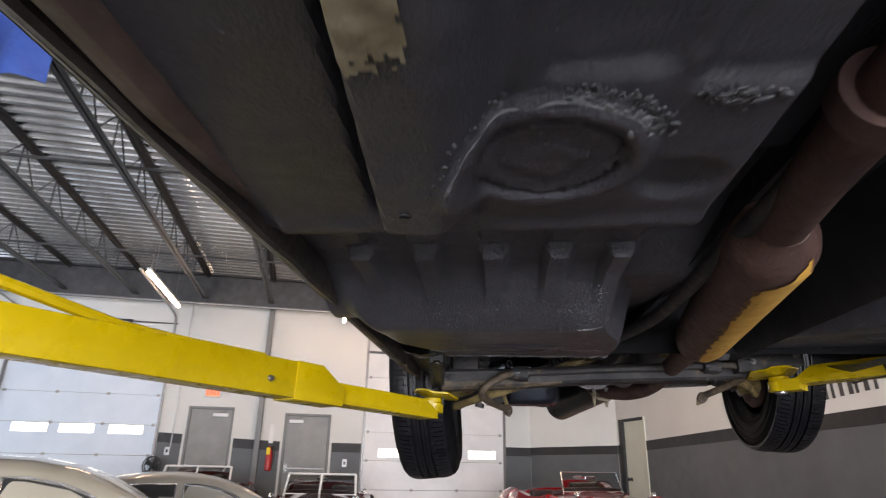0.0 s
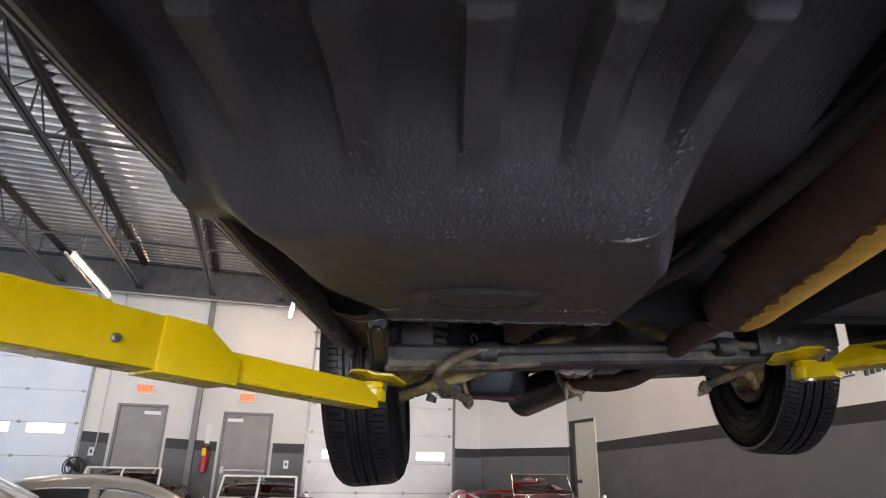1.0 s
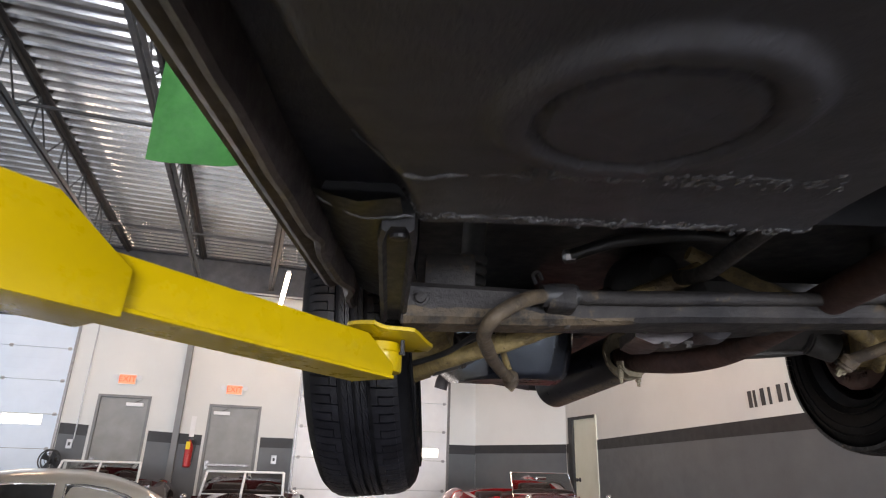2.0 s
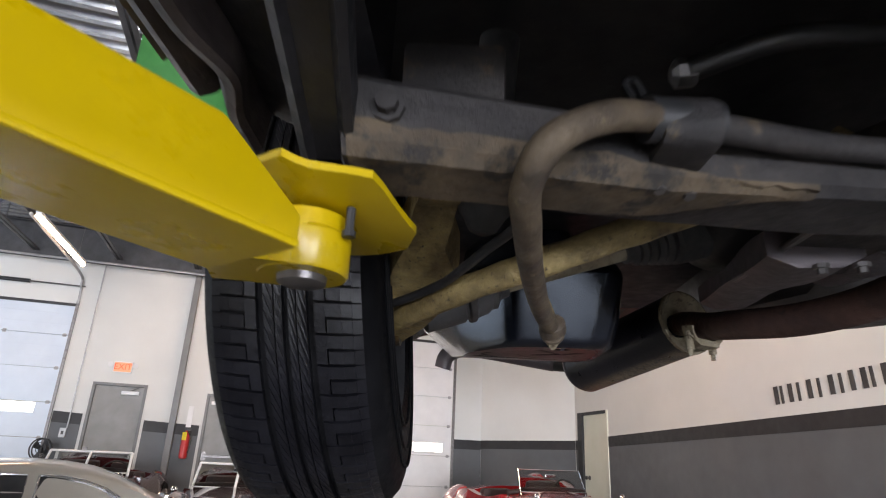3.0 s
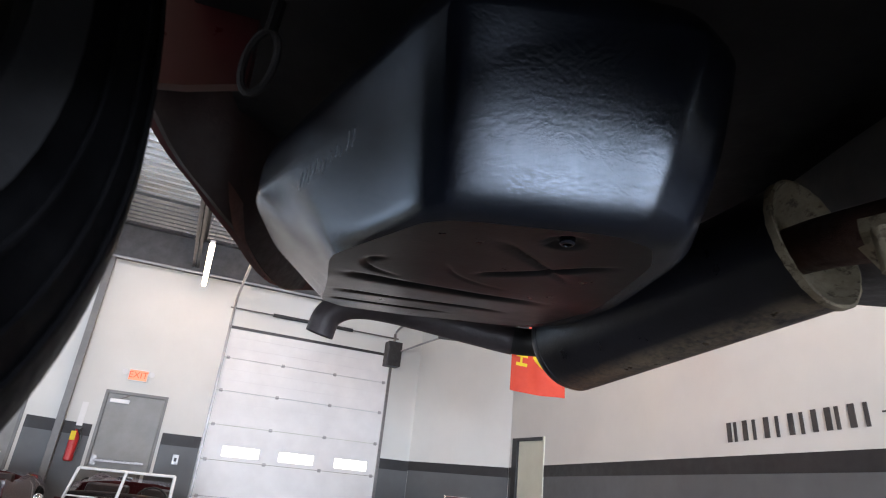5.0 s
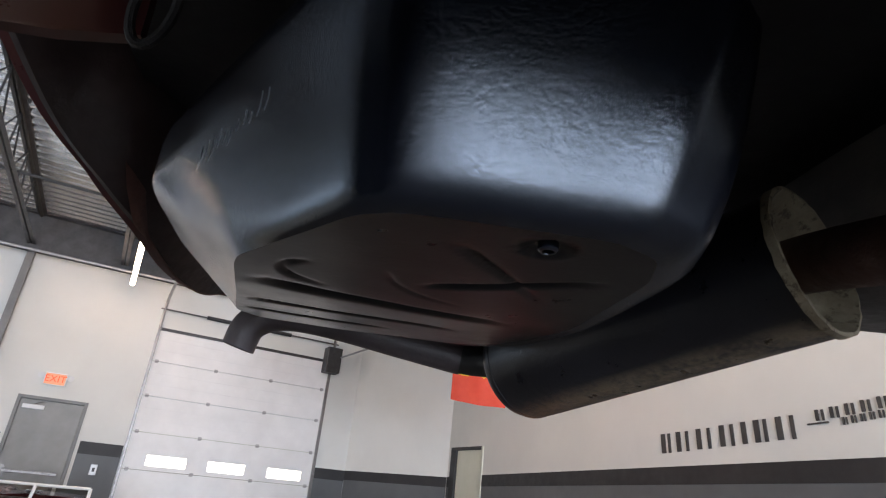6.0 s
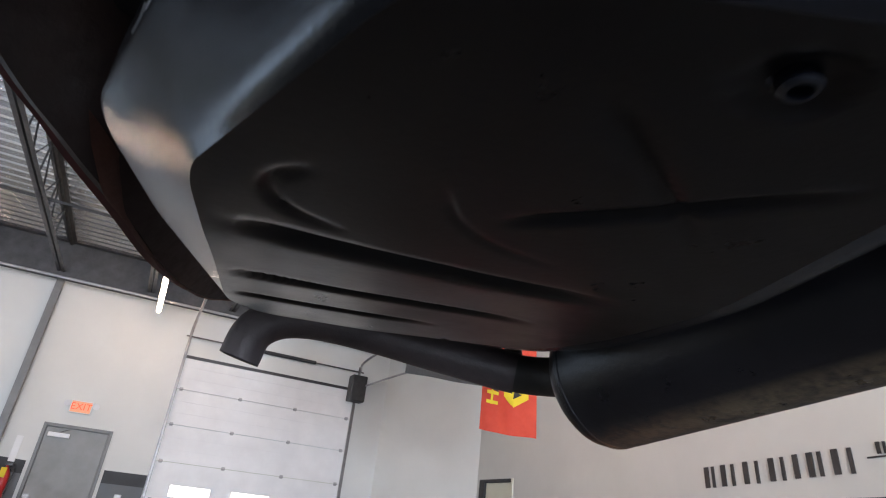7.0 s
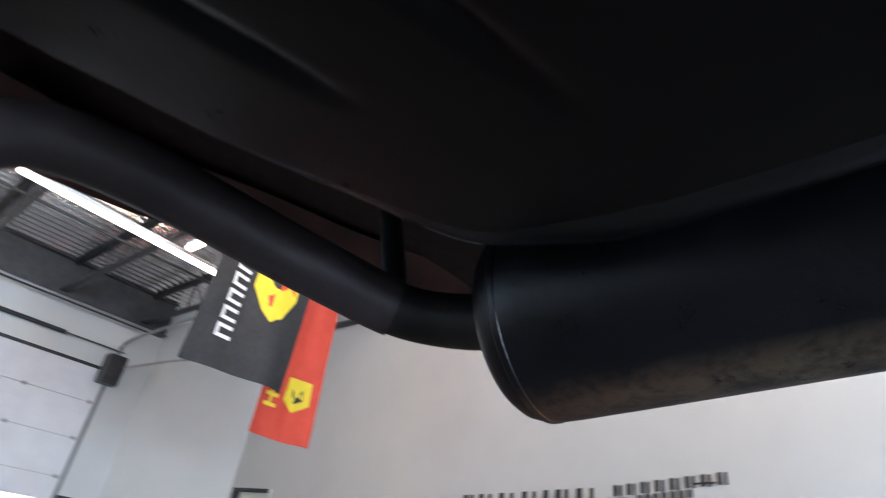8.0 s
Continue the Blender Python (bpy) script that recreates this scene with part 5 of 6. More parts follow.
for h, r in ((0.030, 0.0265), (0.029, 0.036), (0.026, 0.0460), (0.020, 0.0525), (0.013, 0.0580), (0.003, 0.0645), (-0.0040, 0.0688), (-0.0035, 0.0722), (0.004, 0.0725)):
    side = axis.cross(Vector((0, 0, 1))).normalized()
    up = side.cross(axis)
    loops.append([MUF_A + axis * (h + 0.0015 * noise.noise(Vector((k * 0.7, h * 200, 0)))) + (r + 0.0012 * noise.noise(Vector((k * 0.5, h * 90, 4)))) * (math.cos(2 * math.pi * k / 52) * side + math.sin(2 * math.pi * k / 52) * up) for k in range(52)])
rings(bm, loops, caps=False)
cpart("end_cap", bm, CREAM_RUST, "dusty tan muffler rim", parent=muf)
# dusty rust scraped along the muffler's underside and round its rear end
rust_stain(MUFFLER, MUF_A, math.cos(-1.45) * side + math.sin(-1.45) * up, 0.0560, 0.0680, axis, L)
bm = bmesh.new()
disc_ring(bm, MUF_A, axis, [(L - 0.026, 0.0704), (L - 0.0245, 0.0716), (L - 0.0205, 0.0714), (L - 0.018, 0.0690)], 52)
cpart("end_seam", bm, MUFFLER, "folded end seam", parent=muf)
# bracket that clamps the inlet pipe: a saddle with two prongs
bm = bmesh.new()
line = [Vector((0.848, 2.62, 1.527)) + 0.031 * Vector((math.cos(a), 0.25 * math.cos(a), math.sin(a))) for a in spread(3.0, 6.2, 0.2)]
loops = []
for k, q in enumerate(line):
    d = (q - Vector((0.848, 2.62, 1.527))).normalized()
    w = Vector((-0.2, 0.97, 0.15)) * 0.017
    loops.append([q - w, q + w, q + w + d * 0.004, q - w + d * 0.004])
rings(bm, loops)
cpart("inlet_clamp", bm, CREAM_RUST, "rusty tan inlet clamp", parent=muf)
for a, b in (((0.815, 2.612, 1.520), (0.815, 2.608, 1.484)), ((0.864, 2.628, 1.502), (0.866, 2.628, 1.480))):
    bm = bmesh.new()
    sweep(bm, [a, b], 0.0075, 10)
    sweep(bm, [b, Vector(b) + Vector((0, 0, -0.012))], 0.0045, 8)
    cpart("prong", bm, CREAM_RUST, "tan clamp bolt", parent=muf)
bm = bmesh.new()
prism(bm, [(0.812, 1.512), (0.832, 1.492), (0.866, 1.488), (0.872, 1.510), (0.858, 1.500), (0.836, 1.503)], 2.598, 2.634, axis=1)
cpart("saddle_plate", bm, CREAM_RUST, "tan clamp plate", parent=muf)
tail = smooth_line([(0.715, 3.08, 1.518), (0.708, 3.135, 1.525), (0.688, 3.177, 1.531), (0.654, 3.198, 1.535), (0.60, 3.203, 1.543), (0.545, 3.205, 1.551), (0.49, 3.205, 1.559), (0.437, 3.205, 1.565), (0.395, 3.205, 1.566), (0.362, 3.205, 1.559), (0.338, 3.207, 1.540), (0.329, 3.210, 1.508)], 8)
bm = bmesh.new()
sweep(bm, tail[:26], 0.0228, 20)
cpart("tail_sleeve", bm, BLACK_METAL, "black tailpipe sleeve", parent=muf)
bm = bmesh.new()
sweep(bm, tail[24:], [0.0245 - 0.001 * max(0.0, (k - 44) / 20) for k in range(len(tail) - 24)], 24, caps=False)
sweep(bm, tail[-14:], 0.0212, 24, caps=False)
cpart("tailpipe", bm, TAILPIPE, "brown-black tailpipe turned down at its end")
cpart("hanger", rod((0.652, 3.200, 1.55), (0.646, 3.26, 1.69), 0.011, 12), BLACK_METAL, "black rubber hanger")

# fuel tank: rings of a rounded outline from the bottom up, with pressed grooves in its floor and a bevelled side
OUT_LOW = [(0.462, 2.614), (0.484, 2.600), (0.595, 2.590), (0.628, 2.604), (0.645, 2.645), (0.652, 2.80), (0.644, 2.92), (0.615, 3.02), (0.48, 3.04), (0.375, 3.03), (0.352, 2.985), (0.376, 2.83), (0.388, 2.722), (0.420, 2.676)]
OUT_HIGH = [(0.441, 2.572), (0.466, 2.537), (0.636, 2.533), (0.682, 2.566), (0.700, 2.650), (0.704, 2.82), (0.700, 3.00), (0.65, 3.09), (0.48, 3.10), (0.31, 3.085), (0.275, 3.02), (0.274, 2.848), (0.328, 2.757), (0.402, 2.640)]
BEVEL = [0, 0, 0, 0, 0, 0, 0, 0, 0.2, 0.8, 1, 1, 0.75, 0]
BULGE = [0, 0, 0.1, 0.6, 1, 1, 1, 0.5, 0, 0, 0, 0, 0, 0]
GROOVES = [
    (0.0085, 0.0075, [(0.398, 2.774), (0.45, 2.786), (0.53, 2.800), (0.61, 2.806)]),
    (0.0065, 0.0055, [(0.376, 2.873), (0.43, 2.880), (0.51, 2.888), (0.585, 2.893)]),
    (0.0060, 0.0050, [(0.364, 2.948), (0.41, 2.953), (0.47, 2.956), (0.52, 2.957)]),
    (0.0048, 0.0042, [(0.518, 2.722), (0.552, 2.704), (0.588, 2.680), (0.627, 2.654)]),
    (0.0026, 0.0032, [(0.519, 2.627), (0.545, 2.654), (0.572, 2.683), (0.604, 2.718)]),
    (0.0030, 0.0034, [(0.438, 2.705), (0.423, 2.718), (0.420, 2.735), (0.430, 2.749), (0.452, 2.760)]),
    (0.0012, 0.0026, [(0.490, 2.702), (0.499, 2.728), (0.520, 2.748), (0.556, 2.762)]),
]
GROOVES = [(d, w, smooth_line([(*q, 0) for q in pts], 5)) for d, w, pts in GROOVES]
PLUG = Vector((0.569, 2.616, 0))


def groove_depth(x, y):
    p = Vector((x, y, 0))
    best = 0.004 * step01(0.0145, 0.0105, (p - PLUG).length)
    for d, w, line in GROOVES:
        lo = min(q.y for q in line) - 0.03
        if not lo < y < lo + 0.20:
            continue
        n = len(line) - 1
        for k in range(n):
            a, b = line[k], line[k + 1]
            ab = b - a
            t = min(1.0, max(0.0, (p - a).dot(ab) / ab.length_squared))
            r = (p - a - ab * t).length
            if r < 2.2 * w:
                u = (k + t) / n
                best = max(best, d * min(1.0, 5 * u + 0.1, 3.2 * (1 - u)) * math.exp(-(r / w) ** 2))
    return best


def tank_floor(x, y):
    d = y - 2.79
    return 1.4803 + 0.035 * d + 0.0525 * (d + math.sqrt(d * d + 0.0006)) + 0.0007 * noise.noise(Vector((x * 14, y * 14, 2)))


def rounded_outline(points, cuts=2, passes=3):
    """A polygon whose corners are rounded by cutting them again and again."""
    p = [Vector((*q, 0)) for q in points]
    n = len(p)
    out = [p[i].lerp(p[(i + 1) % n], k / cuts) for i in range(n) for k in range(cuts)]
    for _ in range(passes):
        m = len(out)
        out = [out[i].lerp(out[(i + 1) % m], f) for i in range(m) for f in (0.25, 0.75)]
    return out


low, high = rounded_outline(OUT_LOW), rounded_outline(OUT_HIGH)
bevels = [p for p in rounded_outline(list(zip(BEVEL, BULGE)))]
mid = sum(low, Vector()) / len(low)
DENTS = [(Vector((0.549, 2.572, 1.513)), 0.0042, 0.0014), (Vector((0.655, 2.575, 1.572)), 0.016, 0.003)]


def tank_wall(lo, hi, w, bulge, u):
    """A point of the side: u runs from the floor's edge (0) to the shoulder (1); w is how far the side is a flat bevel."""
    z0 = tank_floor(lo.x, lo.y) + 0.0005
    a = min(1.0, u / 0.35)
    t, z = 0.30 * math.sin(a) / math.sin(1.0), z0 + 0.018 * (1 - math.cos(a)) / (1 - math.cos(1.0))
    if u > 0.35:
        k = (u - 0.35) / 0.65
        t, z = 0.30 + 0.70 * (1.12 * k - 0.12 * k * k), z0 + 0.018 + (1.614 - z0 - 0.018) * k
    k = min(1.0, u / 0.78)
    tb, zb = k, z0 + (1.578 - z0) * k
    if u > 0.78:
        zb = 1.578 + 0.036 * (u - 0.78) / 0.22
    t, z = t + (tb - t) * w, z + (zb - z) * w
    q = lo.lerp(hi, t + 0.30 * bulge * math.sin(math.pi * u ** 0.8))
    p = Vector((q.x, q.y, z))
    for c, r, d in DENTS:
        p.y += d * math.exp(-((p - c).length / r) ** 2)
    return p


bm = bmesh.new()
loops = []
for f in [0.01] + spread(0.03, 1.0, 0.0135):
    loop = []
    for p in low:
        x, y = mid.x + (p.x - mid.x) * f, mid.y + (p.y - mid.y) * f
        loop.append((x, y, tank_floor(x, y) + groove_depth(x, y)))
    loops.append(loop)
floor_loops, loops = loops, loops[-1:]
for u in spread(0.045, 1.0, 0.035):
    loops.append([tank_wall(lo, hi, w.x, w.y, u) for lo, hi, w in zip(low, high, bevels)])
top = sum(high, Vector()) / len(high)
for k, z in ((0.990, 1.626), (0.965, 1.638), (0.92, 1.648), (0.82, 1.656), (0.60, 1.66), (0.55, 1.74)):
    loops.append([(top.x + (p.x - top.x) * k, top.y + (p.y - top.y) * k, z) for p in high])
rings(bm, loops, caps=False)
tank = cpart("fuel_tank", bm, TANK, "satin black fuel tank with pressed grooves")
bm = bmesh.new()
rings(bm, floor_loops)
for f in [f for f in bm.faces if len(f.verts) > 4 and f.calc_area() > 0.01]:
    bm.faces.remove(f)
cpart("tank_floor", bm, TANK_FLOOR, "dusty black tank floor with pressed grooves", parent=tank)
bm = bmesh.new()
disc_ring(bm, (PLUG.x, PLUG.y, 1.4815), (0, 0, -1), [(0, 0.0095), (0.0015, 0.0092), (0.003, 0.0074), (0.003, 0.0060), (0.0075, 0.0057), (0.0085, 0.0046), (0.0085, 0.0034), (0.005, 0.0028)], 18)
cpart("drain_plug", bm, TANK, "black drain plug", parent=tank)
rnd = random.Random(21)
bm = bmesh.new()
for k in range(11):
    u = k / 10
    p = Vector((0.352 + 0.050 * u, 2.7195 - 0.0795 * u, 1.547 + rnd.uniform(-0.004, 0.004)))
    out = Vector((-0.846, -0.533, 0)) * 0.0012
    tall = rnd.uniform(0.004, 0.011)
    sweep(bm, [p + out + Vector((0, 0, -tall)), p + out * 1.2 + Vector((0.0008, 0, 0)), p + out + Vector((0, 0, tall))], 0.0005, 5)
cpart("scratch_marks", bm, SCRATCH, "row of pale scratches", parent=tank)

# rear quarter skirt and valance round the tank
edge = smooth_line([(0.055, 2.55, 1.90), (0.072, 2.75, 1.80), (0.118, 2.93, 1.690), (0.178, 3.00, 1.630), (0.211, 3.07, 1.605), (0.224, 3.20, 1.596), (0.235, 3.34, 1.614), (0.265, 3.44, 1.648), (0.40, 3.495, 1.665), (0.55, 3.50, 1.673), (0.70, 3.50, 1.674), (0.85, 3.50, 1.694), (1.0, 3.47, 1.76), (1.25, 3.40, 1.82)], 8)
bm = bmesh.new()
loops = []
for i, p in enumerate(edge):
    w = (edge[min(i + 1, len(edge) - 1)] - edge[max(i - 1, 0)])
    w.z = 0
    out = Vector((w.y, -w.x, 0)).normalized() * -1
    loops.append([p - out * 0.065 + Vector((0, 0, 0.32)), p - out * 0.05 + Vector((0, 0, 0.10)), p - out * 0.022 + Vector((0, 0, 0.022)), p - out * 0.004, p + out * 0.004 + Vector((0, 0, 0.001)), p + out * 0.018 + Vector((0, 0, 0.03)), p + out * 0.05 + Vector((0, 0, 0.14))])
rings(bm, loops, close=False)
cpart("rear_skirt", bm, MAROON_DARK, "dark dirty rear quarter and valance edge")
bm = bmesh.new()
loops = []
for i, p in enumerate(edge[:]):
    w = (edge[min(i + 1, len(edge) - 1)] - edge[max(i - 1, 0)])
    w.z = 0
    out = Vector((w.y, -w.x, 0)).normalized() * -1
    loops.append([p + out * 0.010 + Vector((0, 0, 0.010)), p + out * 0.018 + Vector((0, 0, 0.004)), p + out * 0.045 + Vector((0, 0, 0.060)), p + out * 0.07 + Vector((0, 0, 0.25)), p + out * 0.06 + Vector((0, 0, 0.45))])
rings(bm, loops, close=False)
cpart("rear_panel", bm, MAROON, "dark red painted rear bodywork")
bm = bmesh.new()
loops = []
for i, p in enumerate(edge[30:]):
    k = 0.002 * noise.noise(p * 40)
    loops.append([p + Vector((0, 0.006, 0.004)), p + Vector((0, -0.003, -0.0035 + k)), p + Vector((0, -0.022, 0.002 + k)), p + Vector((0, -0.060, 0.020)), p + Vector((0, -0.085, 0.040))])
rings(bm, loops, close=False)
cpart("valance_flange", bm, RUST_LIP, "rusty red-brown valance flange")
bm = bmesh.new()
rings(bm, [[(x, 3.30, 1.73), (x, 3.47, 1.715), (x, 3.52, 1.75)] for x in spread(0.2, 0.9, 0.1)], close=False)
cpart("rear_apron", bm, MAROON_DARK, "dark dirty rear apron")
# inner panel ahead of the tank with its tie-down eye
bm = bmesh.new()
rings(bm, [[(0.150 + 0.115 * t, 2.745 + 0.02 * t - 0.02 * z, 1.640 + 0.03 * t + 0.16 * z + d) for t, z, d in ((0, 0, 0), (0.5, 0, -0.004), (1, 0, 0), (1, 1, 0), (0, 1, 0))], [(0.150 + 0.115 * t, 2.757 + 0.02 * t - 0.02 * z, 1.640 + 0.03 * t + 0.16 * z + d) for t, z, d in ((0, 0, 0), (0.5, 0, -0.004), (1, 0, 0), (1, 1, 0), (0, 1, 0))]])
cpart("inner_panel", bm, MAROON, "dark red inner quarter panel", smooth=False)
bm = bmesh.new()
eye_line = [Vector((0.285 + 0.015 * math.cos(a) + 0.006 * math.sin(a), 2.728 - 0.010 * math.sin(a), 1.672 + 0.031 * math.sin(a))) for a in spread(0, 2 * math.pi, 0.3)]
sweep(bm, eye_line, 0.0042, 8, caps=False)
sweep(bm, [(0.291, 2.719, 1.70), (0.292, 2.724, 1.76)], 0.007, 8)
cpart("tie_down_eye", bm, BEAM_GREY, "worn grey steel tie-down eye")

# body shell above
body = [(-1.95, 0.42, 0.30, 0.0), (-1.7, 0.62, 0.48, 0.02), (-1.0, 0.70, 0.60, 0.04), (-0.2, 0.73, 0.66, 0.05), (0.4, 0.69, 1.02, 0.24), (1.1, 0.69, 1.08, 0.24), (1.8, 0.69, 0.92, 0.20), (2.0, 0.74, 0.6, 0.15), (2.5, 0.73, 0.64, 0.06), (3.1, 0.68, 0.56, 0.05), (3.45, 0.55, 0.45, 0.03)]
bm = bmesh.new()
loops = []
for y, w, h, tuck in body:
    z0, c = 1.56 + 0.30 * step01(1.8, 2.0, y), 0.795
    loops.append([(c - w + 0.05, y, z0), (c - w, y, z0 + 0.15), (c - w + 0.02, y, z0 + min(h, 0.55)), (c - w + tuck + 0.06, y, z0 + h), (c, y, z0 + h + 0.02), (c + w - tuck - 0.06, y, z0 + h), (c + w - 0.02, y, z0 + min(h, 0.55)), (c + w, y, z0 + 0.15), (c + w - 0.05, y, z0)])
rings(bm, loops, close=False)
cpart("body_shell", bm, MAROON, "dark red car body")
for side in (-1, 1):
    bm = bmesh.new()
    x = 0.795 + side * 0.668
    prism(bm, [(0.55, 2.18), (0.75, 2.50), (1.50, 2.50), (1.85, 2.22)], x - 0.01, x + 0.01, axis=0, m=Matrix.Rotation(0, 4, "X"))
    cpart("side_window", bm, CAR_GLASS, "side window glass", smooth=False)


# ---- the lift ----
def make_lift(x, k, base, tip, pad_at, pad_turn):
    """One side of a two-post lift: post, carriage, telescopic arm and swivel pad."""
    lift = thing("vehicle_lift", "yellow two-post lift with a telescopic arm under the car", "vehicle lift", (x, 0.28, 0), group="lift posts")
    home = lift.matrix_world.inverted()
    bm = bmesh.new()
    prism(bm, [(-0.14 * k, -0.13), (0.14 * k, -0.13), (0.14 * k, -0.05), (0.11 * k, -0.05), (0.11 * k, -0.10), (-0.11 * k, -0.10), (-0.11 * k, 0.10), (0.11 * k, 0.10), (0.11 * k, 0.05), (0.14 * k, 0.05), (0.14 * k, 0.13), (-0.14 * k, 0.13)], 0.02, 3.6, axis=2)
    part("column", bm, YELLOW, lift)
    bm = bmesh.new()
    box(bm, (-0.22, -0.22, 0), (0.22, 0.22, 0.02), bevel=0.004)
    part("base_plate", bm, YELLOW, lift)
    bm = bmesh.new()
    box(bm, (-0.10 if k > 0 else -0.28, -0.095, 1.3), (0.28 if k > 0 else 0.10, 0.095, 1.62), bevel=0.008)
    part("carriage", bm, BLACK_METAL, lift)
    d = tip - base
    m = Matrix.Translation(base) @ Matrix.Rotation(math.atan2(d.y, d.x), 4, "Z") @ Matrix.Rotation(-math.asin(d.z / d.length), 4, "Y")
    n = d.length
    bm = bmesh.new()
    box(bm, (-0.05, -0.036, -0.029), (n * 0.72, 0.036, 0.047), bevel=0.005)
    arm = part("lift_arm", bm, YELLOW, lift, "yellow outer arm tube", True)
    arm.matrix_parent_inverse, arm.matrix_basis = home, m
    bm = bmesh.new()
    prism(bm, [(n * 0.70, -0.032), (n * 0.775, -0.032), (n * 0.775, 0.006), (n * 0.738, 0.048), (n * 0.70, 0.048)], -0.039, 0.039, axis=1)
    soften(bm, 0.002)
    part("collar", bm, YELLOW, arm, "welded yellow collar", True)
    bm = bmesh.new()
    prism(bm, [(n * 0.70, -0.022), (n * 0.962, -0.022), (n * 0.962, -0.008), (n * 0.935, 0.020), (n * 0.70, 0.020)], -0.029, 0.029, axis=1)
    soften(bm, 0.0035)
    part("inner_tube", bm, YELLOW, arm, "yellow inner tube with chamfered end", True)
    bm = bmesh.new()
    box(bm, (n * 0.70, -0.034, -0.026), (n * 0.96, 0.034, -0.022), bevel=0.0015)
    part("lip", bm, YELLOW, arm, "welded lower lip")
    for side in (-1, 1):
        bm = bmesh.new()
        disc_ring(bm, (n * 0.665, side * 0.036, 0.002), (0, side, 0), [(0, 0.0065), (0.004, 0.0065), (0.005, 0.004), (0.008, 0.004)], 10)
        part("stop_bolt", bm, STEEL, arm, "steel stop bolt", True)
    bm = bmesh.new()
    sweep(bm, [(n * 0.62, k * 0.02, 0.047), (n * 0.50, k * 0.02, 0.056), (-0.1, k * 0.03, 0.22)], 0.011, 8)
    part("brace", bm, YELLOW, arm, "thin yellow brace above the arm", True)
    bm = bmesh.new()
    box(bm, (n * 0.54, -0.022, 0.0465), (n * 0.66, 0.03, 0.053), bevel=0.002)
    part("brace_foot", bm, YELLOW, arm)
    bm = bmesh.new()
    disc_ring(bm, (0, 0, -0.026), (0, 0, 1), [(0, 0.0285), (0.002, 0.030), (0.026, 0.030), (0.029, 0.027), (0.040, 0.026)], 28)
    prism(bm, [(-0.06, -0.029), (0, -0.029), (0, 0.029), (-0.06, 0.029)], -0.0255, 0.006, axis=2)
    pad = part("lift_pad", bm, YELLOW, lift, "yellow swivel pad boss", True)
    pad.matrix_parent_inverse, pad.matrix_basis = home, Matrix.Translation(pad_at) @ Matrix.Rotation(pad_turn, 4, "Z")
    bm = bmesh.new()
    disc_ring(bm, (0, 0, -0.032), (0, 0, 1), [(0, 0.0125), (0.0015, 0.0160), (0.008, 0.0165)], 28)
    part("pin", bm, STEEL, pad, "worn steel pivot pin", True)
    bm = bmesh.new()
    loops = []
    for x in spread(-0.050, 0.073, 0.0075):
        kx = (x + 0.050) / 0.120
        w = 0.064 if 0.25 < kx < 0.72 else 0.064 - 0.040 * (abs(kx - 0.485) - 0.235) / 0.25
        z = 0.010 + 0.016 * step01(0.42, 0.0, kx) - 0.004 * step01(0.6, 1.0, kx)
        loops.append([(x, y + 0.013 * (1 + y / 0.064), z + 0.006 + 0.006 * (y / 0.064) ** 2 + dz) for y, dz in [(w * (i / 4 - 1), 0) for i in range(9)] + [(w * (1 - i / 4), 0.005) for i in range(9)]])
    rings(bm, loops)
    part("saddle", bm, YELLOW, pad, "dished yellow saddle plate", True)
    bm = bmesh.new()
    disc_ring(bm, (0.026, -0.026, -0.004), (0, 0, 1), [(0, 0.0045), (0.004, 0.0045), (0.004, 0.003), (0.02, 0.003)], 8)
    part("lock_pin", bm, BLACK_METAL, pad, "small black locking pin", True)
    return lift


make_lift(-0.95, 1, Vector((-0.72, 0.40, 1.452)), Vector((0.300, 1.785, 1.380)), Vector((0.254, 1.838, 1.4065)), radians(14))
make_lift(2.55, -1, Vector((2.30, 0.62, 1.52)), Vector((1.225, 1.915, 1.495)), Vector((1.224, 1.900, 1.480)), radians(135))
# ---- flags hung from the joists ----
def make_flag(name, label, corner, along, width, drop, material, wave=0.05, phase=0.0, slope=0.0):
    """A hanging cloth: corner is its top start, along a flat direction."""
    f = thing(name, label, "flag", corner, group="hanging flags")
    along = Vector(along).normalized()
    out = Vector((along.y, -along.x, 0))

    def spot(u, v, d=0.0):
        w = wave * (0.3 + 0.7 * v) * math.sin(5.2 * u + 2.3 * v + phase) + 0.4 * wave * math.sin(11 * u - 3 * v + phase)
        return along * (u * width) + out * (w + d) + Vector((0, 0, -v * drop * (1 + slope * u) + 0.03 * wave * math.sin(9 * u)))
    bm = bmesh.new()
    for side in (0.0, 0.004):
        loops = [[spot(i / 24, j / 24, side) for i in range(25)] for j in range(25)]
        rings(bm, loops, close=False)
    part("cloth", bm, material, f, smooth=True)
    for u in (0.1, 0.9):
        part("cord", rod(along * (u * width), along * (u * width) + Vector((0, 0, TOP - f.matrix_world.translation.z + 0.01)), 0.003, 6), STEEL, f)
    part("pole", rod(along * -0.03, along * (width + 0.03), 0.010, 8), STEEL, f)
    return f, spot


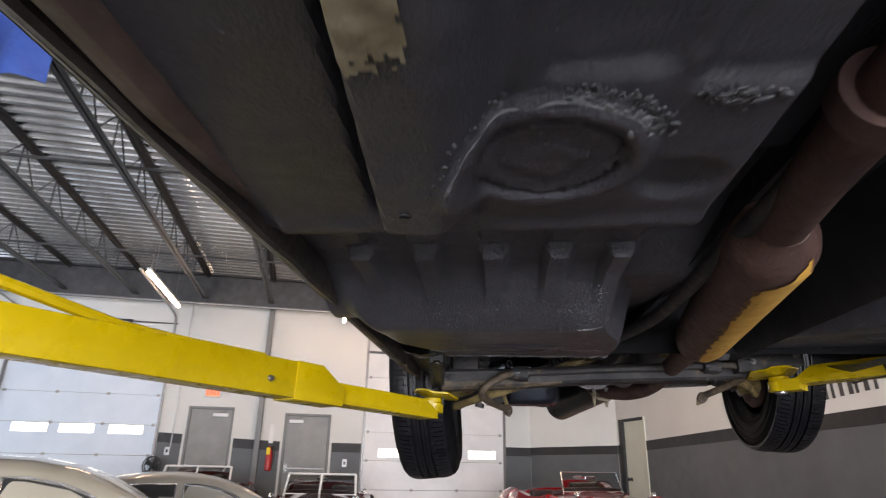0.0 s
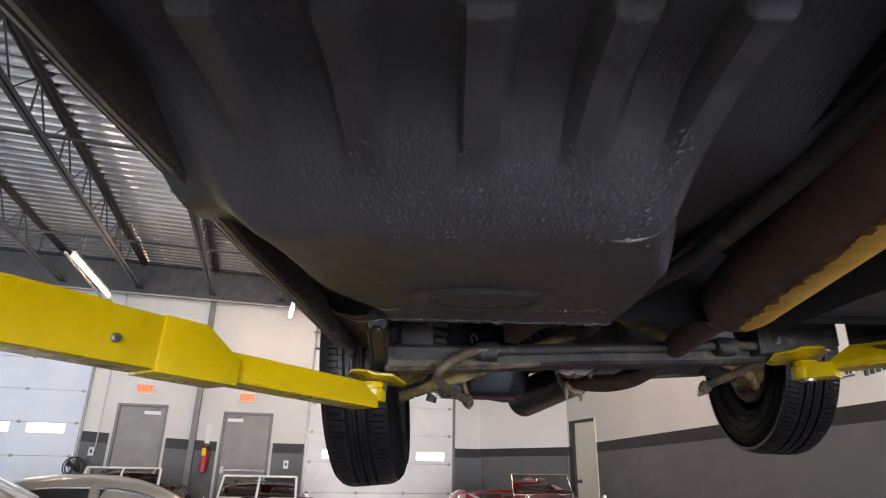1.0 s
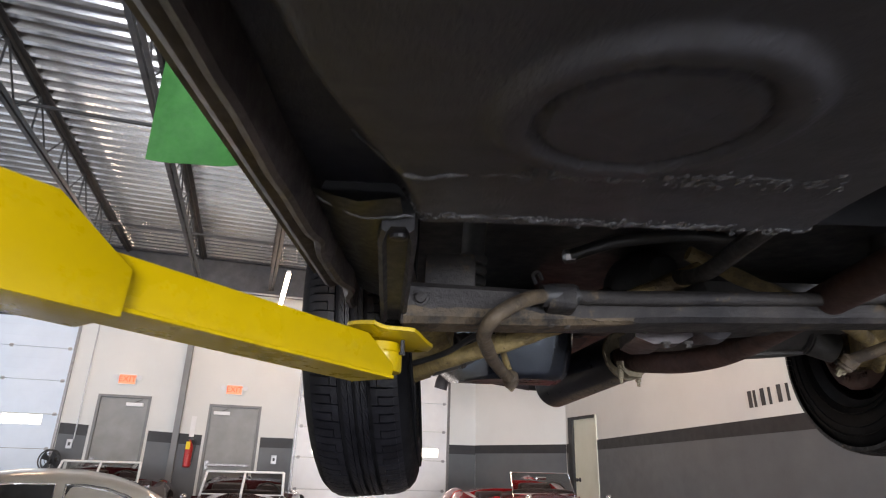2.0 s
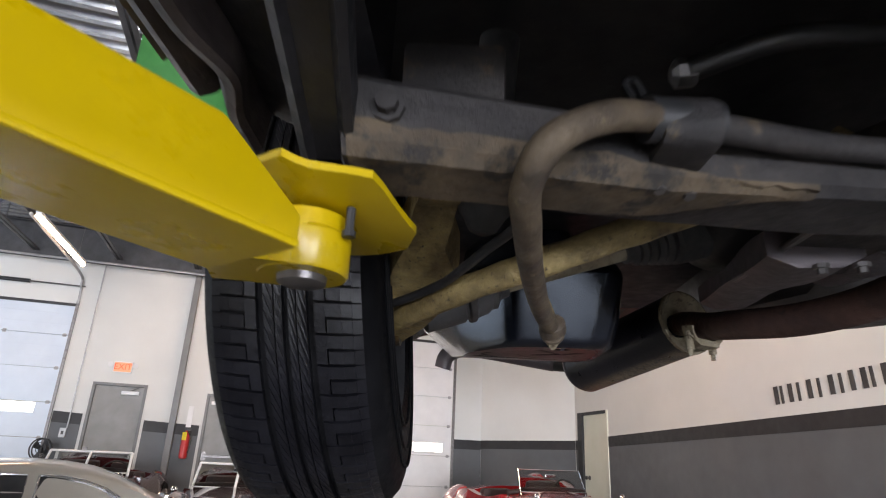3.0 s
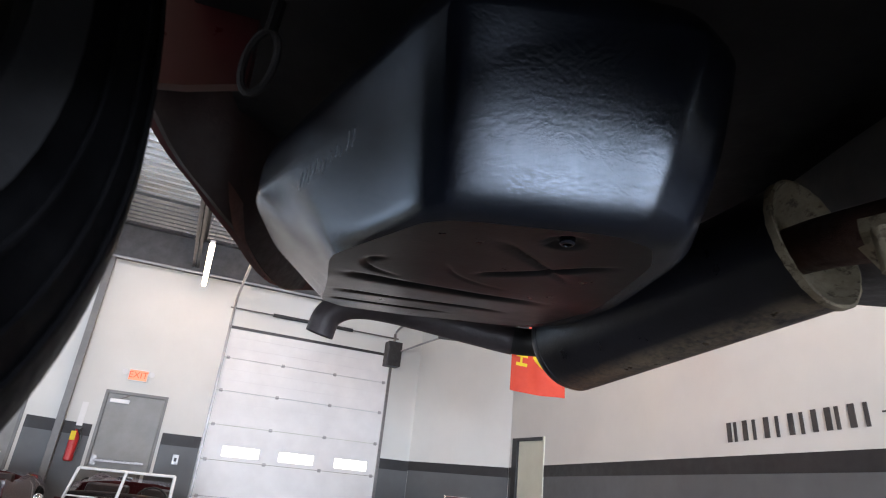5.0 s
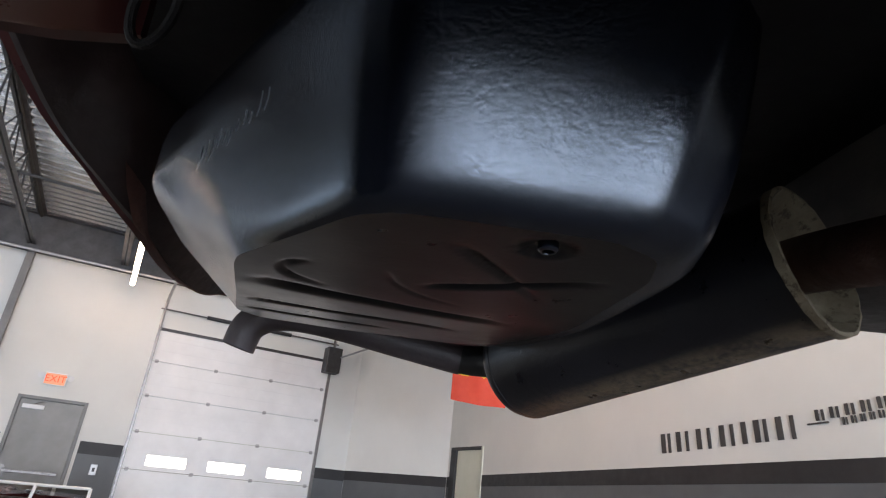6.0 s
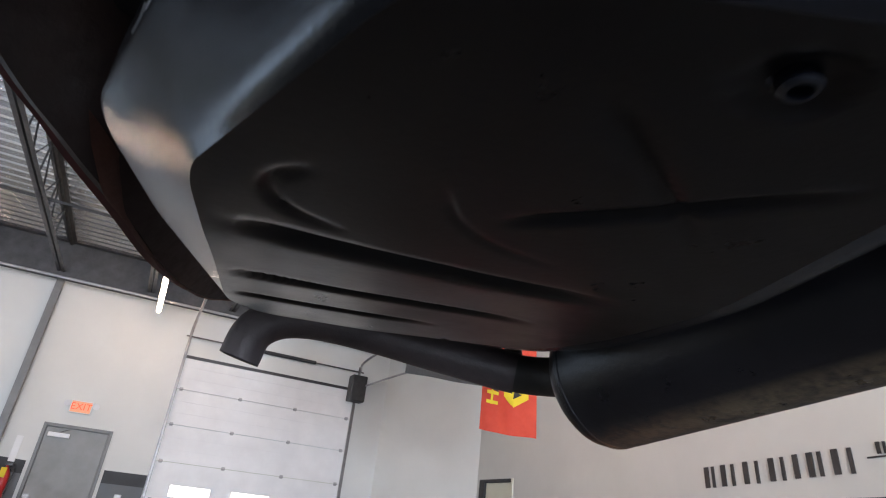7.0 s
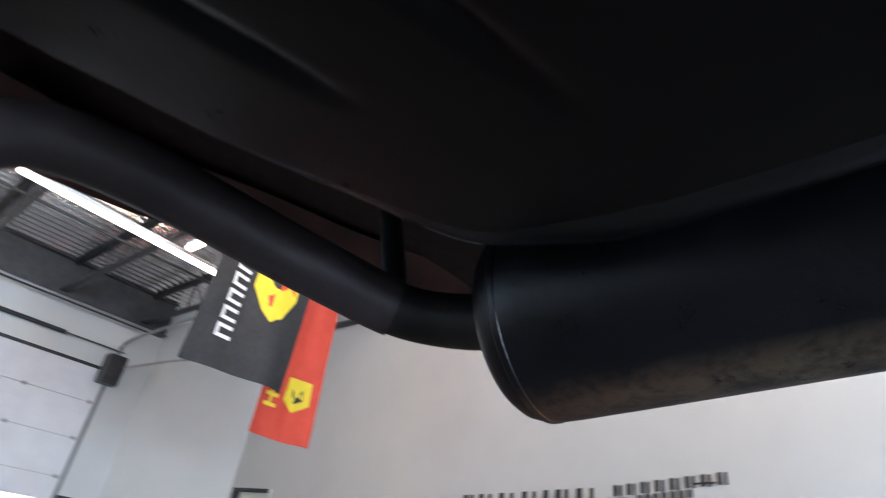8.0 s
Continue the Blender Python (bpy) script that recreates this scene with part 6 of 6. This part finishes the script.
def print_on(f, spot, name, outline, material, label=""):
    """A flat print that follows the cloth, on both of its sides: outline in the cloth's own u, v."""
    bm = bmesh.new()
    us, vs = [p[0] for p in outline], [p[1] for p in outline]
    cu, cv = sum(us) / len(us), sum(vs) / len(vs)
    for d in (-0.004, 0.008):
        for k in range(4):
            a, b = k / 4, (k + 1) / 4
            for (u0, v0), (u1, v1) in zip(outline, outline[1:] + outline[:1]):
                q = [(cu + (u0 - cu) * a, cv + (v0 - cv) * a), (cu + (u1 - cu) * a, cv + (v1 - cv) * a), (cu + (u1 - cu) * b, cv + (v1 - cv) * b), (cu + (u0 - cu) * b, cv + (v0 - cv) * b)]
                bm.faces.new([bm.verts.new(spot(u, v, d)) for u, v in q])
    part(name, bm, material, f, label)


U1 = Vector((math.cos(A1), math.sin(A1), 0))
g, sp = make_flag("green_flag", "plain green flag hanging from the roof joists", (-1.98, 5.0, 4.42), (1, 0.1, 0), 0.95, 1.08, GREEN_CLOTH, 0.05, 0.6)
g, sp = make_flag("blue_flag", "plain blue flag hanging from the roof joists", (-3.55, 3.1, 4.48), (1, 0.1, 0), 1.0, 0.92, BLUE_CLOTH, 0.10, 1.6)
g, sp = make_flag("red_flag", "red flag with a yellow badge hanging from the joists", (1.83, 9.01, 4.42), U1, 0.72, 2.10, RED_CLOTH, 0.05, 0.2)
print_on(g, sp, "badge", [(0.46, 0.68), (0.84, 0.68), (0.86, 0.80), (0.65, 0.85), (0.44, 0.80)], YELLOW_PRINT, "yellow badge")
print_on(g, sp, "badge_mark", [(0.56, 0.71), (0.72, 0.70), (0.76, 0.78), (0.62, 0.81)], BLACK_CLOTH)
for v in (0.74, 0.79, 0.84):
    print_on(g, sp, "print_bar", [(0.10, v), (0.32, v), (0.32, v + 0.018), (0.10, v + 0.018)], YELLOW_PRINT)
print_on(g, sp, "print_bar", [(0.18, 0.74), (0.22, 0.74), (0.22, 0.86), (0.18, 0.86)], YELLOW_PRINT)
g, sp = make_flag("black_flag", "black flag with a yellow shield and white print", (0.93, 8.26, 4.42), U1, 1.06, 1.76, BLACK_CLOTH, 0.06, 2.0)
print_on(g, sp, "shield", [(0.42, 0.32), (0.86, 0.32), (0.86, 0.48), (0.74, 0.62), (0.64, 0.66), (0.54, 0.60), (0.42, 0.48)], YELLOW_PRINT, "yellow shield")
print_on(g, sp, "shield_mark", [(0.66, 0.36), (0.83, 0.36), (0.83, 0.46), (0.66, 0.46)], RED_CLOTH)
print_on(g, sp, "shield_mark", [(0.46, 0.49), (0.62, 0.49), (0.62, 0.57), (0.52, 0.57)], RED_CLOTH)
for v in (0.36, 0.46, 0.56, 0.66, 0.76):
    for dv in (0.0, 0.055):
        print_on(g, sp, "print_bar", [(0.20, v + dv), (0.36, v + dv), (0.36, v + dv + 0.020), (0.20, v + dv + 0.020)], WHITE_PRINT)
    print_on(g, sp, "print_bar", [(0.20, v), (0.23, v), (0.23, v + 0.06), (0.20, v + 0.06)], WHITE_PRINT)


# ---- parked cars ----
def loft(stations, outline, m=None):
    bm = bmesh.new()
    rings(bm, [[(m or Matrix()) @ Vector(p) for p in outline(*s)] for s in stations])
    return bm


def hull(y, w, z0, z1, crown=0.05, tumble=0.08):
    """A rounded cross-section of a car's body at y."""
    half = [(w * 0.82, z0), (w * 0.96, z0 + 0.08), (w, z0 + 0.45 * (z1 - z0)), (w - tumble * 0.35, z0 + 0.8 * (z1 - z0)), (w - tumble, z1 - 0.02), (w * 0.55, z1 + crown * 0.6), (w * 0.25, z1 + crown)]
    return [(x, y, z) for x, z in half] + [(-x, y, z) for x, z in half[::-1]]


def wheels_for(c, w, ys, r=0.31):
    for y in ys:
        for s in (-1, 1):
            bm = bmesh.new()
            disc_ring(bm, (s * (w - 0.09), y, r), (1, 0, 0), [(-0.08, 0.18), (-0.085, r - 0.03), (-0.05, r), (0.05, r), (0.085, r - 0.03), (0.08, 0.18)], 28)
            t = part("wheel", bm, RUBBER, c, "black tyre", True)
            bm = bmesh.new()
            disc_ring(bm, (s * (w - 0.09), y, r), (s, 0, 0), [(0.05, 0.02), (0.05, 0.17), (0.086, 0.185), (0.07, 0.12), (0.09, 0.07), (0.095, 0.01)], 24)
            part("hubcap", bm, CHROME, t, "chrome hubcap", True)


def make_coupe(label, paint, at, turn, roof, trim=CHROME):
    """A rounded coupe, nose along local -y: body, roof, pillars, windows and trim."""
    c = thing("parked_coupe", label, "car", at, turn, group="parked cars")
    k = roof / 1.25
    belt = 0.83 * k
    part("body", loft([(-2.0, 0.45, 0.28, 0.52), (-1.85, 0.66, 0.24, 0.62), (-1.3, 0.78, 0.20, 0.74), (-0.6, 0.80, 0.18, belt), (0.3, 0.81, 0.18, belt + 0.02), (1.1, 0.80, 0.20, belt), (1.7, 0.70, 0.26, 0.66), (2.0, 0.48, 0.32, 0.50)], hull), paint, c, "", True)
    # cabin: one rounded shell with dark panes let into its sides, front and back
    tall = roof - belt
    ridge = [(-0.86, 0.05), (-0.66, 0.40), (-0.45, 0.74), (-0.25, 0.90), (0.0, 0.985), (0.25, 1.0), (0.5, 0.97), (0.75, 0.86), (0.95, 0.68), (1.12, 0.46), (1.30, 0.18), (1.42, 0.04)]

    def side_x(h):
        return 0.69 - 0.13 * h - 0.05 * h * h

    loops = []
    for y, h in ridge:
        narrow = 1.0 - 0.10 * step01(0.5, 1.42, y)
        half = [(0.72, -0.10)] + [(side_x(h * f), h * f) for f in (0.0, 0.35, 0.62, 0.80)] + [(side_x(h * 0.80) - 0.06, h * 0.915), (side_x(h) - 0.15, h * 0.968), (0.18, h * 1.0)]
        loops.append([(x * narrow, y, belt + tall * z) for x, z in half] + [(-x * narrow, y, belt + tall * z) for x, z in half[::-1]])
    bm = bmesh.new()
    rings(bm, loops)
    part("cabin", bm, paint, c, "", True)
    for s in (-1, 1):
        for outline in ([(-0.60, 0.06), (0.30, 0.06), (0.30, 0.70), (0.0, 0.71), (-0.22, 0.66), (-0.38, 0.50)], [(0.38, 0.06), (1.06, 0.06), (0.98, 0.26), (0.86, 0.46), (0.70, 0.61), (0.52, 0.69), (0.38, 0.70)]):
            def at_side(y, h, d):
                narrow = 1.0 - 0.10 * step01(0.5, 1.42, y)
                return (s * (side_x(h) * narrow + d), y, belt + tall * h)
            bm = bmesh.new()
            rings(bm, [[at_side(y, h, -0.012) for y, h in outline], [at_side(y, h, 0.005) for y, h in outline]])
            pane = part("side_window", bm, DARK_GLASS, c)
            bm = bmesh.new()
            sweep(bm, [at_side(y, h, 0.007) for y, h in outline + outline[:1]], 0.010, 6)
            part("window_trim", bm, trim, pane)
    for name, ys, w in (("windscreen", (-0.78, -0.70, -0.58, -0.47), 0.50), ("rear_window", (0.86, 0.96, 1.08, 1.18), 0.36)):
        bm = bmesh.new()

        def crest(y):
            for (a, ha), (b, hb) in zip(ridge, ridge[1:]):
                if a <= y <= b:
                    return belt + tall * (ha + (hb - ha) * (y - a) / (b - a))
            return belt
        up = 0.008
        rings(bm, [[(w * q, y, crest(y) + up - 0.03 * q * q) for q in (-1, -0.6, -0.2, 0.2, 0.6, 1)] for y in ys], close=False)
        rings(bm, [[(w * q, y, crest(y) - 0.012 - 0.03 * q * q) for q in (-1, -0.6, -0.2, 0.2, 0.6, 1)] for y in ys], close=False)
        part(name, bm, DARK_GLASS, c, "", True)
    for s in (-1, 1):
        bm = bmesh.new()
        disc_ring(bm, (s * 0.55, -1.88, 0.60), (0, -1, 0.15), [(-0.05, 0.09), (0, 0.10), (0.02, 0.08), (0.03, 0.02)], 20)
        part("headlight", bm, CHROME, c, "", True)
        bm = bmesh.new()
        bmesh.ops.create_uvsphere(bm, u_segments=12, v_segments=8, radius=0.06, matrix=Matrix.Translation((s * 0.84, -0.55, belt + 0.06)) @ Matrix.Diagonal((1, 0.6, 0.8, 1)))
        part("mirror", bm, CHROME, c, "", True)
    for y in (-2.03, 2.03):
        bm = bmesh.new()
        sweep(bm, smooth_line([(-0.7, y * 0.93, 0.42), (-0.4, y, 0.42), (0.4, y, 0.42), (0.7, y * 0.93, 0.42)], 5), 0.04, 10)
        part("bumper", bm, CHROME, c, "", True)
    wheels_for(c, 0.80, (-1.2, 1.15))
    return c


def make_roadster(label, paint, at, turn, belt=0.78, screen=0.30, rake=0.16, post=True, wscreen=0.56, thin=1.0, frame_mat=GLEAM_TRIM):
    """An open two-seater, nose along local -y."""
    c = thing("parked_roadster", label, "car", at, turn, group="parked cars")
    bm = loft([(-1.95, 0.40, 0.30, 0.50), (-1.8, 0.58, 0.25, 0.62), (-1.3, 0.70, 0.20, belt - 0.06), (-0.55, 0.72, 0.18, belt), (-0.35, 0.73, 0.18, belt)], hull)
    part("front_body", bm, paint, c, "", True)
    bm = loft([(0.62, 0.74, 0.18, belt), (0.9, 0.74, 0.2, belt), (1.5, 0.64, 0.26, belt - 0.10), (1.85, 0.45, 0.34, 0.50)], hull)
    part("tail", bm, paint, c, "", True)
    for s in (-1, 1):
        bm = bmesh.new()
        rings(bm, [[(s * 0.60, y, 0.2), (s * 0.72, y, 0.2), (s * 0.735, y, 0.5), (s * 0.70, y, belt - 0.06 * math.sin(math.pi * (y + 0.35) / 0.97)), (s * 0.61, y, belt - 0.06 * math.sin(math.pi * (y + 0.35) / 0.97))] for y in spread(-0.35, 0.62, 0.1)])
        part("door_panel", bm, paint, c, "", True)
        for y0 in (-1.25, 1.15):
            bm = bmesh.new()
            rings(bm, [[(s * (0.55 + 0.20 * math.cos(a)), y0 + 0.62 * t, 0.30 + (belt - 0.30 + 0.03) * math.sqrt(max(0, 1 - t * t)) * math.sin(a)) for a in spread(0, math.pi, 0.4)] for t in spread(-0.98, 0.98, 0.14)], close=False)
            part("wing", bm, paint, c, "rounded wing", True)
        bm = bmesh.new()
        disc_ring(bm, (s * 0.55, -1.80, 0.62), (0, -1, 0.1), [(-0.08, 0.08), (0, 0.095), (0.02, 0.08), (0.03, 0.02)], 20)
        part("headlight", bm, CHROME, c, "", True)
        bm = bmesh.new()
        box(bm, (s * 0.31 - 0.23, -0.1, 0.28), (s * 0.31 + 0.23, 0.45, 0.46), bevel=0.05)
        box(bm, (s * 0.31 - 0.23, 0.42, 0.35), (s * 0.31 + 0.23, 0.58, belt + 0.02), bevel=0.05)
        part("seat", bm, LEATHER, c, "", True)
    bm = bmesh.new()
    box(bm, (-0.6, -0.35, 0.2), (0.6, 0.62, 0.26))
    part("cockpit_floor", bm, BLACK_TRIM, c)
    bm = bmesh.new()
    sweep(bm, smooth_line([(-0.60, -0.36, belt + 0.02), (-0.3, -0.40, belt + 0.05), (0.3, -0.40, belt + 0.05), (0.60, -0.36, belt + 0.02)], 5), 0.035, 10)
    part("dash_top", bm, LEATHER, c, "", True)
    y0, y1, z0, z1 = -0.52, -0.52 + rake, belt + 0.04, belt + screen
    bm = bmesh.new()
    rings(bm, [[(wscreen * q, y0 - 0.05 * (1 - q * q), z0) for q in (-1, -0.5, 0, 0.5, 1)], [(wscreen * 0.93 * q, y1 - 0.04 * (1 - q * q), z1) for q in (-1, -0.5, 0, 0.5, 1)]], close=False)
    part("windscreen", bm, CAR_GLASS, c)
    bm = bmesh.new()
    sweep(bm, [(-wscreen, y0, z0 - 0.04), (-wscreen * 0.95, y1, z1)] , 0.019 * thin, 8)
    sweep(bm, [(wscreen, y0, z0 - 0.04), (wscreen * 0.95, y1, z1)], 0.019 * thin, 8)
    sweep(bm, [(wscreen * 0.95 * q, y1 - 0.04 * (1 - q * q), z1) for q in (-1, -0.5, 0, 0.5, 1)], 0.017 * thin, 8)
    sweep(bm, [(wscreen * q, y0 - 0.05 * (1 - q * q), z0) for q in (-1, -0.5, 0, 0.5, 1)], 0.009, 8)
    if post:
        sweep(bm, [(0, y0 - 0.05, z0), (0, y1 - 0.04, z1)], 0.018, 8)
    part("screen_frame", bm, frame_mat, c, "chrome windscreen frame", True)
    bm = bmesh.new()
    n = 26
    sweep(bm, [(0.31 + 0.18 * math.cos(2 * math.pi * k / n), -0.20 + 0.05 * math.sin(2 * math.pi * k / n), belt - 0.02 + 0.16 * math.sin(2 * math.pi * k / n)) for k in range(n + 1)], 0.012, 8)
    sweep(bm, [(0.31, -0.20, belt - 0.02), (0.31, -0.5, belt - 0.12)], 0.018, 8)
    part("steering_wheel", bm, BLACK_TRIM, c, "", True)
    bm = bmesh.new()
    box(bm, (-0.08, y1 - 0.02, z1 - 0.10), (0.08, y1 + 0.0, z1 - 0.06), bevel=0.008)
    part("mirror", bm, CHROME, c)
    for s in (-1, 1):
        bm = bmesh.new()
        bmesh.ops.create_uvsphere(bm, u_segments=12, v_segments=8, radius=0.045, matrix=Matrix.Translation((s * 0.62, -1.1, belt + 0.03)))
        part("wing_mirror", bm, CHROME, c, "", True)
    for y in (-1.98, 1.88):
        bm = bmesh.new()
        sweep(bm, smooth_line([(-0.62, y * 0.95, 0.42), (-0.3, y, 0.42), (0.3, y, 0.42), (0.62, y * 0.95, 0.42)], 5), 0.035, 10)
        part("bumper", bm, CHROME, c, "", True)
    wheels_for(c, 0.74, (-1.25, 1.15))
    return c


make_coupe("cream white classic coupe with chrome window trim, parked", CREAM_PAINT, (-3.20, 3.96, 0), -58, 1.225)
make_coupe("silver grey classic coupe with rounded roof, parked", SILVER_PAINT, (-3.52, 6.80, 0), -60, 1.062)
make_roadster("dark roadster with a chrome windscreen frame, parked", WINE_PAINT, (-4.75, 10.6, 0), 12, 0.76, 0.30)
make_roadster("dark red open roadster with a split chrome windscreen, parked", WINE_PAINT, (-2.52, 10.4, 0), 8, 0.66, 0.33)
make_roadster("bright red open sports car with a low windscreen, parked", RED_PAINT, (1.55, 10.2, 0), 24, 0.80, 0.31, 0.12, False, 0.50, 0.32, CHROME)

bk = thing("wall_fan", "black round fan standing against the wall", "fan", tuple(M1 @ Vector((-2.45, -0.5, 0))))
bm = bmesh.new()
sweep(bm, [(0, 0, 0.0), (0, 0, 0.9)], 0.03, 10)
part("stand", bm, BLACK_METAL, bk)
for r, d in ((0.17, 0.0), (0.17, 0.07), (0.11, 0.085), (0.05, 0.09)):
    bm = bmesh.new()
    sweep(bm, [(r * math.cos(2 * math.pi * k / 28), -d, 1.02 + r * math.sin(2 * math.pi * k / 28)) for k in range(29)], 0.012 if r > 0.15 else 0.005, 6)
    part("guard_ring", bm, BLACK_METAL, bk)
bm = bmesh.new()
disc_ring(bm, (0, 0.02, 1.02), (0, -1, 0), [(-0.10, 0.03), (-0.09, 0.06), (0.02, 0.065), (0.03, 0.03), (0.06, 0.02)], 16)
part("motor", bm, BLACK_METAL, bk, "", True)
for k in range(4):
    bm = bmesh.new()
    prism(bm, [(-0.02, 0.03), (0.03, 0.03), (0.08, 0.15), (-0.04, 0.15)], -0.003, 0.003, axis=1, m=Matrix.Translation((0, -0.02, 1.02)) @ Matrix.Rotation(k * math.pi / 2 + 0.4, 4, "Y") @ Matrix.Rotation(0.5, 4, "Z"))
    part("blade", bm, BLACK_METAL, bk)
bm = bmesh.new()
box(bm, (-0.20, -0.2, 0), (0.20, 0.1, 0.03), bevel=0.01)
part("foot", bm, BLACK_METAL, bk)
